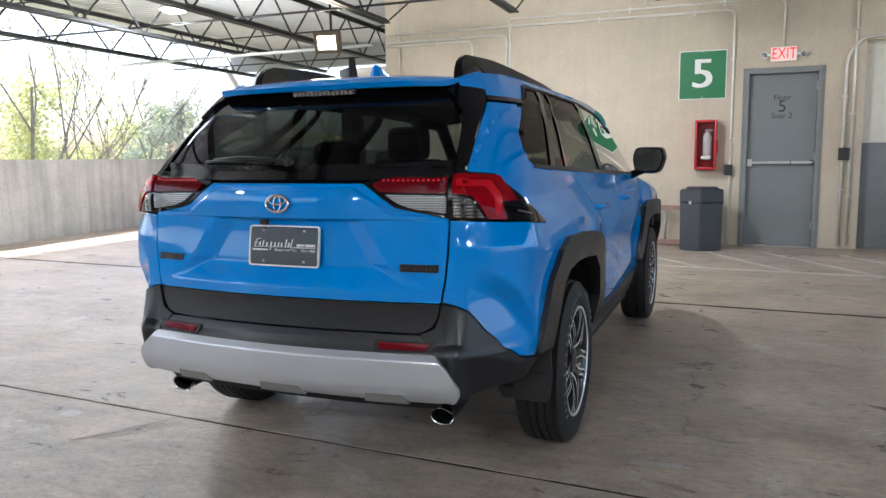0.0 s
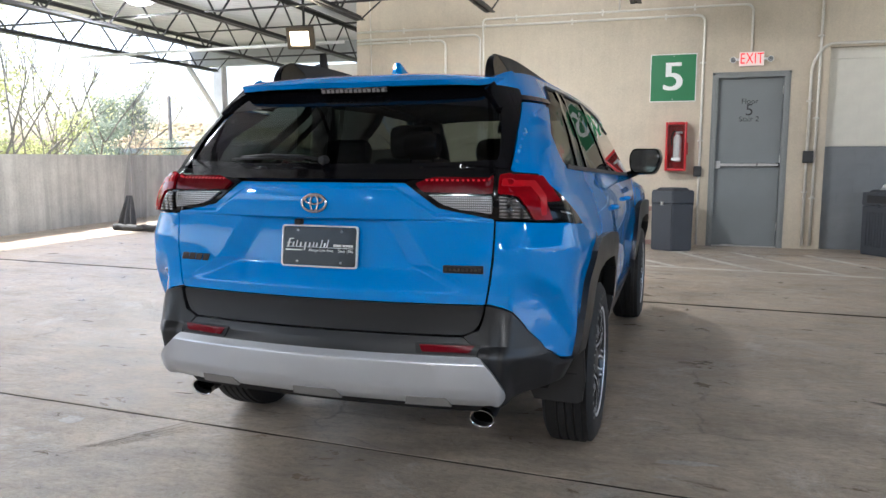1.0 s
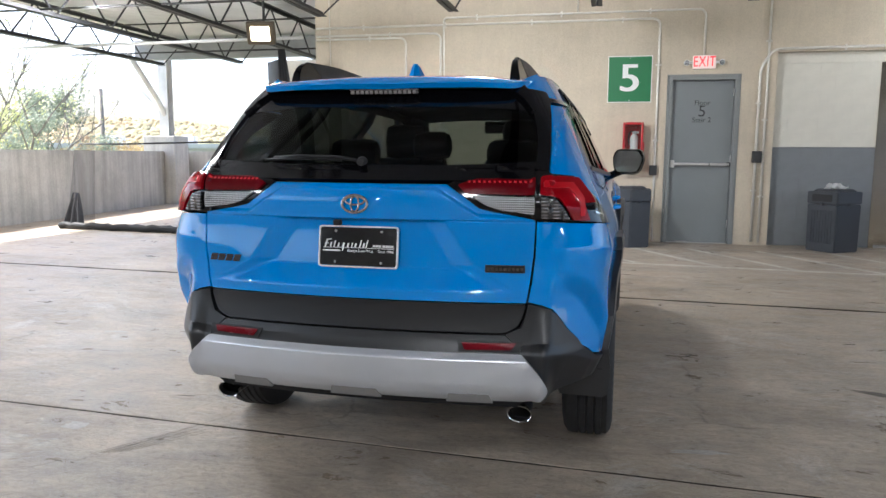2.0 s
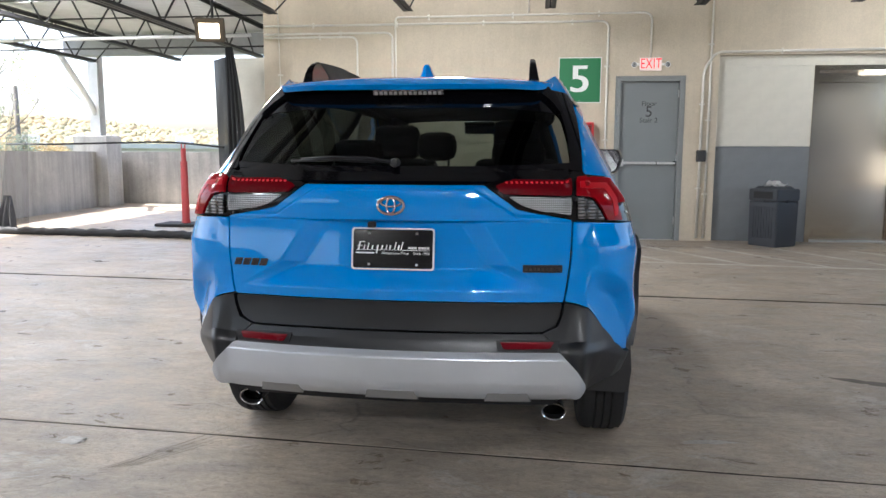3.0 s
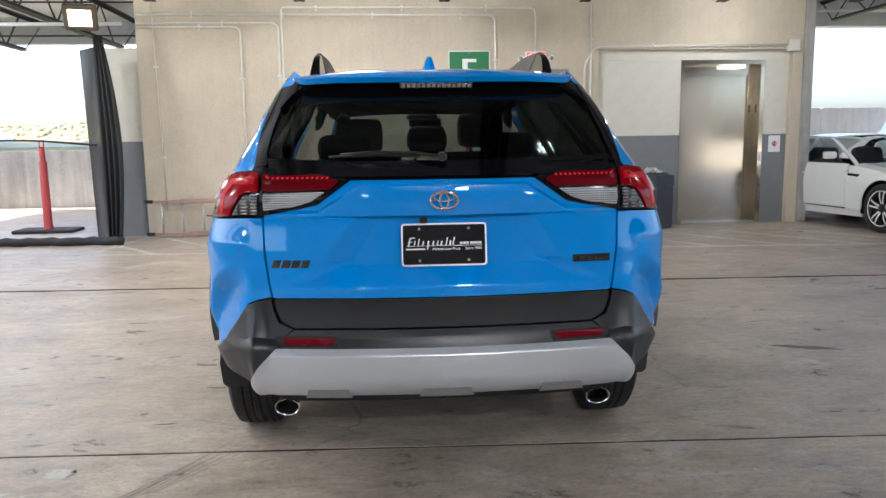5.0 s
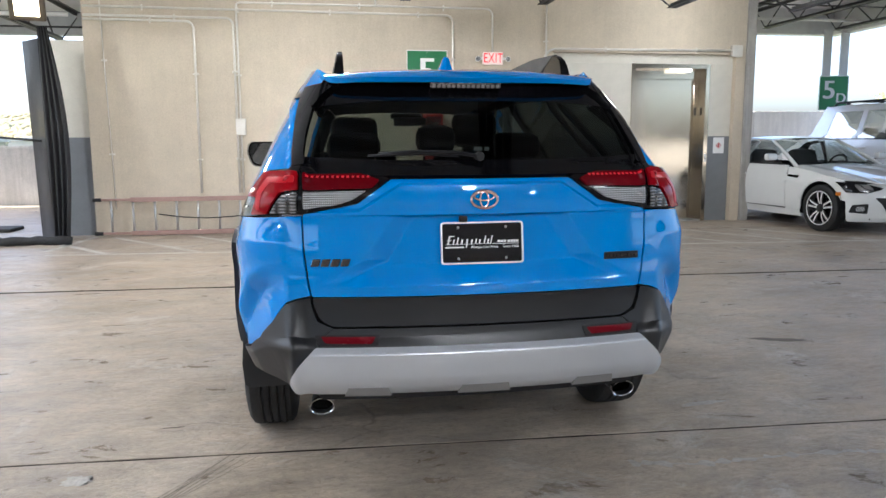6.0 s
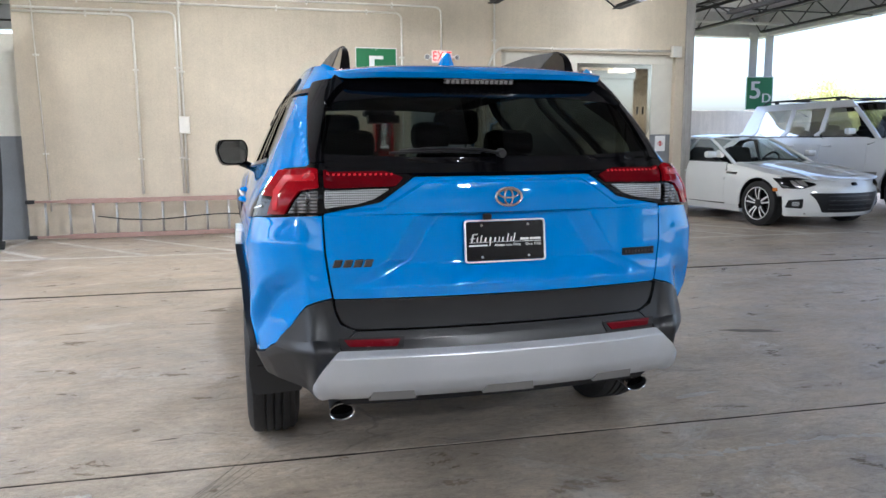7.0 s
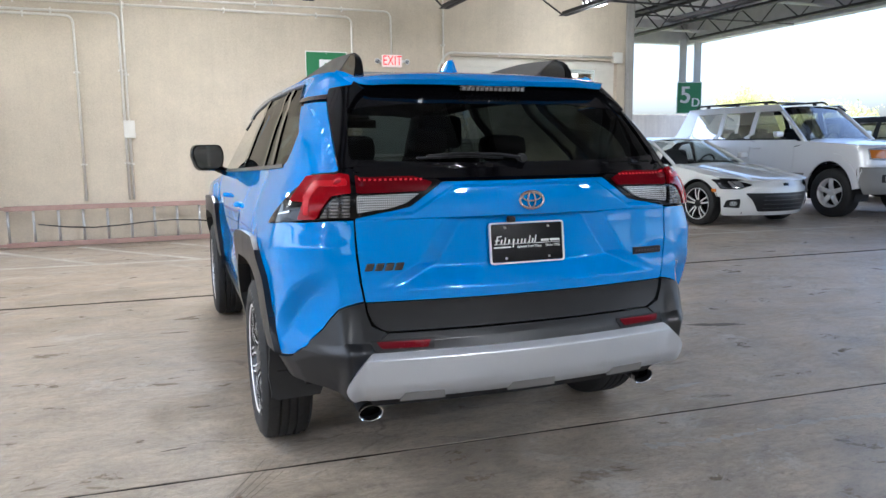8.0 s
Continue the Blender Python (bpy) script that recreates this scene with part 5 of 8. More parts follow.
            bmesh.ops.bevel(bm, geom=[e for e in bm.edges if e.calc_face_angle(0) > 0.5], offset=0.004, segments=2, affect="EDGES")
            return bm
        top = [(yy, 0.097 - 0.052 * ((yy - 0.70) / 1.75) ** 1.7) for yy in np.linspace(0.74, 2.45, 14)]
        low = [(yy, max(h - 0.058, 0.006) if k % 4 else -0.004) for k, (yy, h) in enumerate(top[2:-1])]
        rail = part("roof_rail", rail_piece([(0.835, 0.060)] + top + [(2.62, -0.005), (2.42, -0.008)] + low[::-1]), M_SATINBLACK, car, "black raised roof rail", True)
        part("rail_foot", rail_piece([(0.625, -0.025), (0.640, 0.045), (0.662, 0.072), (0.70, 0.088), (0.76, 0.096), (0.84, 0.0965), (0.85, 0.062), (0.96, -0.012)], 0.022, 0.011), M_GLOSSBLACK, rail, "gloss black tapered rail foot", True)
    bm = boxes(((-0.60, 0.62, 0.29), (0.60, 4.4, 0.36)), ((-0.86, 1.40, 0.27), (0.86, 3.18, 0.36)), bevel=0.02)
    part("underbody", bm, M_SATINBLACK, car)
    # shark fin
    bm = bmesh.new()
    rows = [[bm.verts.new((x * w_, y0 + (y1 - y0) * q, z)) for x, q in ((-1, 0.5), (-0.8, 0.12), (0, 0), (0.8, 0.12), (1, 0.5), (0.7, 0.9), (0, 1), (-0.7, 0.9))] for z, y0, y1, w_ in ((1.655, 0.83, 1.03, 0.042), (1.678, 0.835, 1.01, 0.038), (1.698, 0.842, 0.97, 0.027), (1.724, 0.85, 0.92, 0.018), (1.736, 0.857, 0.89, 0.010))]
    for p, q in zip(rows, rows[1:]):
        for k in range(8):
            bm.faces.new((p[k], p[(k + 1) % 8], q[(k + 1) % 8], q[k]))
    bm.faces.new(rows[-1])
    bmesh.ops.recalc_face_normals(bm, faces=bm.faces)
    part("antenna_fin", bm, M_BLUE, car, "blue shark-fin aerial", True)
    # emblem, badges, plate
    def ring(a, b, r, n=36):
        return [(a * math.cos(q), 0, b * math.sin(q)) for q in np.linspace(0, 2 * math.pi, n + 1)]
    bm = bmesh.new()
    tube(bm, ring(0.0485, 0.0315, 0), 0.0055, 8, False)
    em = part("emblem", moved(bm, pose(0, 0.028, 1.137, -6)), M_EMBLEM, gate, "oval chrome emblem")
    bm = bmesh.new()
    tube(bm, ring(0.0155, 0.0285, 0), 0.0042, 8, False)
    tube(bm, [(a, b, c + 0.0115) for a, b, c in ring(0.037, 0.015, 0)], 0.0042, 8, False)
    part("emblem_inner", moved(bm, pose(0, 0.029, 1.137, -6)), M_EMBLEM, em)
    for k in range(4):
        bm = boxes(((-0.0150, 0, -0.0140), (0.0150, 0.006, 0.0140)), bevel=0.003)
        for v in bm.verts:
            v.co.x += 0.35 * v.co.z
        ob = part("badge_bar", moved(bm, pose(-0.612 + k * 0.0355, 0.0, 0, 0, 0, 0)), M_DARKCHROME, gate, "dark chrome badge block")
        u = SUV_SHELL.ux(0.612 - k * 0.0355, 0.912)
        pz = SUV_SHELL.at(-u, 0.912, 0.006)
        ob.location = (0, pz[1], 0.912)
    u = SUV_SHELL.ux(0.552, 0.910)
    pz = SUV_SHELL.at(u, 0.910, 0.004)
    badge = part("trim_badge", moved(boxes(((-0.072, -0.003, -0.014), (0.072, 0.006, 0.014)), bevel=0.003), pose(0.552, pz[1], 0.910, 0, 0, 7)), M_SATINBLACK, gate, "dark name badge")
    for k in range(9):
        part("badge_bar", moved(boxes(((-0.0055, -0.006, -0.006), (0.0055, -0.0035, 0.006))), pose(0.552 - 0.06 + k * 0.015, pz[1] + (k - 4) * 0.0018, 0.910, 0, 0, 7)), M_DARKCHROME, badge)
    cam_b = part("reversing_camera", moved(boxes(((-0.015, -0.012, -0.012), (0.015, 0.012, 0.010)), bevel=0.005), pose(-0.075, 0.050, 1.066)), M_SATINBLACK, gate)
    # plate, leaning back a little
    pm = pose(0, 0.066, 0.9735, -7.5)
    plate = part("number_plate", moved(boxes(((-0.150, -0.003, -0.071), (0.150, 0.004, 0.071)), bevel=0.002), pm), M_PLATE, gate, "black dealer plate with white lettering")
    bm = bmesh.new()
    outer = rounded([(-0.156, -0.078), (0.156, -0.078), (0.156, 0.078), (-0.156, 0.078)], 0.014)
    inner = rounded([(-0.1505, -0.0725), (0.1505, -0.0725), (0.1505, 0.0725), (-0.1505, 0.0725)], 0.011)
    loops = [[bm.verts.new((x, y, z)) for x, z in o] for o, y in ((outer, 0.004), (outer, -0.007), (inner, -0.007), (inner, 0.0))]
    for p, q in zip(loops, loops[1:]):
        for k in range(len(p)):
            bm.faces.new((p[k], p[(k + 1) % len(p)], q[(k + 1) % len(p)], q[k]))
    bmesh.ops.recalc_face_normals(bm, faces=bm.faces)
    part("plate_frame", moved(bm, pm), M_PLATEFRAME, plate, "bright metal plate frame")
    def stroke(x0, z0, x1, z1, w=0.0028):
        q = Vector((x1 - x0, z1 - z0)).normalized() * w / 2
        bm = bmesh.new()
        fr = [bm.verts.new((x, -0.0056, z)) for x, z in ((x0 + q.y, z0 - q.x), (x1 + q.y, z1 - q.x), (x1 - q.y, z1 + q.x), (x0 - q.y, z0 + q.x))]
        bk = [bm.verts.new((v.co.x, -0.0036, v.co.z)) for v in fr]
        bm.faces.new(fr), bm.faces.new(bk[::-1])
        for i in range(4):
            bm.faces.new((fr[i], fr[(i + 1) % 4], bk[(i + 1) % 4], bk[i]))
        bmesh.ops.recalc_face_normals(bm, faces=bm.faces)
        part("letter_bar", moved(bm, pm), M_WHITE, plate)
    # the dealer's script name as slanted bars, its underline and the small words beside it
    for x, z0, z1, w in ((-0.128, -0.006, 0.026, 0.0050), (-0.108, -0.002, 0.014, 0.0042), (-0.094, -0.003, 0.021, 0.0042), (-0.077, -0.002, 0.013, 0.0055), (-0.058, -0.002, 0.014, 0.0060), (-0.056, -0.017, -0.004, 0.0040), (-0.040, -0.002, 0.013, 0.0055), (-0.024, -0.002, 0.014, 0.0042), (-0.010, -0.002, 0.013, 0.0058), (0.008, -0.002, 0.025, 0.0042), (0.022, -0.002, 0.014, 0.0058), (0.033, -0.002, 0.026, 0.0042)):
        stroke(x + 0.25 * (z0 - 0.005), z0, x + 0.25 * (z1 - 0.005), z1, w)
    for x0, z0, x1, z1, w in ((-0.124, 0.025, -0.106, 0.026, 0.0035), (-0.134, 0.010, -0.116, 0.011, 0.003), (-0.138, -0.0045, 0.034, -0.0035, 0.0018), (0.036, -0.0045, 0.140, -0.0045, 0.0022), (-0.140, -0.0155, -0.070, -0.0155, 0.0055)):
        stroke(x0, z0, x1, z1, w)
    for x0, x1 in ((0.058, 0.068), (0.070, 0.079), (0.081, 0.090), (0.096, 0.106), (0.108, 0.116), (0.118, 0.126), (0.128, 0.137)):
        stroke(x0, 0.0045, x1, 0.0045, 0.0085)
    for txt, x in (("Always Low Price", 0.008), ("Since 1966", 0.108)):
        part("slogan", moved(lettering(txt, 0.0150, 0.0006, 0.95), pm @ pose(x, -0.0042, -0.0155)), M_WHITE, plate)
    for x in (-0.09, 0.09):
        for z in (-0.058, 0.058):
            part("plate_bolt", moved(lathe(bmesh.new(), [(-0.008, 0.001), (-0.0075, 0.004), (-0.003, 0.005), (-0.002, 0.001)], 12, "Y"), pm @ pose(x, 0, z)), M_ALU, plate)
    # wiper
    def glass_at(x, z, off):
        return tuple(SUV_SHELL.at(SUV_SHELL.ux(x, z), z, off))
    wp = part("wiper", lathe(bmesh.new(), [(-0.012, 0.001), (-0.010, 0.014), (0.012, 0.019), (0.02, 0.019)], 20, "Y"), M_BLACKRUB, gate, "black rear wiper", True)
    wp.location = Vector(glass_at(0.0, 1.272, 0.016))
    bm = bmesh.new()
    pts = [Vector(glass_at(x, z, o)) - wp.location for x, z, o in ((0.0, 1.272, 0.018), (-0.10, 1.282, 0.024), (-0.25, 1.288, 0.020), (-0.37, 1.286, 0.012))]
    tube(bm, pts, 0.0065, 8)
    part("wiper_arm", bm, M_SATINBLACK, wp)
    bm = bmesh.new()
    tube(bm, [Vector(glass_at(x, z, 0.014)) - wp.location for x, z in ((-0.08, 1.276), (-0.22, 1.283), (-0.41, 1.279))], 0.0045, 6)
    part("wiper_blade", bm, M_SATINBLACK, wp)
    # cabin
    def seat(x, y, w, name, back_top=1.22, head=True):
        st = part(name, boxes(((x - w / 2, y, 0.52), (x + w / 2, y + 0.52, 0.70)), bevel=0.05), M_SEAT, car, "black cloth seat", True)
        bm = bmesh.new()
        box(bm, (x - w / 2, -0.06, 0), (x + w / 2, 0.08, back_top - 0.62), 0.055)
        part("seat_back", moved(bm, pose(0, y, 0.62, 14)), M_SEAT, st, smooth=True)
        return st
    def headrest(x, y, z, st, w=0.27, h=0.17):
        bm = bmesh.new()
        box(bm, (x - w / 2, y - 0.05, z), (x + w / 2, y + 0.06, z + h), 0.05)
        tube(bm, [(x - 0.06, y, z - 0.09), (x - 0.06, y, z + 0.03)], 0.007, 6)
        tube(bm, [(x + 0.06, y, z - 0.09), (x + 0.06, y, z + 0.03)], 0.007, 6)
        part("headrest", bm, M_SEAT, st, smooth=True)
    rs = seat(0, 1.32, 1.26, "rear_seat", 1.23)
    for x in (-0.42, 0.0, 0.42):
        headrest(x, 1.20, 1.255 if x else 1.29, rs, 0.27 if x else 0.205, 0.14 if x else 0.145)
    for x in (-0.38, 0.38):
        fs_ = seat(x, 2.20, 0.53, "front_seat", 1.31)
        headrest(x, 2.06, 1.29 if x < 0 else 1.32, fs_, 0.29, 0.215)
    part("cabin_floor", boxes(((-0.80, 0.42, 0.40), (0.80, 3.6, 0.46)), ((-0.66, 0.40, 0.461), (0.66, 1.18, 0.80))), M_INNER, car)
    part("dashboard", boxes(((-0.74, 3.05, 0.75), (0.74, 3.62, 1.10)), bevel=0.06), M_INNER, car, smooth=True)
    bm = lathe(bmesh.new(), [(-0.015, 0.165), (0, 0.185), (0.015, 0.165), (0, 0.150), (-0.015, 0.165)], 28, "Y")
    part("steering_wheel", moved(bm, pose(-0.38, 2.88, 1.06, -25)), M_INNER, car)
    sheet("headliner", [(-0.56, 0.60), (0.56, 0.60), (0.56, 3.0), (-0.56, 3.0)], lambda x, y: suv_roof(x, y) - 0.028, (M_INNER, M_INNER), car, steps=(0.2, 0.2))
    part("cabin_mirror", moved(boxes(((-0.125, -0.02, -0.03), (0.12, 0.03, 0.035)), bevel=0.015), pose(0.08, 2.98, 1.505)), M_SATINBLACK, car)
    part("screen_sensor_box", boxes(((-0.06, 3.05, 1.53), (0.18, 3.14, 1.575)), bevel=0.02), M_SATINBLACK, car)
    return car


crossover()


# ---- fittings on and by the tower wall ----
def disc_bar(name, pts, r, mat, parent, label=""):
    bm = bmesh.new()
    tube(bm, pts, r, 8)
    return part(name, bm, mat, parent, label)


def stair_door():
    d = thing("door_1", "closed grey steel stair door with push bar and small black lettering", "door", pose(0.035, WALL_Y, 0), kind="structure")
    w, h = 0.985, 2.49
    fr = 0.052
    bm = boxes(((0.002, -0.025, 0), (fr, 0.16, h - 0.002)), ((w - fr, -0.025, 0), (w - 0.002, 0.16, h - 0.002)), ((fr, -0.025, h - fr), (w - fr, 0.16, h - 0.002)), bevel=0.004)
    part("door_frame", bm, M_DOORFRAME, d)
    bm = boxes(((-0.028, -0.012, 0), (0.0, 0.0, h + 0.03)), ((w, -0.012, 0), (w + 0.028, 0.0, h + 0.03)), ((-0.028, -0.012, h), (w + 0.028, 0.0, h + 0.03)))
    part("frame_face", bm, M_DOORFRAME, d)
    leaf = part("door_leaf", boxes(((fr + 0.004, 0.06, 0.012), (w - fr - 0.004, 0.105, h - fr - 0.004)), bevel=0.003), M_DOOR, d, "plain grey painted door leaf")
    bm = boxes(((fr + 0.02, -0.002, 1.178), (w - fr - 0.02, 0.03, 1.218)), bevel=0.008)
    bar = part("push_bar", bm, M_ALU, leaf, "satin aluminium push bar")
    part("bar_bracket", boxes(((fr + 0.006, 0.0, 1.143), (fr + 0.075, 0.058, 1.253)), bevel=0.008), M_ALU, bar)
    part("bar_end", boxes(((w - fr - 0.06, 0.0, 1.168), (w - fr - 0.012, 0.058, 1.228)), bevel=0.006), M_DARKCHROME, bar)
    part("bar_joint", boxes(((0.62, -0.004, 1.176), (0.632, 0.03, 1.220))), M_BLACKTXT, bar)
    for txt, size, z in (("Floor", 0.105, 2.105), ("5", 0.235, 1.978), ("Stair 2", 0.105, 1.852)):
        part("lettering", moved(lettering(txt, size, 0.001), pose(w / 2, 0.0588, z)), M_BLACKTXT, leaf)
    part("threshold", boxes(((fr, 0.02, 0.001), (w - fr, 0.12, 0.011))), M_ALU, d)
    part("door_wedge", boxes(((0.18, -0.02, 0.001), (0.36, 0.03, 0.03)), bevel=0.008), M_ALU, d)
    for z in (0.25, 1.22, 2.2):
        part("hinge", boxes(((w - fr - 0.012, 0.045, z), (w - fr + 0.006, 0.062, z + 0.115)), bevel=0.003), M_ALU, d)
    bm = boxes(((0.04, 0.17, 0.0), (0.95, 0.19, 2.48)))
    part("backing", bm, M_DOORFRAME, d)


def sign_five():
    s = thing("wall_sign", "square green level sign with a white 5 on the wall", "sign", pose(-0.54, WALL_Y - 0.012, 2.462))
    part("plate", boxes(((-0.325, -0.004, -0.345), (0.325, 0.004, 0.345)), bevel=0.003), M_GREEN, s)
    bm = boxes(((-0.325, -0.006, 0.333), (0.325, -0.0045, 0.345)), ((-0.325, -0.006, -0.345), (0.325, -0.0045, -0.333)), ((-0.325, -0.006, -0.333), (-0.313, -0.0045, 0.333)), ((0.313, -0.006, -0.333), (0.325, -0.0045, 0.333)))
    part("border", bm, M_WHITE, s)
    bm = lettering("5", 0.58, 0.0015)
    for v in bm.verts:
        v.co.x *= 1.12
    part("numeral", moved(bm, pose(0.0, -0.006, 0.0)), M_WHITE, s)
    for dx in (-0.012, 0.0, 0.012):
        part("numeral_stroke", moved(lettering("5", 0.58, 0.0012), pose(dx, -0.0058 - abs(dx) * 0.01, 0.0) @ Matrix.Diagonal((1.12, 1, 1, 1))), M_WHITE, s)
    for z in (-0.315, 0.315):
        part("bolt", moved(lathe(bmesh.new(), [(-0.009, 0.001), (-0.008, 0.007), (-0.003, 0.009), (-0.002, 0.001)], 10, "Y"), pose(0, 0, z)), M_ALU, s)


def exit_sign():
    e = thing("exit_sign", "lit white exit sign with red letters and two side lamp heads", "sign", pose(0.515, WALL_Y, 2.69))
    part("casing", boxes(((-0.163, -0.06, -0.097), (0.163, -0.001, 0.097)), bevel=0.01), M_EXITFACE, e)
    part("letters", moved(lettering("EXIT", 0.185, 0.002, 1.05), pose(0, -0.062, 0.0) @ Matrix.Diagonal((0.80, 1, 1.15, 1))), M_EXITRED, e, "red glowing letters")
    for s in (-1, 1):
        arm = part("lamp_arm", boxes(((min(s * 0.163, s * 0.205), -0.035, -0.018), (max(s * 0.163, s * 0.205), -0.005, 0.018)), bevel=0.004), M_WHITE, e)
        bm = lathe(bmesh.new(), [(0.0, 0.022), (-0.02, 0.034), (-0.055, 0.045), (-0.058, 0.045), (-0.056, 0.038)], 20, "Y")
        head = part("lamp_head", moved(bm, pose(s * 0.235, -0.01, 0.0, 8, 0, s * 12)), M_WHITE, e, smooth=True)
        part("lamp_lens", moved(lathe(bmesh.new(), [(-0.058, 0.001), (-0.056, 0.036), (-0.05, 0.037), (-0.048, 0.001)], 20, "Y"), pose(s * 0.235, -0.01, 0.0, 8, 0, s * 12)), M_CLEARLENS, head)


def extinguisher_case():
    c = thing("extinguisher_cabinet", "red wall cabinet with a clear front and extinguisher inside", "cabinet", pose(-0.465, WALL_Y, 1.46))
    w, h, dp = 0.15, 0.355, 0.20
    bm = boxes(((-w, -dp, -h), (-w + 0.035, -0.001, h)), ((w - 0.035, -dp, -h), (w, -0.001, h)), ((-w + 0.035, -dp, h - 0.04), (w - 0.035, -0.001, h)), ((-w + 0.035, -dp, -h), (w - 0.035, -0.001, -h + 0.04)), ((-w + 0.035, -0.02, -h + 0.04), (w - 0.035, -0.001, h - 0.04)), bevel=0.012)
    part("case", bm, M_RED, c, smooth=True)
    part("front_pane", boxes(((-w + 0.03, -dp + 0.012, -h + 0.035), (w - 0.03, -dp + 0.015, h - 0.035))), M_CASE_GLASS, c)
    bm = lathe(bmesh.new(), [(-0.22, 0.001), (-0.215, 0.05), (-0.20, 0.058), (0.12, 0.058), (0.17, 0.035), (0.19, 0.018), (0.20, 0.001)], 20, "Z")
    ex = part("extinguisher", moved(bm, pose(0.02, -0.09, 0.0)), M_PAPER, c, "pale extinguisher with hose", True)
    bm = bmesh.new()
    tube(bm, bent([(0.02, -0.09, 0.20), (-0.03, -0.11, 0.235), (-0.065, -0.12, 0.15), (-0.06, -0.12, 0.02)], 0.05), 0.010, 6)
    part("hose", bm, M_BLACKRUB, ex)
    part("valve", boxes(((-0.01, -0.11, 0.19), (0.09, -0.07, 0.225)), bevel=0.008), M_ALU, ex)
    part("label_plate", boxes(((-0.06, -dp + 0.004, -0.20), (0.07, -dp + 0.010, -0.16)), bevel=0.002), M_PAPER, c)
    part("latch", boxes(((w, -0.12, -0.12), (w + 0.02, -0.06, 0.06)), bevel=0.006), M_RED, c)


def litter_bin(x, y, turn, label, paper=False, n=6, k0=1.0):
    """Plastic litter bin of n sides: tapered body, ribbed panel, shoulder band and top."""
    b = thing("litter_bin", label, "bin", pose(x, y, 0, 0, 0, turn), "litter bins")
    def hexa(r0, r1, z0, z1, bevel=0.012):
        bm = bmesh.new()
        lo, hi = [[bm.verts.new((r * k0 * math.cos(radians(360 / n * (k + 0.5))), r * k0 * math.sin(radians(360 / n * (k + 0.5))), z)) for k in range(n)] for r, z in ((r0, z0), (r1, z1))]
        bm.faces.new(lo[::-1]), bm.faces.new(hi)
        for k in range(n):
            bm.faces.new((lo[k], lo[(k + 1) % n], hi[(k + 1) % n], hi[k]))
        bmesh.ops.bevel(bm, geom=bm.edges[:], offset=bevel, segments=2, affect="EDGES")
        return bm
    body = part("body", hexa(0.355, 0.365, 0.0, 0.66), M_BIN, b)
    part("hood", hexa(0.375, 0.372, 0.668, 0.84), M_BIN, b)
    part("lid", hexa(0.30, 0.25, 0.838, 0.875, 0.008), M_BIN, b)
    apothem = 0.362 * k0 * math.cos(math.pi / n)
    if paper:
        for j in range(8):
            bm = boxes(((-0.008, -0.008, 0.12), (0.008, 0.008, 0.58)), bevel=0.004)
            part("rib", moved(bm, pose(-apothem, (j - 3.5) * 0.045, 0, 0, 0, 90)), M_BIN, body)
        part("flap_door", boxes(((-apothem - 0.012, -0.16, 0.70), (-apothem + 0.004, 0.16, 0.80)), bevel=0.005), M_BLACKRUB, b)
    for k in range(n):
        a = radians(360 / n * k)
        part("clip", moved(boxes(((-0.02, -0.012, 0.64), (0.02, 0.012, 0.69)), bevel=0.004), pose(apothem * math.cos(a), apothem * math.sin(a), 0, 0, 0, 360 / n * k + 90)), M_ALU if k == 4 else M_BIN, body)
    if paper:
        bm = bmesh.new()
        rows = [[bm.verts.new((-0.15 + 0.30 * i / 6, -0.10 + 0.20 * j / 4, 0.882 + 0.03 * math.sin(i * 1.3 + j) + 0.045 * (i > 1) * (j > 1))) for i in range(7)] for j in range(5)]
        for p, q in zip(rows, rows[1:]):
            for i in range(6):
                bm.faces.new((p[i], p[i + 1], q[i + 1], q[i]))
        bmesh.ops.solidify(bm, geom=bm.faces[:], thickness=0.008)
        part("crumpled_liner", bm, M_PAPER, b, "crumpled white paper on top")
    return b


def block_panel(x0, x1, z0, z1, y, mat, name, label, course=0.203, length=0.406):
    """Painted blockwork with raked joints, each block its own part."""
    base = solid(name, boxes(((x0, y + 0.0045, z0), (x1, y + 0.15, z1))), mat, label, "wall", kind="structure")
    cache = {}
    z, row = z0, 0
    while z < z1 - 0.01:
        zt = min(z + course, z1)
        x = x0 - (length / 2 if row % 2 else 0)
        while x < x1 - 0.005:
            a, b = max(x, x0), min(x + length, x1)
            if b - a > 0.02:
                key = (round(b - a, 3), round(zt - z, 3))
                if key not in cache:
                    cache[key] = finish("block", boxes(((0.0003, -0.0, 0.0009), (key[0] - 0.0003, 0.0042, key[1] - 0.0009)), bevel=0.0006), mat)
                ob = part("block", cache[key], None, base)
                ob.location = (a, y, z)
            x += length
        z += course
        row += 1


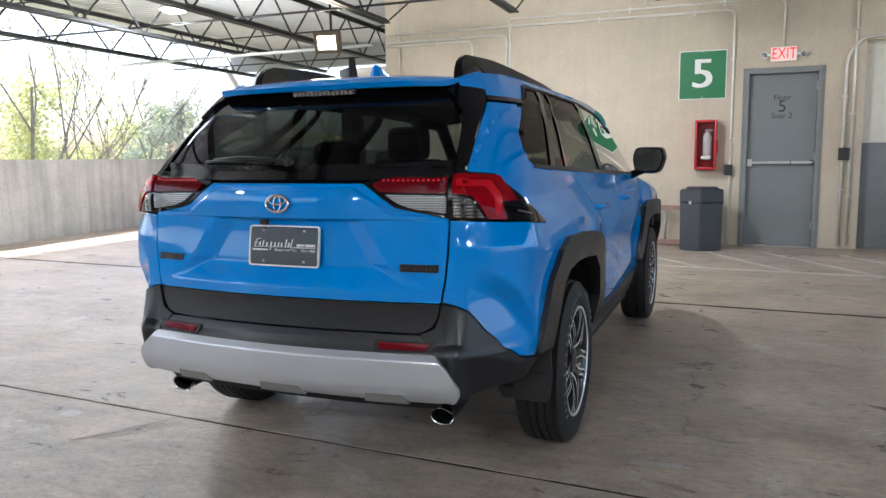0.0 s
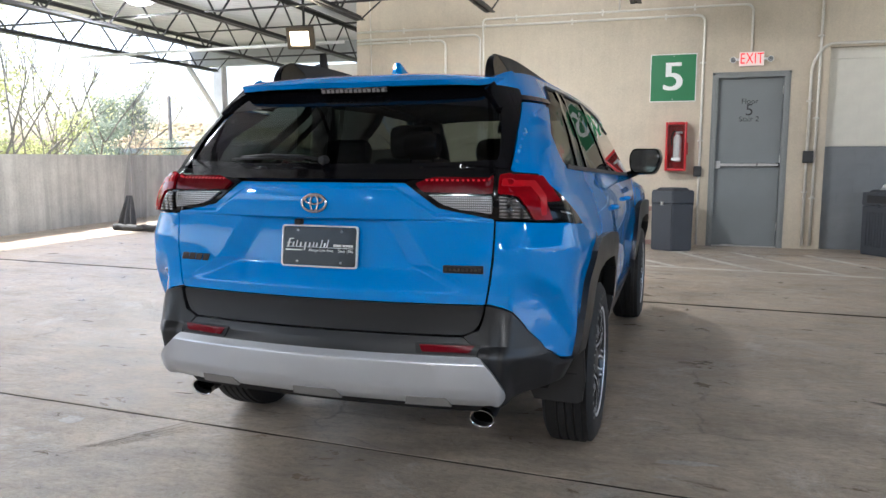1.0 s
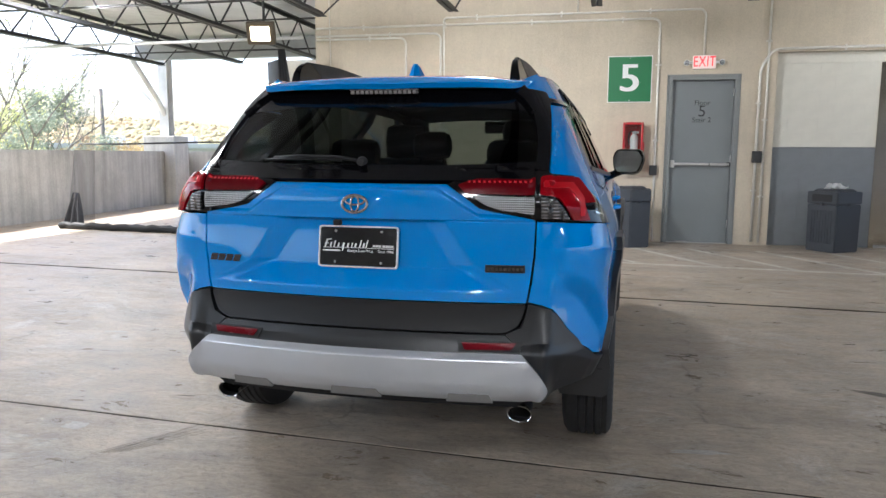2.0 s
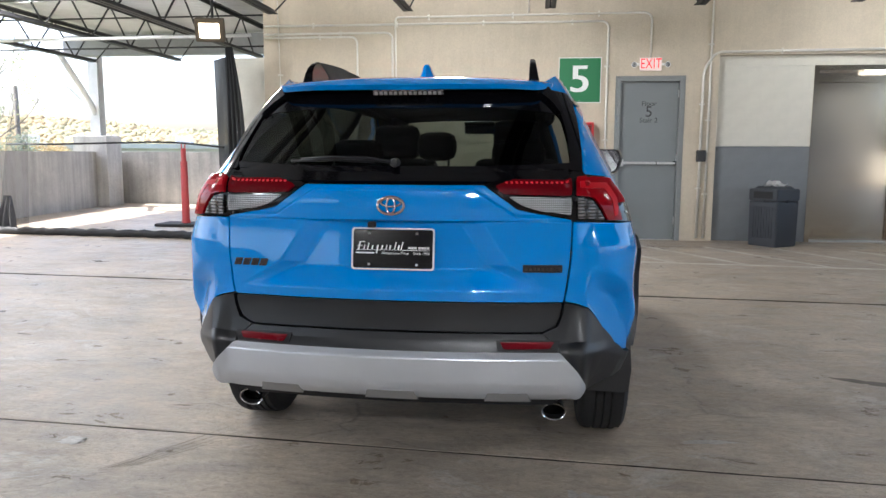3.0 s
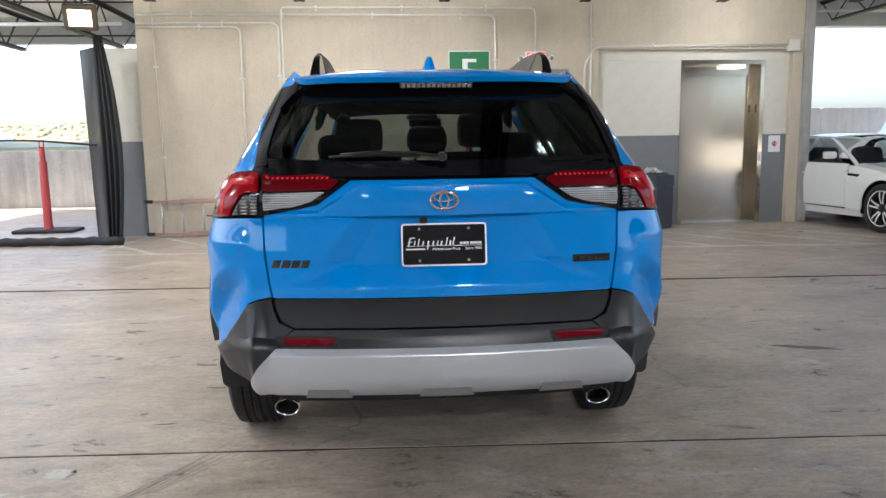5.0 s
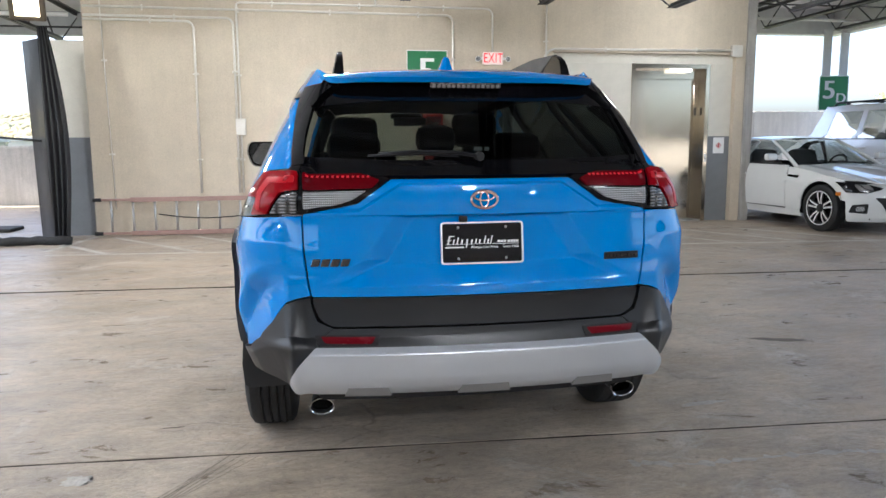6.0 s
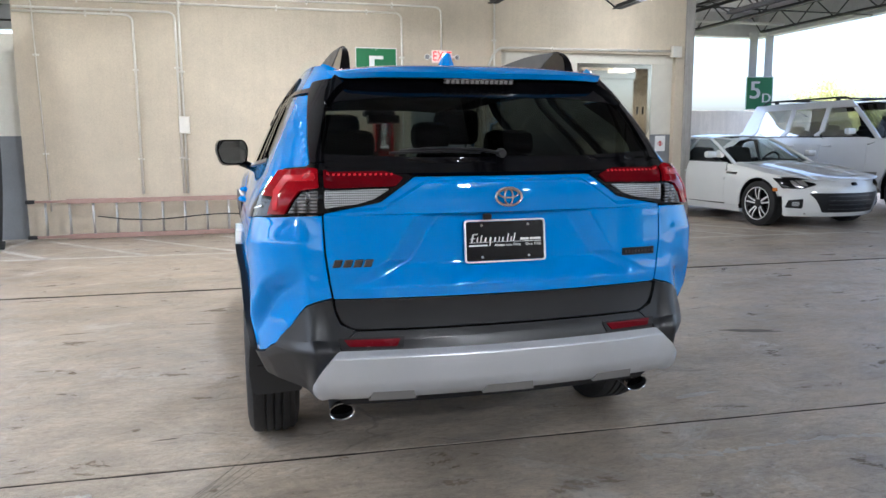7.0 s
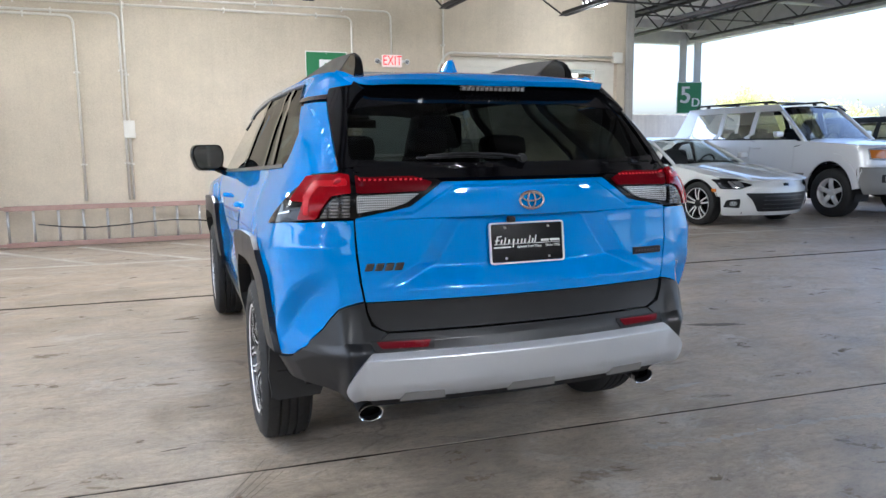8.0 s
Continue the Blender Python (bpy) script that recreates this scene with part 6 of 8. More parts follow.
def lift():
    """Lift recess: blockwork back, stainless surround, two-leaf door, call plate."""
    y = WALL_Y + 0.10
    for x0, x1 in ((1.532, 2.93), (4.345, 4.758)):
        block_panel(x0, x1, 0.0, 1.455, y, M_CMU_GREY, "wall_lift_lower", "blockwork painted dark grey below")
        block_panel(x0, x1, 1.459, 2.66, y, M_CMU_WHITE, "wall_lift_upper", "blockwork painted white above")
    bm = boxes(((1.532, y, 2.662), (4.758, y + 0.15, 2.818)))
    solid("wall_lift_head", bm, M_CMU_WHITE, "white painted head above the lift", "wall", kind="structure")
    d = thing("door_2", "closed stainless steel lift door in a steel surround", "lift door", pose(2.93, y, 0), kind="structure")
    w, h = 1.415, 2.66
    part("jamb", boxes(((0.0, -0.012, 0), (0.07, 0.28, h))), M_STAINLESS, d)
    part("jamb", boxes(((w - 0.07, -0.012, 0), (w, 0.28, h))), M_STAINLESS, d)
    part("head", boxes(((0.0702, -0.012, h - 0.07), (w - 0.0702, 0.28, h))), M_STAINLESS, d)
    part("soffit_lamp", boxes(((0.75, 0.06, h - 0.12), (1.12, 0.14, h - 0.0705)), bevel=0.006), M_SOFFIT, d, "small lit soffit lamp")
    part("transom", boxes(((0.0702, 0.20, 2.43), (w - 0.0702, 0.28, h - 0.0702))), M_STAINLESS, d)
    part("door_leaf", boxes(((0.0702, 0.236, 0.015), (w - 0.165, 0.262, 2.428)), bevel=0.003), M_STAINLESS, d)
    part("door_leaf", boxes(((w - 0.162, 0.225, 0.015), (w - 0.0702, 0.251, 2.428)), bevel=0.003), M_STAINLESS, d)
    part("key_switch", boxes(((w - 0.14, 0.214, 1.82), (w - 0.11, 0.2245, 1.95)), bevel=0.004), M_BLACKTXT, d)
    part("call_plate", boxes(((w - 0.055, -0.02, 1.02), (w - 0.015, -0.0125, 1.16)), bevel=0.003), M_ALU, d)
    part("call_button", boxes(((w - 0.042, -0.026, 1.07), (w - 0.028, -0.0205, 1.085)), bevel=0.002), M_BLACKTXT, d)
    part("sill", boxes(((0.0702, 0.0, 0.001), (w - 0.0702, 0.30, 0.014))), M_ALU, d)
    part("shaft_back", boxes(((0.0702, 0.27, 0.015), (w - 0.0702, 0.2795, 2.428))), M_BLACKTXT, d)
    n = thing("notice", "small white notice with a red emblem on the grey blockwork", "sign", pose(4.56, y - 0.004, 1.30))
    part("sheet", boxes(((-0.10, -0.003, -0.135), (0.10, 0.003, 0.135)), bevel=0.001), M_PAPER, n)
    bm = bmesh.new()
    for k in range(4):
        tube(bm, [(0.045 * math.cos(radians(90 * k)), -0.0045, 0.045 * math.sin(radians(90 * k))), (0.045 * math.cos(radians(90 * k + 90)), -0.0045, 0.045 * math.sin(radians(90 * k + 90)))], 0.006, 6)
    box(bm, (-0.012, -0.006, -0.03), (0.012, -0.0035, 0.03))
    part("emblem", bm, M_RED, n)


def conduits():
    """Galvanised conduit runs on the wall, with straps, boxes and fittings."""
    yy = WALL_Y - 0.022
    runs = [
        ([(-5.58, yy, 3.172), (-4.045, yy, 3.168), (-4.045, yy, 0.62)], 0.017),
        ([(-5.58, yy, 3.228), (-3.475, yy, 3.225), (-3.475, yy, 0.62)], 0.017),
        ([(-5.58, yy, 3.355), (-0.13, yy, 3.34), (-0.13, yy, 1.1), (-0.13, yy, 0.02)], 0.017),
        ([(0.51, yy, 2.79), (0.51, yy, 3.455), (-3.42, yy - 0.03, 3.45), (-3.42, yy - 0.03, 3.30), (-3.42, yy, 3.15), (-3.42, yy, 0.62)], 0.016),
        ([(1.40, yy, 0.05), (1.40, yy, 4.55)], 0.017),
        ([(1.30, yy, 0.05), (1.30, yy, 2.60), (1.46, yy, 2.86), (4.66, yy, 2.88)], 0.020),
        ([(-1.34, yy, 3.47), (-1.34, yy, 4.55)], 0.013),
        ([(-5.29, yy, 0.40), (-5.36, yy, 4.5)], 0.009),
    ]
    for pts, r in runs:
        c = thing("conduit", "galvanised steel conduit run strapped to the wall", "conduit", None, "wall conduits")
        line = bent(pts, 0.12)
        disc_bar("pipe", line, r, M_CONDUIT, c)
        for a, b in zip(pts, pts[1:]):
            a, b = Vector(a), Vector(b)
            n = int((b - a).length / 1.1)
            for i in range(n):
                p = a.lerp(b, (i + 0.6) / max(n, 1))
                d = (b - a).normalized()
                bm = bmesh.new()
                tube(bm, [p - d * 0.016, p + d * 0.016], r + 0.006, 8)
                box(bm, (p.x - 0.012 - 0.03 * abs(d.z), p.y + r - 0.004, p.z - 0.012 - 0.03 * abs(d.x)), (p.x + 0.012 + 0.03 * abs(d.z), WALL_Y - 0.0005, p.z + 0.012 + 0.03 * abs(d.x)))
                part("strap", bm, M_CONDUIT, c)
    for x, z, w, h, m, lab in ((-3.42, 1.62, 0.075, 0.125, M_CONDUIT, "grey switch box on conduits"), (4.735, 2.872, 0.095, 0.095, M_CONDUIT, "square grey junction box"), (1.315, 1.31, 0.065, 0.085, M_BLACKTXT, "black outlet box on a conduit"), (-0.15, 1.10, 0.055, 0.075, M_BLACKTXT, "black outlet box on a conduit")):
        b = thing("junction_box", lab, "electrical box", pose(x, WALL_Y, z))
        part("body", boxes(((-w, -0.075, -h), (w, -0.001, h)), bevel=0.008), m, b)
        part("cover", boxes(((-w * 0.85, -0.081, -h * 0.85), (w * 0.85, -0.0755, h * 0.85)), bevel=0.003), m, b)


def ladder():
    """Long fibreglass extension ladder lying on its edge along the wall."""
    l = thing("ladder", "long pinkish fibreglass ladder lying on edge against the wall", "ladder", pose(-5.55, WALL_Y - 0.20, 0))
    L = 5.1
    for z, x0 in ((0.048, 0.5), (0.55, 0.5)):
        bm = boxes(((x0, -0.012, z - 0.032), (L, 0.012, z + 0.032)), ((x0, 0.0125, z + 0.02), (L, 0.05, z + 0.032)), ((x0, 0.0125, z - 0.032), (L, 0.05, z - 0.02)), bevel=0.003)
        part("side_rail", bm, M_LADDER, l)
        part("fly_rail", boxes(((0.0, 0.0135, z - 0.018), (L - 0.3, 0.048, z + 0.018)), bevel=0.003), M_LADDER, l)
    for z in (0.048, 0.55):
        part("rail_end", boxes(((-0.03, 0.010, z - 0.026), (0.09, 0.052, z + 0.026)), bevel=0.006), M_BLACKRUB, l)
    for k in range(16):
        x = 0.22 + k * 0.31
        bm = bmesh.new()
        tube(bm, [(x, 0.03, 0.066), (x, 0.03, 0.532)], 0.018, 8)
        part("rung", bm, M_ALU, l)
    bm = bmesh.new()
    pts = [(0.9 + 0.35 * i, -0.03, 0.33 - 0.05 * math.sin(i * 0.9) - 0.012 * i) for i in range(9)]
    tube(bm, pts, 0.009, 6)
    part("pull_rope", bm, M_BLACKRUB, l)


def flood_lamp():
    f = thing("flood_lamp", "square bronze flood lamp on a bracket, lit warm", "lamp", look((-5.74, 9.58, 3.02), (-4.2, 3.0, 0.6)) @ pose(0, 0, 0))
    part("housing", boxes(((-0.20, -0.16, 0.0), (0.20, 0.16, 0.12)), bevel=0.02), M_LAMPBODY, f)
    part("lens", boxes(((-0.135, -0.10, -0.012), (0.135, 0.10, -0.001)), bevel=0.004), M_LAMPGLOW, f, "glowing warm lens")
    for k in range(7):
        part("fin", boxes(((-0.165 + k * 0.055 - 0.004, -0.14, 0.121), (-0.165 + k * 0.055 + 0.004, 0.14, 0.16))), M_LAMPBODY, f)
    bm = bmesh.new()
    tube(bm, bent([(0, 0.05, 0.15), (0, 0.12, 0.30), (0, 1.05, 0.55)], 0.08), 0.02, 8)
    part("bracket", bm, M_STEEL, f)
    data = bpy.data.lights.new("flood_light", "SPOT")
    data.energy, data.color, data.spot_size, data.shadow_soft_size = 26.0, (1.0, 0.82, 0.58), radians(120), 0.22
    o = new("flood_light", data)
    o.matrix_world = look((-5.70, 9.40, 2.98), (-4.2, 3.0, 0.6))


def netting():
    """Black debris net: bundled curtain by the wall, rolled along the floor, raised again at the parapet."""
    n = thing("debris_net", "black debris netting, bunched up and trailing along the floor", "netting")
    def sheet_of(name, top, bottom, cols, rows, amp, freq, bulge, mat):
        bm = bmesh.new()
        g = []
        for j in range(rows + 1):
            t = j / rows
            row = []
            for i in range(cols + 1):
                s = i / cols
                a = Vector(top[0]).lerp(Vector(top[1]), s)
                b = Vector(bottom[0]).lerp(Vector(bottom[1]), s)
                p = a.lerp(b, t)
                w = amp * (0.35 + 0.65 * t) * math.sin(freq * s * 2 * math.pi + 1.7 * t + 0.6 * math.sin(5 * t))
                p += Vector((bulge * math.sin(math.pi * t) * (s - 0.1), w, 0))
                row.append(bm.verts.new(p))
            g.append(row)
        for p, q in zip(g, g[1:]):
            for i in range(cols):
                f = bm.faces.new((p[i], p[i + 1], q[i + 1], q[i]))
                f.smooth = True
        return part(name, bm, mat, n)
    sheet_of("hung_curtain", ((-6.32, 10.98, 2.80), (-5.98, 10.92, 2.86)), ((-6.22, 10.85, 0.05), (-5.78, 10.7, 0.03)), 30, 20, 0.03, 1.5, 0.02, M_NET)
    sheet_of("bunched_fold", ((-6.07, 10.85, 2.98), (-5.92, 10.78, 2.98)), ((-6.02, 10.72, 0.03), (-5.76, 10.55, 0.06)), 50, 24, 0.05, 4.0, 0.14, M_NETFOLD)
    sheet_of("raised_curtain", ((-9.70, 10.9, 3.22), (-9.42, 10.9, 3.22)), ((-10.02, 10.6, 0.02), (-9.42, 10.6, 0.02)), 30, 20, 0.03, 1.5, -0.03, M_VEIL)
    sheet_of("bunched_fold", ((-9.95, 10.72, 0.62), (-9.80, 10.7, 0.62)), ((-10.15, 10.6, 0.02), (-9.60, 10.5, 0.02)), 30, 16, 0.06, 3.0, 0.0, M_NET)
    bm = bmesh.new()
    pts = [(-10.1 + 4.45 * i / 40, 10.55 - 0.25 * i / 40 + 0.03 * math.sin(i * 1.1), 0.055 + 0.012 * math.sin(i * 2.3)) for i in range(41)]
    tube(bm, pts, 0.062, 10)
    part("floor_roll", bm, M_BLACKRUB, n)
    disc_bar("cable", bent([(-12.0, 13.5, 1.50), (-9.5, 11.4, 1.47), (-7.4, 11.5, 1.52), (-6.1, 10.75, 1.42)], 0.5), 0.016, M_BLACKRUB, n)


def delineator():
    p = thing("post", "faded red plastic delineator post on a black rubber base", "post", pose(-7.56, 12.3, 0))
    part("tube", lathe(bmesh.new(), [(0.03, 0.001), (0.03, 0.085), (0.12, 0.07), (1.16, 0.062), (1.20, 0.045), (1.40, 0.045), (1.42, 0.001)], 20, "Z"), M_REDPOST, p, smooth=True)
    bm = bmesh.new()
    for s in (-1, 1):
        tube(bm, [(s * 0.03, 0, 1.38), (s * 0.035, 0, 1.50)], 0.012, 6)
    part("top_hook", bm, M_REDPOST, p)
    part("base", boxes(((-0.48, -0.28, 0.0), (0.48, 0.28, 0.055)), bevel=0.02), M_BLACKRUB, p, "black rubber base")


def stripes():
    """Worn white hatched no-parking zone along the wall."""
    def stripe(a, b, w=0.10):
        a, b = Vector((*a, 0)), Vector((*b, 0))
        d = (b - a).normalized()
        nn = Vector((-d.y, d.x, 0)) * w / 2
        bm = bmesh.new()
        k = max(2, int((b - a).length / 0.25))
        up, dn = [], []
        for i in range(k + 1):
            p = a.lerp(b, i / k)
            j = 0.006 * math.sin(i * 12.9 + a.x * 7)
            up.append(bm.verts.new(p + nn * (1 + 8 * j) + Vector((0, 0, 0.0025))))
            dn.append(bm.verts.new(p - nn * (1 - 8 * j) + Vector((0, 0, 0.0025))))
        for i in range(k):
            bm.faces.new((dn[i], dn[i + 1], up[i + 1], up[i]))
        return solid("line", bm, M_LINE, "worn white painted line on the deck", "floor marking", kind="structure")
    f = lambda x: 9.03 - 0.075 * (x + 2.7)
    stripe((-5.65, f(-5.65)), (9.5, f(9.5)))
    for x in (-6.05, -4.9, -3.75, -2.6, -1.4, -0.35, 0.55, 1.42, 2.35, 3.30, 4.30, 5.3):
        a = (x, f(x))
        top = (x - 1.55, f(x) + 1.9) if x < 0 else (x - 1.1, f(x) + 1.85)
        if x < -5.5:
            top, a = (-5.55, 11.2), (-5.75, 9.6)
        stripe(a, top, 0.09)
    stripe((5.25, 11.5), (6.2, 8.4))


LIME_LINE = [(0.95, 2.12), (0.55, 2.17), (0.24, 2.22), (-0.05, 2.28), (-0.40, 2.29), (-0.75, 2.275), (-1.05, 2.34)]
LIME_SPOTS = [(-4.32, 4.28, 0.10, 0.035, 0.1), (-5.27, 5.24, 0.06, 0.03, 0.3), (-3.29, 2.58, 0.07, 0.06, 0.0), (-0.35, 2.95, 0.16, 0.03, 0.15)]


def floor_wear():
    """Chips, gouges and trowel drags in the slab, and one dried oil stain."""
    rng = random.Random(41)
    def blot(cx, cy, lx, ly, turn, mat, label, n=22, z=0.0014):
        bm = bmesh.new()
        ring = []
        for k in range(n):
            a = 2 * math.pi * k / n
            r = rng.uniform(0.55, 1.0)
            q = Vector((lx * r * math.cos(a), ly * r * math.sin(a), 0))
            ring.append(bm.verts.new((cx + q.x * math.cos(turn) - q.y * math.sin(turn), cy + q.x * math.sin(turn) + q.y * math.cos(turn), z)))
        bm.faces.new(ring)
        bmesh.ops.triangulate(bm, faces=bm.faces[:])
        solid("floor_scar", bm, mat, label, "floor mark", kind="structure")
    for cx, cy, lx, ly, turn in ((-2.97, 5.34, 0.13, 0.014, -0.1), (-3.83, 5.29, 0.12, 0.010, 0.0), (-3.01, 3.10, 0.07, 0.010, 0.1), (-3.30, 4.30, 0.05, 0.009, 0.3), (-4.4, 6.6, 0.16, 0.016, 0.05), (1.6, 6.9, 0.14, 0.014, -0.15), (0.9, 5.2, 0.06, 0.012, 0.2), (-4.9, 4.4, 0.09, 0.012, -0.2), (2.4, 4.9, 0.08, 0.014, 0.1), (-0.6, 1.5, 0.035, 0.008, 0.4), (0.35, 1.95, 0.03, 0.009, -0.4), (-3.4, 1.7, 0.04, 0.008, 0.2)):
        blot(cx, cy, lx, ly, turn, M_GOUGE, "dark chipped gouge in the concrete deck")
    blot(0.79, 4.0, 0.24, 0.05, -0.32, M_OIL, "dry oil stain on the concrete deck", 40)
    def streak(pts, w0, label):
        """A chalky dribble of lime with ragged edges along a line."""
        bm = bmesh.new()
        up, dn = [], []
        for (x0, y0), (x1, y1) in zip(pts, pts[1:]):
            for i in range(14):
                s = i / 14
                w = w0 * rng.choice((0.12, 0.35, 0.7, 1.0, 1.3))
                x, y = x0 + (x1 - x0) * s, y0 + (y1 - y0) * s + rng.uniform(-0.006, 0.006)
                up.append(bm.verts.new((x, y + w, 0.0013)))
                dn.append(bm.verts.new((x, y - w * rng.uniform(0.4, 1.1), 0.0013)))
        for i in range(len(up) - 1):
            bm.faces.new((dn[i], dn[i + 1], up[i + 1], up[i]))
        solid("floor_streak", bm, M_LIME, label, "floor mark", kind="structure")
    streak(LIME_LINE, 0.026, "chalky white lime dribble on the concrete deck")
    for cx, cy, lx, ly, turn in LIME_SPOTS:
        blot(cx, cy, lx, ly, turn, M_LIME, "small chalky lime spot on the concrete deck")
    for k in range(7):
        x, y = -2.98 + 0.022 * k, 2.30 + 0.010 * k
        bm = bmesh.new()
        a, b = Vector((x, y, 0.0012)), Vector((x + 0.26 + rng.uniform(-0.05, 0.08), y + 0.44 + rng.uniform(-0.08, 0.1), 0.0012))
        w = Vector((0.0018, -0.0010, 0))
        bm.faces.new([bm.verts.new(v) for v in (a - w, b - w * 0.3, b + w * 0.3, a + w)])
        solid("floor_scar", bm, M_DRAG, "thin trowel drag line in the concrete deck", "floor mark", kind="structure")


stair_door()
sign_five()
exit_sign()
extinguisher_case()
litter_bin(-0.48, 10.72, 0, "dark charcoal hexagonal litter bin beside the stair door", k0=0.88)
litter_bin(2.30, 10.86, 36, "dark charcoal square ribbed litter bin with crumpled paper on top", True, 4, 0.93)
lift()
conduits()
ladder()
flood_lamp()
netting()
delineator()
stripes()
floor_wear()


# ---- the two parked cars ----
def parked_car(name, label, at, p):
    """A parked car seen from its front corner; the nose is at y = 0, facing -y. p: its proportions."""
    car = thing(name, label, "car", at, "parked cars")
    sh = Shell(p["end"], p["crown"], p["knee"], p["corner"], p["width"], pinch=(1.2, 0.05), nose=(p["length"] - 1.2, p["length"], 0.09))
    c = Car(car, sh, M_INNER)
    X, M = c.xz, p["paint"]
    def Y(o):
        """Side outline with its long edges divided, so that they stay straight."""
        fine = []
        for (a, b), (a2, b2) in zip(o, o[1:] + o[:1]):
            k = max(1, int(math.hypot(a2 - a, b2 - b) / 0.10))
            fine += [(a + (a2 - a) * i / k, b + (b2 - b) * i / k) for i in range(k)]
        return c.yz(fine)
    L, ax, ax2, wr = p["length"], p["front_axle"], p["rear_axle"], p["wheel_r"]
    r_in = wr + 0.045
    sill, belt, hood_z = p["sill"], p["belt"], p["hood_z"]
    low = p.get("lower", M)
    # nose
    wrap = sh.uy(ax - r_in - 0.03, p["bumper_top"]) if p.get("wrap") else 0.95
    if p.get("wrap"):
        c.panel("lamp_surround", [(sh.ux(0.47, 0.755), 0.755), (sh.uy(0.40, 0.755), 0.755), (sh.uy(0.41, 0.86), 0.86), (sh.uy(0.43, 1.04), 1.04), (sh.ux(0.47, 1.04), 1.04)], M, True, "", 0.001, 0.02, (0.05, 0.05))
        for wy in (ax, ax2):
            c.panel("wheel_flare", c.yz(arc(wy, wr, r_in - 0.005, 170, 8, 18) + arc(wy, wr, r_in + 0.10, 8, 170, 18)), M, True, "", 0.026, 0.03, (0.04, 0.04))
    nose = c.panel("front_bumper", rounded([(-0.95, p["chin"]), (0.95, p["chin"]), (wrap, p["bumper_top"] - 0.12 * (wrap > 0.95)), (wrap, p["bumper_top"]), (0.62, p["nose_top"]), (-0.62, p["nose_top"]), (-wrap, p["bumper_top"]), (-wrap, p["bumper_top"] - 0.12 * (wrap > 0.95))] if wrap > 0.95 else [(-0.95, p["chin"]), (0.95, p["chin"]), (0.95, p["bumper_top"]), (0.62, p["nose_top"]), (-0.62, p["nose_top"]), (-0.95, p["bumper_top"])], 0.03, 3), low, False, p.get("bumper_label", ""), steps=(0.05, 0.04))[0]
    c.panel("grille", rounded(X(p["grille"]), 0.02, 3), M_SATINBLACK, False, "black mesh grille", 0.006, 0.02, (0.05, 0.05), parents=[nose])
    for k in range(p.get("bars", 4)):
        z0, z1 = p["grille"][0][1], p["grille"][2][1]
        z = z0 + (z1 - z0) * (k + 0.7) / (p.get("bars", 4) + 0.4)
        w = abs(p["grille"][0][0]) * 0.86
        c.panel("grille_bar", X([(-w, z - 0.006), (w, z - 0.006), (w, z + 0.006), (-w, z + 0.006)]), p.get("bar_mat", M_CLAD), False, "", 0.010, 0.006, (0.08, 0.05), parents=[nose])
    for fog in (p["fog"],):
        c.panel("fog_recess", rounded(X(fog), 0.015, 2), M_SATINBLACK, True, "", 0.005, 0.02, (0.05, 0.05), parents=[nose, nose])
        fx, fz = sum(q[0] for q in fog) / 4, sum(q[1] for q in fog) / 4
        c.panel("fog_lamp", rounded(X([(fx - 0.035, fz - 0.03), (fx + 0.035, fz - 0.03), (fx + 0.035, fz + 0.03), (fx - 0.035, fz + 0.03)]), 0.028, 3), M_CLEARLENS, True, "", 0.012, 0.01, (0.1, 0.1), parents=[nose, nose])
    hl = c.panel("headlight", rounded([(sh.ux(a, b) if k == "x" else sh.uy(a, b), b) for k, a, b in p["lamp"]], 0.015, 2), p["lamp_mat"], True, "clear headlight", 0.008, 0.04, (0.04, 0.04))
    if p.get("lamp_inner"):
        c.panel("lamp_reflector", rounded(X(p["lamp_inner"]), 0.02, 3), M_CHROME, True, "", 0.012, 0.008, (0.05, 0.05), parents=hl)
    if p.get("badge"):
        b = p["badge"]
        c.panel("badge", rounded(X([(-0.05, b - 0.02), (0.05, b - 0.02), (0.05, b + 0.02), (-0.05, b + 0.02)]), 0.018, 3), M_GLOSSBLACK, False, "dark oval badge", 0.006, 0.006, (0.1, 0.1), parents=[nose])
        c.panel("fender_vent", rounded(Y(p["vent"]), 0.006, 2), M_GLOSSBLACK, True, "black slotted fender vent", 0.005, 0.01, (0.1, 0.1))
    c.panel("indicator", rounded(Y(p["amber"]), 0.008, 2), M_AMBER, True, "amber indicator lens", 0.010, 0.012, (0.05, 0.05))
    # sides
    def arch(cy, a0, a1, n=16):
        return arc(cy, wr, r_in, a0, a1, n)
    fl = p["fender_line"]
    c.panel("fender", Y([(ax - r_in - 0.12, p["bumper_top"] - 0.01), (ax - r_in - 0.05, wr + 0.12)] + arch(ax, 160, 0) + [(ax + r_in + 0.02, sill), (p["door0"], sill), (p["door0"], belt - 0.02)] + fl), M, True, steps=(0.05, 0.05))
    doors = p["doors"]
    for i, (a, b) in enumerate(doors):
        edge = [(a + 0.006, sill + 0.02), (b - 0.006, sill + 0.02), (b - 0.006, belt + 0.012), (a + 0.006, belt)]
        if b > ax2 - r_in:
            edge = [(a + 0.006, sill + 0.02), (ax2 - r_in - 0.02, sill + 0.02)] + arch(ax2, 178, math.degrees(math.acos((b - 0.006 - ax2) / r_in)), 8) + [(b - 0.006, belt - 0.15), (b - 0.006, belt + 0.012), (a + 0.006, belt)]
        ds = c.panel("door", Y(edge), M, True, steps=(0.07, 0.05))
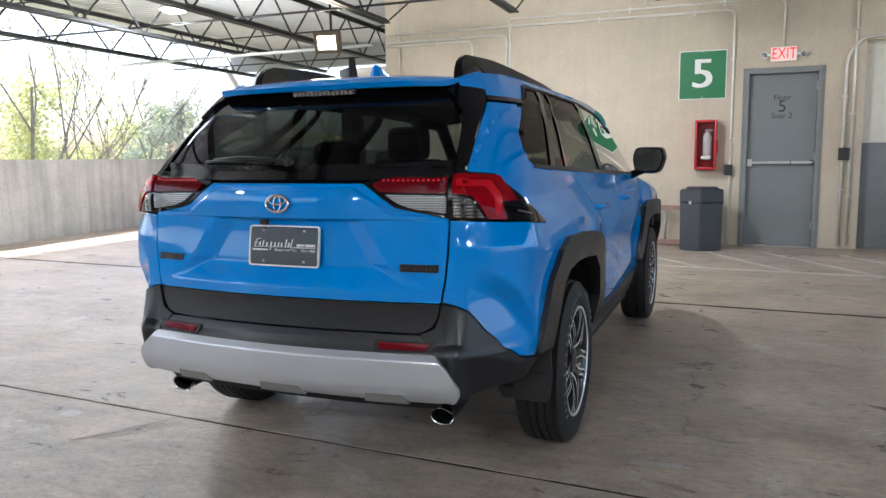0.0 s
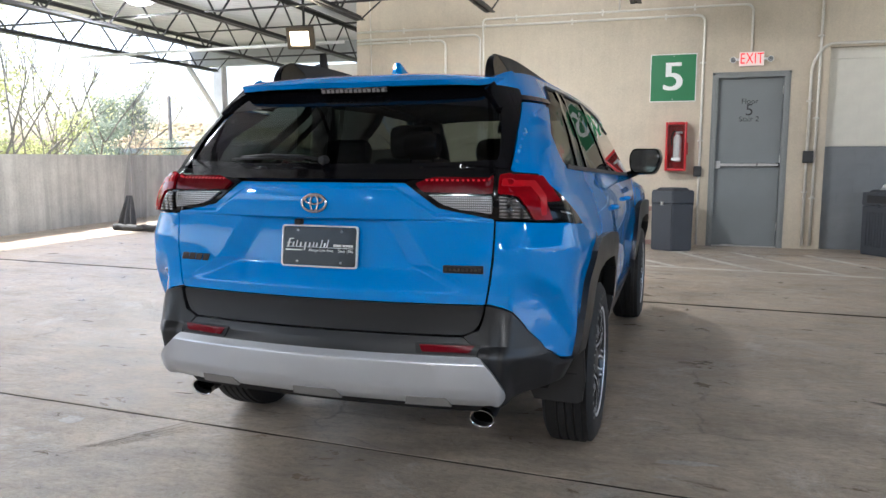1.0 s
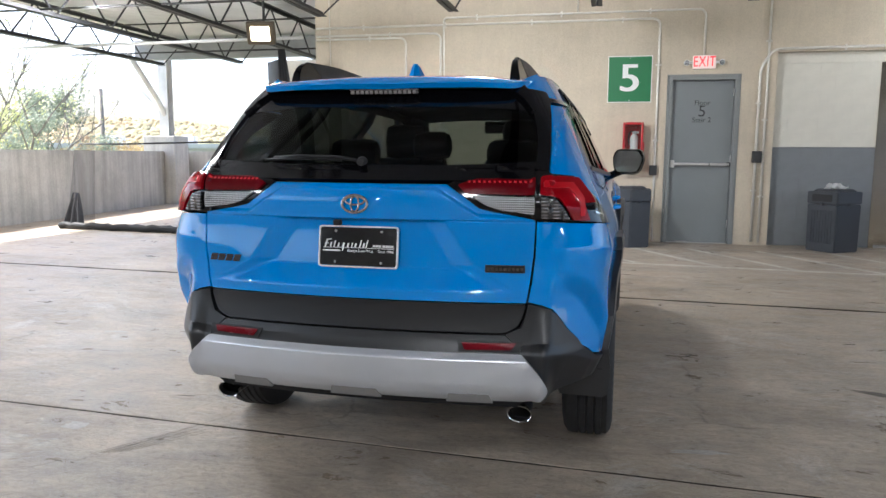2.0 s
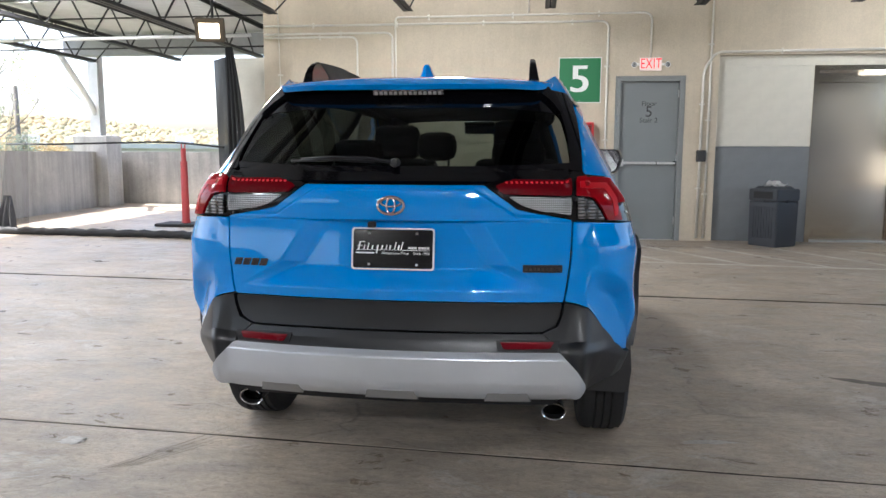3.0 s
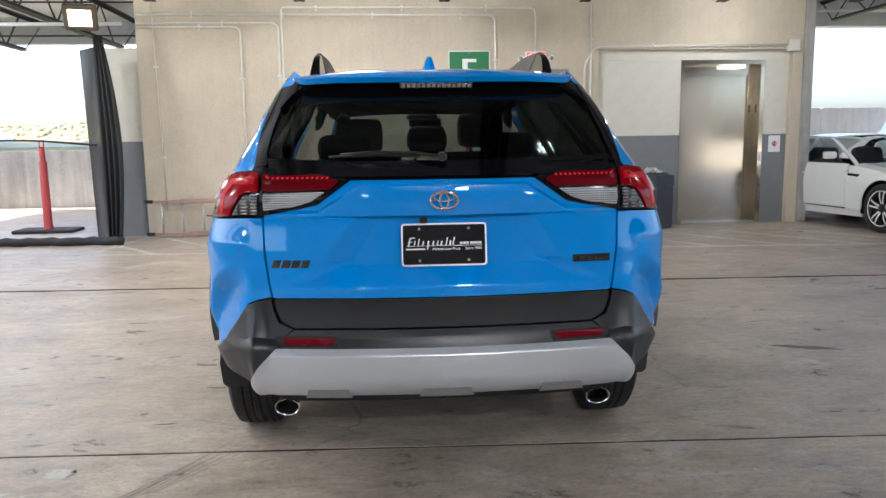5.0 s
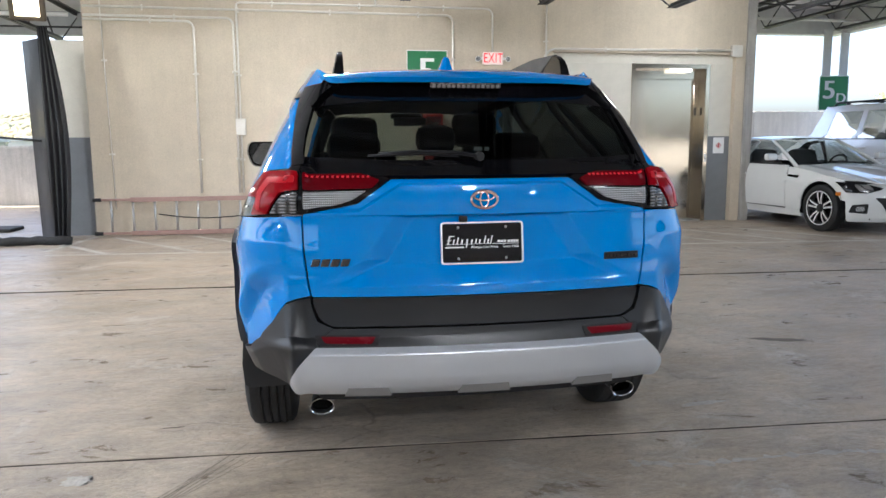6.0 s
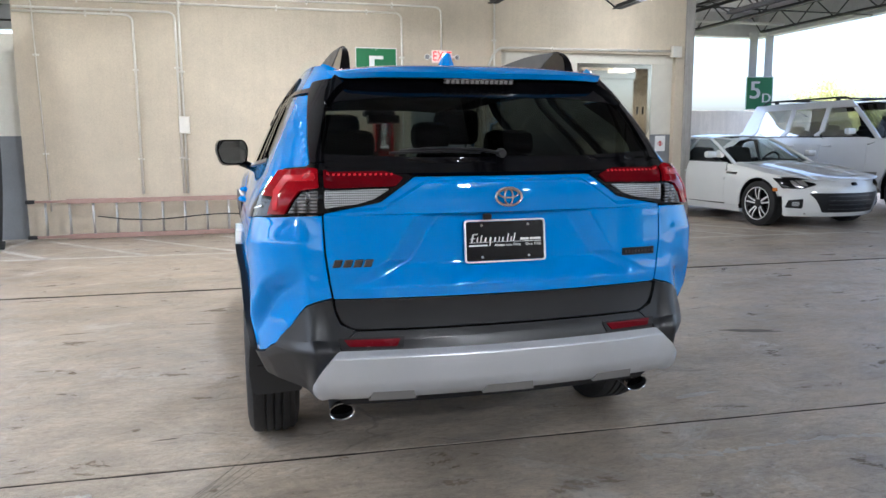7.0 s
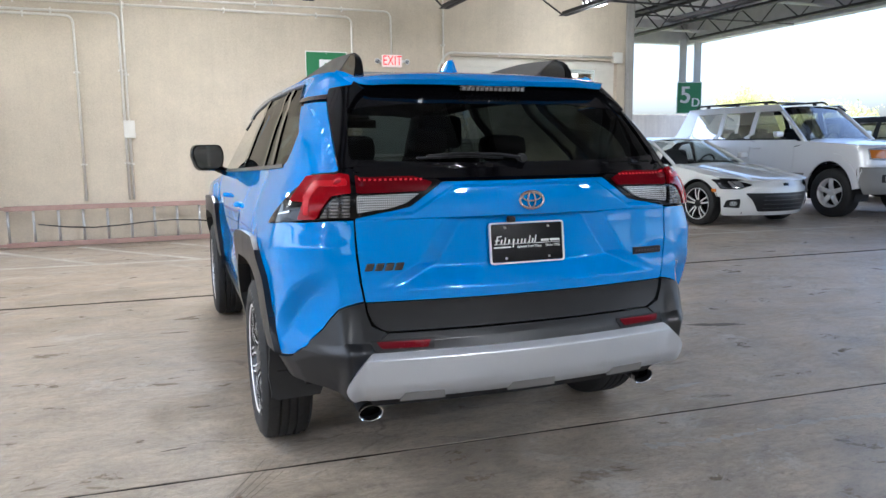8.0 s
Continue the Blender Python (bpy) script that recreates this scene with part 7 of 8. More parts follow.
        for d, s in zip(ds, (1, -1)):
            hy, hz = b - 0.17, belt - 0.14
            hx = float(sh.side_x(hz, hy))
            bm = bmesh.new()
            tube(bm, bent([(s * (hx - 0.01), hy - 0.10, hz), (s * (hx + 0.03), hy - 0.08, hz), (s * (hx + 0.03), hy + 0.07, hz), (s * (hx - 0.01), hy + 0.09, hz)], 0.03), 0.013, 6)
            part("door_handle", bm, p.get("handle", M), d)
    qd = doors[-1][1]
    first = [(qd, sill + 0.02), (ax2 - r_in - 0.02, sill + 0.02)] if qd < ax2 - r_in else [(qd, belt - 0.15)]
    c.panel("quarter_panel", Y(first + arch(ax2, 178 if qd < ax2 - r_in else math.degrees(math.acos((qd - ax2) / r_in)), 0, 16) + [(ax2 + r_in + 0.06, sill), (L - 0.12, sill + 0.06), (L - 0.03, belt - 0.02), (L - 0.10, belt + 0.03), (qd, belt + 0.014)]), M, True, steps=(0.06, 0.05))
    c.panel("sill", Y([(ax + r_in + 0.02, sill - 0.09), (ax2 - r_in - 0.02, sill - 0.09), (ax2 - r_in - 0.02, sill + 0.012), (ax + r_in + 0.02, sill - 0.006)]), low, True, "", -0.006, steps=(0.1, 0.05))
    if p.get("cladding"):
        c.panel("lower_cladding", Y([(ax + r_in + 0.03, sill + 0.03), (ax2 - r_in - 0.03, sill + 0.03), (ax2 - r_in - 0.03, sill + 0.20), (ax + r_in + 0.03, sill + 0.20)]), low, True, "grey lower door cladding", 0.012, 0.02, (0.1, 0.05))
    # glass and roof
    for nm, o, gm in p["side_glass"]:
        c.glaze(nm, Y(o), gm, True)
    for o in p["pillars"]:
        c.panel("pillar", Y(o), p.get("pillar_mat", M), True, "", 0.002, 0.03, (0.08, 0.05))
    c.panel("window_trim", Y(p["trim"]), M_SATINBLACK, True, "", 0.005, 0.02, (0.1, 0.05))
    sheet("bonnet", rounded(p["bonnet"], 0.05), p["bonnet_f"], (M, M_INNER), car, steps=(0.08, 0.08))
    sheet("roof", rounded(p["roof"], 0.05), p["roof_f"], (M, M_INNER), car, steps=(0.10, 0.10))
    def pane(nm, o, f, gm):
        pts, faces, rim = cut_grid(o, 0.12, 0.12)
        me = bpy.data.meshes.new(nm)
        me.from_pydata([(a, b, float(f(a, b))) for a, b in pts], [], faces)
        me.materials.append(gm)
        me.shade_smooth()
        part(nm, me, None, car)
    pane("windscreen", p["screen"], p["screen_f"], p.get("screen_mat", M_WINDSCREEN))
    pane("rear_window", p["back"], p["back_f"], M_SIDEGLASS)
    for s in (-1, 1):
        (x0, y0), (x1, y1) = [(s * abs(q[0]), q[1]) for q in p["a_pillar"]]
        bm = bmesh.new()
        n = 6
        tube(bm, [(x0 + (x1 - x0) * i / n, y0 + (y1 - y0) * i / n, float(p["screen_f"](x0 + (x1 - x0) * i / n, y0 + (y1 - y0) * i / n)) - 0.005) for i in range(n + 1)], p.get("a_r", 0.035), 8)
        part("windscreen_pillar", bm, p.get("a_mat", M), car)
        for wy in (ax, ax2):
            wheel(car, s * (p["track"]), wy, wr, p["tyre_w"], p["style"], s, p["bore"])
            bm = bmesh.new()
            ra, rb = [], []
            for a in np.linspace(-15, 195, 15):
                yy, zz = wy + (r_in + 0.02) * math.cos(radians(a)), wr + (r_in + 0.02) * math.sin(radians(a))
                ra.append(bm.verts.new((s * (p["track"] - 0.2), yy, zz)))
                rb.append(bm.verts.new((s * (p["track"] + p["tyre_w"] / 2 - 0.03), yy, zz)))
            for i in range(14):
                bm.faces.new((ra[i], ra[i + 1], rb[i + 1], rb[i]))
            bm.faces.new(ra)
            part("wheel_well", bm, M_SATINBLACK, car)
        mx, my, mz = p["mirror"]
        mr = part("door_mirror", moved(boxes(((-0.085, -0.06, -0.05), (0.085, 0.04, 0.05)), bevel=0.03), pose(s * mx, my, mz)), p.get("mirror_mat", M), car, smooth=True)
        bm = bmesh.new()
        tube(bm, [(s * (mx - 0.20), my + 0.03, mz - 0.09), (s * (mx - 0.08), my + 0.01, mz - 0.05)], 0.022, 6)
        part("mirror_stalk", bm, M_SATINBLACK, mr)
    part("underbody", boxes(((-p["track"] + 0.16, 0.25, sill - 0.06), (p["track"] - 0.16, L - 0.3, sill + 0.12)), ((-p["track"] - 0.02, ax + r_in + 0.05, sill - 0.05), (p["track"] + 0.02, ax2 - r_in - 0.05, sill + 0.05))), M_SATINBLACK, car)
    # rear end
    bm = bmesh.new()
    rows = []
    hw = p["track"] + 0.05
    for z, dy in ((sill, 0.10), (sill + 0.25, 0.02), (belt - 0.2, 0.02), (belt, 0.06)):
        rows.append([bm.verts.new((hw * math.sin(a), L - dy - 0.22 * (1 - math.cos(a)), z)) for a in np.linspace(-1.5, 1.5, 15)])
    for q, r in zip(rows, rows[1:]):
        for i in range(14):
            bm.faces.new((q[i], q[i + 1], r[i + 1], r[i]))
    bmesh.ops.recalc_face_normals(bm, faces=bm.faces)
    bmesh.ops.solidify(bm, geom=bm.faces[:], thickness=0.03)
    part("rear_end", bm, M, car, smooth=True)
    # cabin
    part("cabin_floor", boxes(((-hw + 0.15, p["door0"], sill + 0.06), (hw - 0.15, L - 0.5, sill + 0.12))), M_INNER, car)
    part("dashboard", boxes(((-hw + 0.16, p["door0"] - 0.05, belt - 0.25), (hw - 0.16, p["door0"] + 0.30, belt - 0.02)), bevel=0.05), M_INNER, car, smooth=True)
    for x in (-0.37, 0.37):
        for y in p["seats"]:
            st = part("seat", boxes(((x - 0.24, y, sill + 0.12), (x + 0.24, y + 0.5, sill + 0.30)), bevel=0.05), M_SEAT, car, smooth=True)
            part("seat_back", moved(boxes(((x - 0.24, -0.07, 0), (x + 0.24, 0.07, 0.62)), bevel=0.06), pose(0, y + 0.50, sill + 0.22, -16)), M_SEAT, st, smooth=True)
            part("headrest", boxes(((x - 0.13, y + 0.66, belt + 0.06), (x + 0.13, y + 0.76, belt + 0.22)), bevel=0.04), M_SEAT, st, smooth=True)
    bm = lathe(bmesh.new(), [(-0.014, 0.165), (0, 0.185), (0.014, 0.165), (0, 0.150), (-0.014, 0.165)], 24, "Y", cap=False)
    part("steering_wheel", moved(bm, pose(0.37, p["door0"] + 0.42, belt - 0.02, 25)), M_INNER, car)
    return car, c


COUPE = dict(
    paint=M_WHITEPAINT, length=4.24, front_axle=0.84, rear_axle=3.41, wheel_r=0.315, track=0.775, tyre_w=0.21, style="multi", bore=0.225,
    sill=0.26, belt=0.87, hood_z=0.72, chin=0.17, bumper_top=0.64, nose_top=0.665, door0=1.50, doors=[(1.50, 2.62)],
    end=((0.15, 0.10), (0.25, 0.03), (0.40, 0.0), (0.55, 0.02), (0.64, 0.07), (0.70, 0.16), (0.80, 0.5), (1.30, 2.2)),
    crown=((0.15, 0.20), (0.6, 0.20), (0.8, 0.16), (1.3, 0.1)),
    knee=((0.15, 0.52), (0.6, 0.54), (0.8, 0.54), (1.3, 0.40)),
    corner=((0.15, 0.62), (0.6, 0.66), (0.72, 0.80), (0.9, 1.6), (1.3, 2.6)),
    width=((0.15, 0.82), (0.30, 0.86), (0.45, 0.875), (0.62, 0.885), (0.75, 0.872), (0.86, 0.835), (0.95, 0.775), (1.10, 0.68), (1.24, 0.575), (1.30, 0.52)),
    grille=[(-0.43, 0.23), (0.43, 0.23), (0.60, 0.485), (-0.60, 0.485)], bars=4,
    fog=[(0.655, 0.28), (0.80, 0.29), (0.79, 0.39), (0.66, 0.41)],
    lamp=[("x", 0.50, 0.60), ("x", 0.66, 0.54), ("y", 0.44, 0.545), ("y", 0.60, 0.675), ("x", 0.70, 0.67)], lamp_mat=M_GLOSSBLACK,
    lamp_inner=[(0.60, 0.572), (0.735, 0.555), (0.77, 0.645), (0.63, 0.645)], vent=[(1.26, 0.70), (1.46, 0.715), (1.46, 0.745), (1.24, 0.738)], badge=0.60,
    amber=[(0.50, 0.50), (0.57, 0.50), (0.57, 0.545), (0.50, 0.55)],
    fender_line=[(1.30, 0.838), (1.0, 0.80), (0.75, 0.748), (0.62, 0.722), (0.50, 0.695), (0.45, 0.66)],
    side_glass=[("side_window", [(1.62, 0.885), (2.55, 0.895), (2.45, 1.205), (2.15, 1.20), (1.9, 1.10)], M_SIDEGLASS), ("quarter_window", [(2.60, 0.90), (3.05, 0.95), (2.75, 1.15), (2.52, 1.20)], M_SIDEGLASS)],
    pillars=[[(2.55, 0.885), (2.61, 0.885), (2.52, 1.22), (2.44, 1.215)], [(3.05, 0.90), (3.45, 0.90), (3.25, 1.03), (2.85, 1.20), (2.55, 1.235), (2.52, 1.205), (2.76, 1.165), (3.07, 0.96)]],
    trim=[(1.52, 0.872), (2.6, 0.882), (3.05, 0.90), (3.05, 0.915), (2.6, 0.897), (1.62, 0.887)],
    bonnet=[(-0.60, 0.20), (-0.3, 0.10), (0.3, 0.10), (0.62, 0.20), (0.79, 0.50), (0.855, 1.0), (0.85, 1.45), (-0.85, 1.45), (-0.855, 1.0), (-0.79, 0.50)],
    bonnet_f=lambda x, y: 0.655 + 0.235 * np.clip((y - 0.1) / 1.35, 0, 1) ** 0.72 - 0.05 * (np.abs(x) / 0.8) ** 2 + 0.02 * np.exp(-((np.abs(x) - 0.66) / 0.10) ** 2),
    screen=[(-0.72, 1.40), (0.72, 1.40), (0.56, 2.16), (-0.56, 2.16)],
    screen_f=lambda x, y: 0.885 + 0.375 * np.clip((y - 1.4) / 0.76, 0, 1) ** 0.9 - 0.06 * (x / 0.7) ** 2,
    a_pillar=((0.745, 1.42), (0.575, 2.16)), a_r=0.028,
    roof=[(-0.56, 2.15), (0.56, 2.15), (0.57, 2.6), (0.52, 2.95), (-0.52, 2.95), (-0.57, 2.6)],
    roof_f=lambda x, y: 1.262 + 0.035 * np.sin(np.clip((y - 2.1) / 0.9, 0, 1) * math.pi * 0.6) - 0.035 * (np.abs(x) / 0.56) ** 3 - 0.03 * np.clip((y - 2.6) / 0.35, 0, 1) ** 2,
    back=[(-0.52, 2.95), (0.52, 2.95), (0.62, 3.75), (-0.62, 3.75)], back_f=lambda x, y: 1.23 - 0.33 * (y - 2.95) / 0.8 - 0.05 * (x / 0.6) ** 2,
    mirror=(0.97, 1.72, 0.985), mirror_mat=M_WHITEPAINT, seats=(2.0,))
# Reflection boosted far past plain glass so the windows read as pale sky.
M_SKYGLASS = glass("boosted_reflection_side_glass", (0.66, 0.70, 0.72), 10.0)
M_TINTSCREEN = glass("tinted_windscreen", (0.50, 0.53, 0.54), 2.2)
WAGON = dict(
    paint=M_SILVERPAINT, lower=M_CLAD_DULL, cladding=True, length=4.89, front_axle=0.88, rear_axle=3.73, wheel_r=0.395, track=0.81, tyre_w=0.275, style="silver", bore=0.235,
    sill=0.46, belt=1.14, hood_z=1.1, chin=0.40, bumper_top=0.74, nose_top=0.76, door0=1.62, doors=[(1.62, 2.62), (2.62, 3.50)], bumper_label="grey front bumper",
    end=((0.38, 0.06), (0.50, 0.0), (0.70, 0.0), (0.78, 0.05), (0.98, 0.09), (1.04, 0.14), (1.10, 0.35), (1.85, 1.6)),
    crown=((0.38, 0.10), (1.0, 0.09), (1.85, 0.08)),
    knee=((0.38, 0.66), (1.0, 0.66), (1.85, 0.5)),
    corner=((0.38, 0.42), (0.8, 0.42), (1.05, 0.55), (1.2, 1.5), (1.85, 2.2)),
    width=((0.35, 0.92), (0.5, 0.965), (0.75, 0.975), (1.0, 0.965), (1.12, 0.945), (1.25, 0.91), (1.5, 0.83), (1.74, 0.74), (1.85, 0.68)),
    grille=[(-0.42, 0.80), (0.42, 0.80), (0.45, 0.99), (-0.45, 0.99)], bars=4, bar_mat=M_CHROME,
    fog=[(0.55, 0.56), (0.72, 0.56), (0.72, 0.66), (0.55, 0.66)],
    lamp=[("x", 0.50, 0.84), ("x", 0.70, 0.84), ("y", 0.26, 0.85), ("y", 0.30, 0.985), ("x", 0.70, 1.0), ("x", 0.50, 1.0)], lamp_mat=M_CLEARLENS,
    amber=[(0.17, 0.862), (0.25, 0.868), (0.28, 0.97), (0.17, 0.975)],
    fender_line=[(1.3, 1.11), (0.8, 1.07), (0.45, 1.045), (0.40, 0.86), (0.38, 0.75)],
    side_glass=[("front_window", [(1.88, 1.165), (2.58, 1.165), (2.60, 1.66), (2.30, 1.66)], M_SKYGLASS), ("rear_side_window", [(2.70, 1.165), (3.40, 1.165), (3.42, 1.66), (2.70, 1.66)], M_SKYGLASS), ("quarter_window", [(3.52, 1.165), (4.32, 1.175), (4.26, 1.66), (3.54, 1.66)], M_SKYGLASS)],
    pillars=[[(2.585, 1.15), (2.695, 1.15), (2.695, 1.67), (2.605, 1.67)], [(3.405, 1.15), (3.515, 1.15), (3.535, 1.67), (3.425, 1.67)], [(4.32, 1.15), (4.84, 1.15), (4.74, 1.40), (4.62, 1.67), (4.26, 1.67)], [(2.05, 1.655), (4.65, 1.655), (4.60, 1.77), (2.2, 1.77)]],
    trim=[(1.72, 1.142), (4.5, 1.155), (4.5, 1.172), (1.80, 1.162)],
    bonnet=[(-0.66, 0.22), (-0.4, 0.15), (0.4, 0.15), (0.66, 0.22), (0.80, 0.5), (0.87, 1.55), (-0.87, 1.55), (-0.80, 0.5)],
    bonnet_f=lambda x, y: 1.03 + 0.13 * np.clip((y - 0.15) / 1.35, 0, 1) ** 0.6 - 0.05 * (np.abs(x) / 0.85) ** 3,
    screen=[(-0.78, 1.50), (0.78, 1.50), (0.66, 2.20), (-0.66, 2.20)],
    screen_f=lambda x, y: 1.15 + 0.60 * np.clip((y - 1.5) / 0.70, 0, 1) ** 0.95 - 0.05 * (x / 0.7) ** 2,
    a_pillar=((0.82, 1.52), (0.69, 2.20)), a_r=0.04,
    roof=[(-0.69, 2.16), (0.69, 2.16), (0.71, 3.0), (0.69, 4.6), (-0.69, 4.6), (-0.71, 3.0)],
    roof_f=lambda x, y: 1.745 + 0.065 * np.sin(np.clip((y - 2.1) / 2.6, 0, 1) * math.pi * 0.75) - 0.035 * (np.abs(x) / 0.7) ** 3,
    back=[(-0.66, 4.60), (0.66, 4.60), (0.72, 4.84), (-0.72, 4.84)], back_f=lambda x, y: 1.76 - 0.60 * (y - 4.6) / 0.24,
    mirror=(1.06, 1.88, 1.24), mirror_mat=M_SILVERPAINT, seats=(2.25, 3.1), screen_mat=M_TINTSCREEN, wrap=True)

parked_car("coupe", "white two-door sports coupe parked beside the lift tower", pose(6.255, 8.686, 0, 0, 0, 5) @ Matrix.Scale(1.13, 4), COUPE)
wagon, wc = parked_car("wagon", "large silver off-road wagon with roof rack, parked", pose(9.171, 8.618, 0, 0, 0, 1) @ Matrix.Scale(1.10, 4), WAGON)
for ob in wagon.children_recursive:
    # the tall body: everything above the sills stands higher, the wheels stay
    if ob.name.split(".")[0] not in ("wheel", "tyre", "rim", "spoke", "hub_cap", "brake_disc", "rim_lip", "wheel_well"):
        for v in ob.data.vertices:
            v.co.z += 0.12 * min(1.0, max(0.0, (v.co.z - 0.45) / 0.55))
M_DARKPAINT = paint("charcoal_paint", (0.03, 0.032, 0.036), 0.3, 0.02)
parked_car("crossover", "charcoal crossover parked beyond the silver wagon", pose(12.55, 8.75, 0, 0, 0, 1) @ Matrix.Scale(1.06, 4), dict(WAGON, paint=M_DARKPAINT, mirror_mat=M_DARKPAINT))
for s in (-1, 1):
    bm = bmesh.new()
    tube(bm, bent([(s * 0.60, 2.35, 1.90), (s * 0.60, 2.45, 1.95), (s * 0.60, 4.40, 1.955), (s * 0.60, 4.50, 1.90)], 0.08), 0.018, 8)
    rk = part("roof_rack", bm, M_SATINBLACK, wagon, "black roof rack rail")
    for y in (2.6, 3.3, 4.1):
        part("rack_foot", boxes(((s * 0.60 - 0.02, y, 1.87), (s * 0.60 + 0.02, y + 0.07, 1.95)), bevel=0.006), M_SATINBLACK, rk)
for y in (2.85, 3.95):
    bm = bmesh.new()
    tube(bm, [(-0.60, y, 1.955), (0.60, y, 1.955)], 0.016, 8)
    part("cross_bar", bm, M_SATINBLACK, wagon)
bm = bmesh.new()
tube(bm, [(-0.92, 1.35, 1.10), (-0.95, 1.30, 1.45), (-0.97, 1.27, 1.75)], 0.006, 6)
part("aerial", bm, M_SATINBLACK, wagon)


def sign_five_d():
    s = thing("hanging_sign", "green zone sign with white 5D fixed to the steel column", "sign", pose(10.95, 16.95, 2.61, 0, 0, -16))
    part("plate", boxes(((-0.36, -0.02, -0.44), (0.36, 0.0, 0.44)), bevel=0.004), M_GREEN, s)
    bm = boxes(((-0.36, -0.024, 0.42), (0.36, -0.0205, 0.44)), ((-0.36, -0.024, -0.44), (0.36, -0.0205, -0.42)), ((-0.36, -0.024, -0.42), (-0.342, -0.0205, 0.42)), ((0.342, -0.024, -0.42), (0.36, -0.0205, 0.42)))
    part("border", bm, M_WHITE, s)
    for dx in (-0.015, 0.0, 0.015):
        part("numeral", moved(lettering("5", 0.66, 0.002), pose(-0.11 + dx, -0.0225 - abs(dx) * 0.02, 0.06)), M_WHITE, s)
        part("letter", moved(lettering("D", 0.34, 0.002), pose(0.19 + dx * 0.6, -0.0225 - abs(dx) * 0.02, -0.14)), M_WHITE, s)
    for bx in (-0.30, 0.12):
        part("hanger", boxes(((bx, 0.001, -0.3), (bx + 0.20, 0.06, 1.60))), M_BOUNCE_PALE_STEEL, s, "pale grey steel hanger plate")
        part("hanger_arm", boxes(((bx + 0.06, 0.061, 1.53), (bx + 0.14, 0.70, 1.60))), M_BOUNCE_PALE_STEEL, s)


sign_five_d()


# ---- outside: ground, trees, far woods and roofs ----
def leaf_material(name, a, b):
    m, n, l, p = nodes_of(name)
    g = n.new("ShaderNodeNewGeometry")
    l.new(ramp(n, l, g.outputs["Random Per Island"], [(0.0, a), (1.0, b)]), p.inputs["Base Color"])
    p.inputs["Roughness"].default_value = 0.7
    p.inputs["Specular IOR Level"].default_value = 0.2
    tr = n.new("ShaderNodeBsdfTranslucent")
    l.new(ramp(n, l, g.outputs["Random Per Island"], [(0.0, a), (1.0, b)]), tr.inputs["Color"])
    mx = n.new("ShaderNodeMixShader")
    mx.inputs[0].default_value = 0.35
    l.new(p.outputs[0], mx.inputs[1])
    l.new(tr.outputs[0], mx.inputs[2])
    l.new(mx.outputs[0], n["Material Output"].inputs["Surface"])
    return m


# Leaf colours lifted to hold the washed-out haze over the trees.
M_LEAF_SPRING = leaf_material("hazed_spring_leaves", (0.38, 0.39, 0.17), (0.60, 0.60, 0.33))
M_LEAF_GREEN = leaf_material("hazed_green_leaves", (0.22, 0.25, 0.19), (0.34, 0.37, 0.28))
M_LEAF_RUST = leaf_material("hazed_rusty_leaves", (0.34, 0.26, 0.14), (0.50, 0.40, 0.22))
M_BARK = plain("grey_bark", (0.30, 0.26, 0.22), 0.9, vary=0.4, scale=3, grain=40, relief=0.4)
M_GRASS = concrete("rough_grass", (0.13, 0.15, 0.05), (0.08, 0.10, 0.035), 0.1, streak=0.2)
M_FARROOF = plain("pale_flat_roof", (0.55, 0.54, 0.52), 0.7, vary=0.2, scale=0.5)
M_FARWALL = plain("pale_far_wall", (0.50, 0.47, 0.42), 0.8, vary=0.2, scale=0.5)
GROUND_Z = -13.0


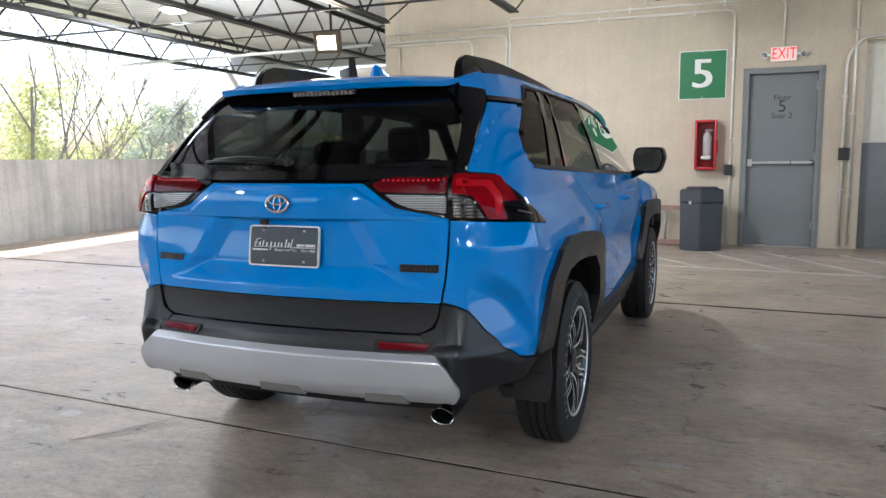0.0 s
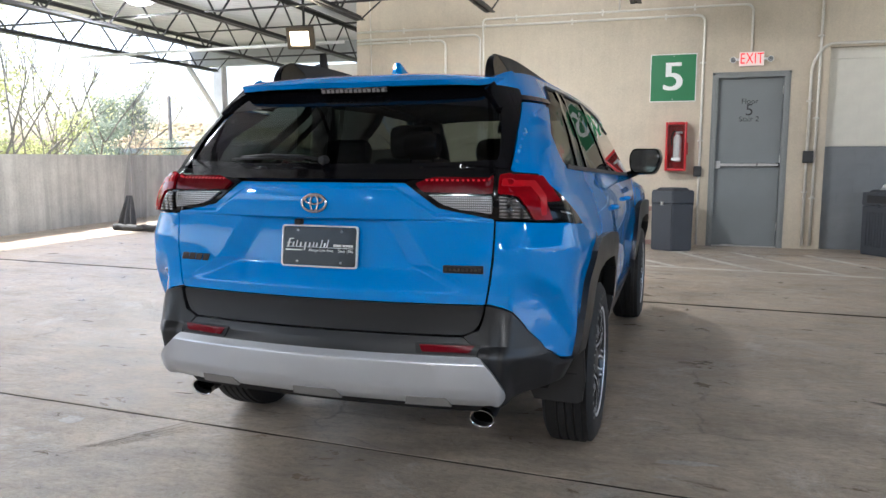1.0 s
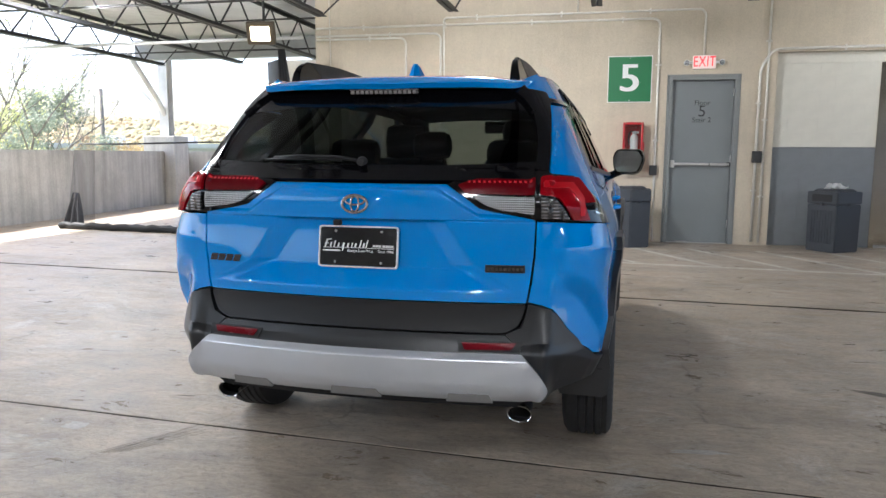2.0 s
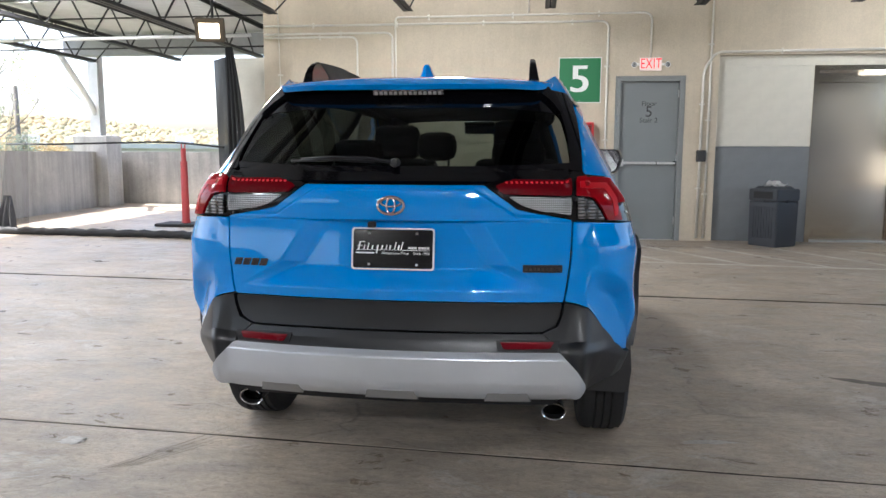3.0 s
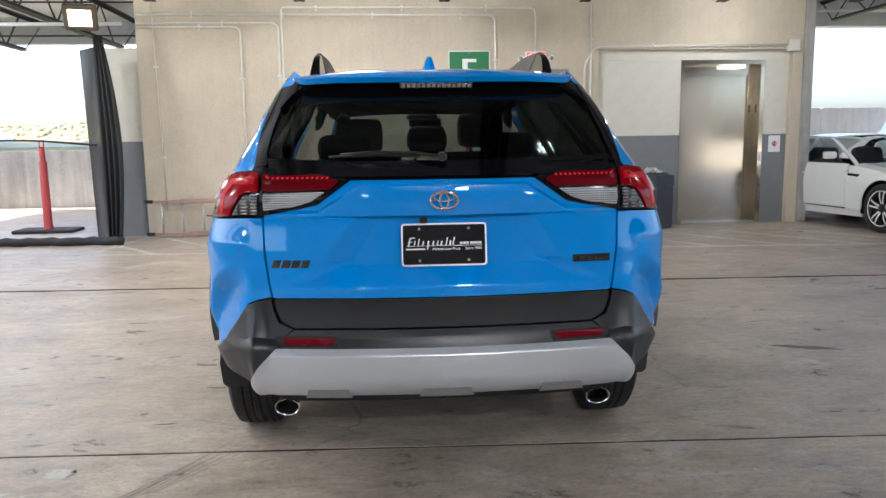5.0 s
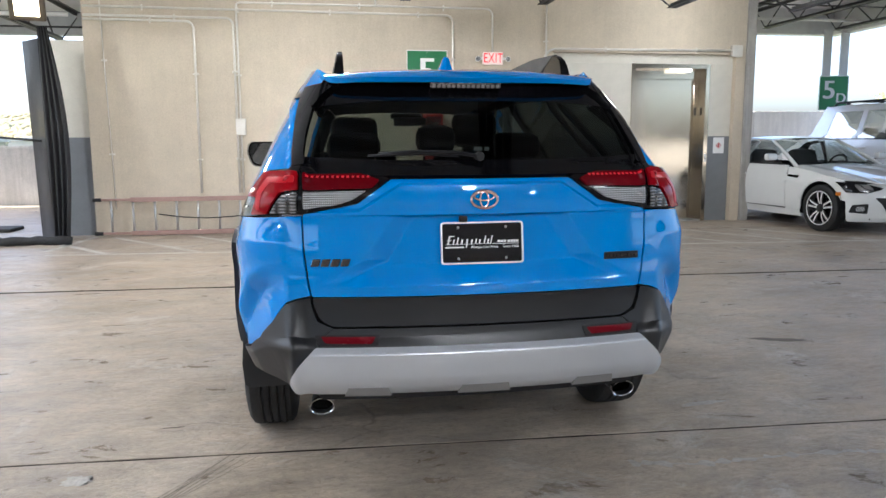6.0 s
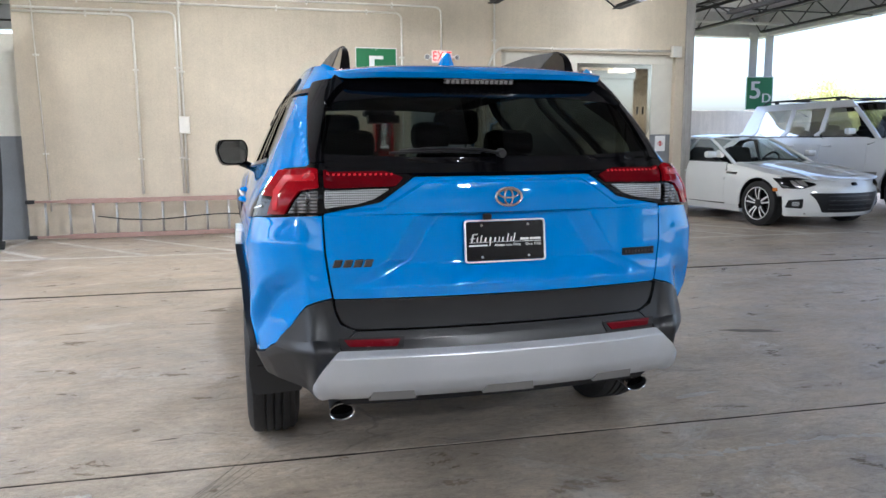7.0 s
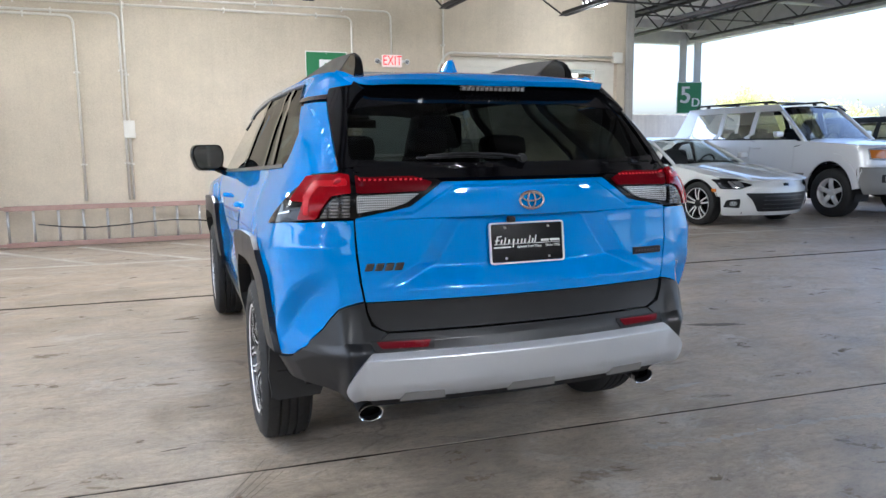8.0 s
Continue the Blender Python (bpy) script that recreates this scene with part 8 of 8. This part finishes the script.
def tree(x, y, height, spread, mat, leaves, seed, label, bare=0.0, size=0.15, stem=0.42):
    """Tapered trunk, forking limbs and many small leaf cards with gaps."""
    rng = random.Random(seed)
    t = thing("tree", label, "tree", pose(x, y, GROUND_Z), "trees outside")
    bm = bmesh.new()
    tips = []

    def limb(p, d, length, r, depth):
        n = 5
        rings, q, dd = [], Vector(p), Vector(d).normalized()
        for i in range(n + 1):
            k = i / n
            side = dd.orthogonal().normalized()
            up = dd.cross(side)
            rr = r * (1 - (0.45 if depth else 0.7) * k)
            rings.append([bm.verts.new(q + rr * (math.cos(a) * side + math.sin(a) * up)) for a in (0, 1.257, 2.513, 3.77, 5.027)])
            if i < n:
                q = q + dd * length / n
                dd = (dd + Vector((rng.uniform(-1, 1), rng.uniform(-1, 1), rng.uniform(-0.3, 0.7))) * 0.13).normalized()
                if depth >= 1 and i >= 2:
                    tips.append((q.copy(), depth))
        for a, b in zip(rings, rings[1:]):
            for k in range(5):
                bm.faces.new((a[k], a[(k + 1) % 5], b[(k + 1) % 5], b[k]))
        if depth < 4:
            for k in range(rng.choice((2, 3, 3)) if depth else 4):
                a = rng.uniform(0, 2 * math.pi)
                out = Vector((math.cos(a), math.sin(a), rng.uniform(0.25, 1.1)))
                limb(q - dd * length * rng.uniform(0.0, 0.35), (dd * 0.7 + out * spread).normalized(), (length if depth else height * 0.34) * rng.uniform(0.55, 0.78), r * (0.52 if depth else 0.38), depth + 1)
        else:
            tips.append((q.copy(), 5))
    limb((0, 0, 0), (rng.uniform(-0.06, 0.06), rng.uniform(-0.06, 0.06), 1), height * stem, height * 0.010, 0)
    part("trunk", bm, M_BARK, t)
    verts, faces = [], []
    pool = [q for q, d in tips if d >= 3 and rng.random() > bare]
    for i in range(leaves if pool else 0):
        c = rng.choice(pool) + Vector((rng.gauss(0, 0.35), rng.gauss(0, 0.35), rng.gauss(0, 0.30)))
        a = Vector((rng.gauss(0, 1), rng.gauss(0, 1), rng.gauss(0, 1))).normalized()
        b = a.orthogonal().normalized()
        e = a.cross(b)
        s = size * rng.uniform(0.5, 1.2)
        k = len(verts)
        verts += [tuple(c + b * s * 0.5), tuple(c + e * s * 0.28 + a * s * 0.08), tuple(c - b * s * 0.5), tuple(c - e * s * 0.28 + a * s * 0.08)]
        faces.append((k, k + 1, k + 2, k + 3))
    me = bpy.data.meshes.new("crown")
    me.from_pydata(verts, [], faces)
    me.materials.append(mat)
    part("crown", me, None, t)
    return t


def hazed_far_leaves():
    """Woods too far to tell leaves: broad drifts of green, yellow and rust, paled for haze."""
    m, n, l, p = nodes_of("hazed_wood_leaves")
    drift = noise_node(n, l, 0.022, 5, 0.6)
    tuft = noise_node(n, l, 0.5, 4, 0.6)
    # Distance haze is mixed into these pale, greyed colours.
    c = ramp(n, l, drift, [(0.35, (0.34, 0.34, 0.22)), (0.5, (0.47, 0.42, 0.26)), (0.64, (0.46, 0.35, 0.22))])
    c = mix(n, l, "MULTIPLY", 1.0, c, ramp(n, l, tuft, [(0.3, 0.8), (0.7, 1.1)]))
    l.new(c, p.inputs["Base Color"])
    p.inputs["Roughness"].default_value = 0.9
    tr = n.new("ShaderNodeBsdfTranslucent")
    l.new(c, tr.inputs["Color"])
    mx = n.new("ShaderNodeMixShader")
    mx.inputs[0].default_value = 0.5
    l.new(p.outputs[0], mx.inputs[1])
    l.new(tr.outputs[0], mx.inputs[2])
    l.new(mx.outputs[0], n["Material Output"].inputs["Surface"])
    return m


def far_woods():
    """Wooded ridge on the skyline: thousands of small crowns on a rolling slope, joined."""
    rng = random.Random(5)
    verts, faces = [], []
    def slope(ang, d):
        rise = min(1, max(0, (d - 230) / 290))
        return GROUND_Z + 2 + rise * (35 * (min(1, max(0.1, (ang + 47) / 7)) if ang < 8 else 0.15) + 5 * math.sin(ang * 0.09 + 1) + 3 * math.sin(ang * 0.31))
    angs, dist = np.linspace(-78, 62, 141), np.linspace(225, 560, 24)
    for ang in angs:
        for d in dist:
            verts.append((d * math.sin(radians(ang)), d * math.cos(radians(ang)), slope(ang, d) + rng.uniform(0, 0.8)))
    for i in range(len(angs) - 1):
        for j in range(len(dist) - 1):
            q = i * len(dist) + j
            faces.append((q, q + 1, q + len(dist) + 1, q + len(dist)))
    for k in range(22000):
        ang = rng.uniform(-75, 60)
        d = rng.uniform(230, 520)
        x, y = d * math.sin(radians(ang)), d * math.cos(radians(ang))
        z = slope(ang, d) - 1.5
        h, w = rng.uniform(2.0, 4.2), rng.uniform(1.6, 3.4)
        n = len(verts)
        ring = 6
        for lev, (zz, ww) in enumerate(((0, 0.7), (0.45, 1.0), (0.8, 0.62))):
            for i in range(ring):
                a = 2 * math.pi * i / ring + lev
                q = w * ww * rng.uniform(0.7, 1.2)
                verts.append((x + q * math.cos(a), y + q * math.sin(a), z + h * zz * rng.uniform(0.85, 1.1)))
        verts.append((x, y, z + h))
        for lev in range(2):
            for i in range(ring):
                faces.append((n + lev * ring + i, n + lev * ring + (i + 1) % ring, n + (lev + 1) * ring + (i + 1) % ring, n + (lev + 1) * ring + i))
        for i in range(ring):
            faces.append((n + 2 * ring + i, n + 2 * ring + (i + 1) % ring, n + 3 * ring))
    me = bpy.data.meshes.new("far_woods")
    me.from_pydata(verts, [], faces)
    me.materials.append(hazed_far_leaves())
    me.shade_smooth()
    tagged(new("far_woods", me), "wooded ridge in early autumn and spring colours, haze painted in", "woods", kind="stuff")


def far_building(x, y, w, d, h, turn, label):
    b = thing("building", label, "building", pose(x, y, GROUND_Z, 0, 0, turn), "low buildings outside")
    part("wall", boxes(((-w / 2, -d / 2, 0), (w / 2, d / 2, h))), M_FARWALL, b)
    part("roof", boxes(((-w / 2 - 0.3, -d / 2 - 0.3, h + 0.002), (w / 2 + 0.3, d / 2 + 0.3, h + 0.6))), M_FARROOF, b)
    for k in range(int(w // 5)):
        part("window", boxes(((-w / 2 + 1.5 + k * 5, -d / 2 - 0.06, h - 3.2), (-w / 2 + 4 + k * 5, -d / 2 - 0.01, h - 1.4))), M_GLOSSBLACK, b)
    for k in range(3):
        part("roof_unit", boxes(((-w / 4 + k * w / 4 - 1, -1, h + 0.602), (-w / 4 + k * w / 4 + 1.2, 1.2, h + 1.8)), bevel=0.05), M_FARROOF, b)


bm = boxes(((-1500, -1500, GROUND_Z - 0.5), (1500, 1500, GROUND_Z)))
solid("ground", bm, M_GRASS, "rough grass and scrub far below the parking deck", "ground", kind="structure")
bm = boxes(((-13.2, -14.2, GROUND_Z), (12.4, 18.8, -0.52)))
solid("wall_storeys_below", bm, M_PARAPET, "concrete storeys of the garage below the deck", "building", kind="structure")
far_woods()
far_building(-60, 95, 40, 22, 14.9, 20, "long low pale building beyond the garage")
far_building(-30, 150, 60, 25, 15.4, -5, "long low pale building beyond the garage")
far_building(45, 90, 40, 18, 14.6, -20, "pale low building beyond the garage")
# near trees over the west parapet
for tx, ty, th, sp, tm, lv, sd, bare, lab in (
        (-25.5, 13.5, 19.5, 0.50, M_LEAF_SPRING, 700, 11, 0.45, "tall thin tree in sparse yellow-green spring leaf"),
        (-29.5, 26.5, 17.4, 0.70, M_LEAF_SPRING, 3400, 12, 0.10, "broad tree in fresh yellow-green leaf"),
        (-24.0, 19.5, 20.5, 0.50, M_LEAF_SPRING, 420, 13, 0.6, "half-bare tree with a few young leaves"),
        (-31.0, 15.0, 19.5, 0.75, M_LEAF_SPRING, 3600, 14, 0.10, "broad tree in fresh yellow-green leaf"),
        (-26.2, 22.8, 17.6, 0.65, M_LEAF_SPRING, 3400, 15, 0.2, "broad tree in fresh yellow-green leaf"),
        (-26.0, 25.5, 19.6, 0.50, M_LEAF_SPRING, 380, 19, 0.6, "half-bare tree with a few young leaves"),
        (-32.5, 38.5, 19.0, 0.50, M_LEAF_GREEN, 2600, 16, 0.1, "dark green full-leafed tree"),
        (-36.0, 44.5, 16.0, 0.70, M_LEAF_RUST, 4200, 17, 0.1, "tree in rusty brown leaf"),
        (-39.0, 44.0, 16.5, 0.60, M_LEAF_RUST, 3200, 18, 0.2, "tree in rusty brown leaf"),
        (-30.0, 10.0, 16.8, 0.75, M_LEAF_SPRING, 4200, 20, 0.1, "broad tree in fresh yellow-green leaf"),
        (35.6, 37.7, 18.6, 0.75, M_LEAF_SPRING, 6000, 21, 0.05, "full tree in yellow-green leaf beyond the east edge"),
        (38.9, 37.6, 16.8, 0.75, M_LEAF_RUST, 5200, 22, 0.05, "tree in orange-green leaf beyond the east edge"),
        (45.0, 32.0, 16.5, 0.75, M_LEAF_RUST, 5200, 23, 0.05, "tree in orange-green leaf beyond the east edge"),
        (53.0, 37.0, 16.5, 0.75, M_LEAF_SPRING, 4200, 24, 0.05, "full tree in yellow-green leaf beyond the east edge")):
    tree(tx, ty, th, sp, tm, int(lv * (4 if tx < 0 else 6)), sd, lab, bare, 0.13 if bare >= 0.4 else 0.19, stem=0.66 if bare >= 0.4 else 0.5)
pole = thing("utility_pole", "dark wooden utility pole among the trees", "pole", pose(-34.0, 43.0, GROUND_Z))
part("shaft", lathe(bmesh.new(), [(0, 0.20), (18.5, 0.13), (18.55, 0.001)], 10, "Z"), M_BARK, pole)
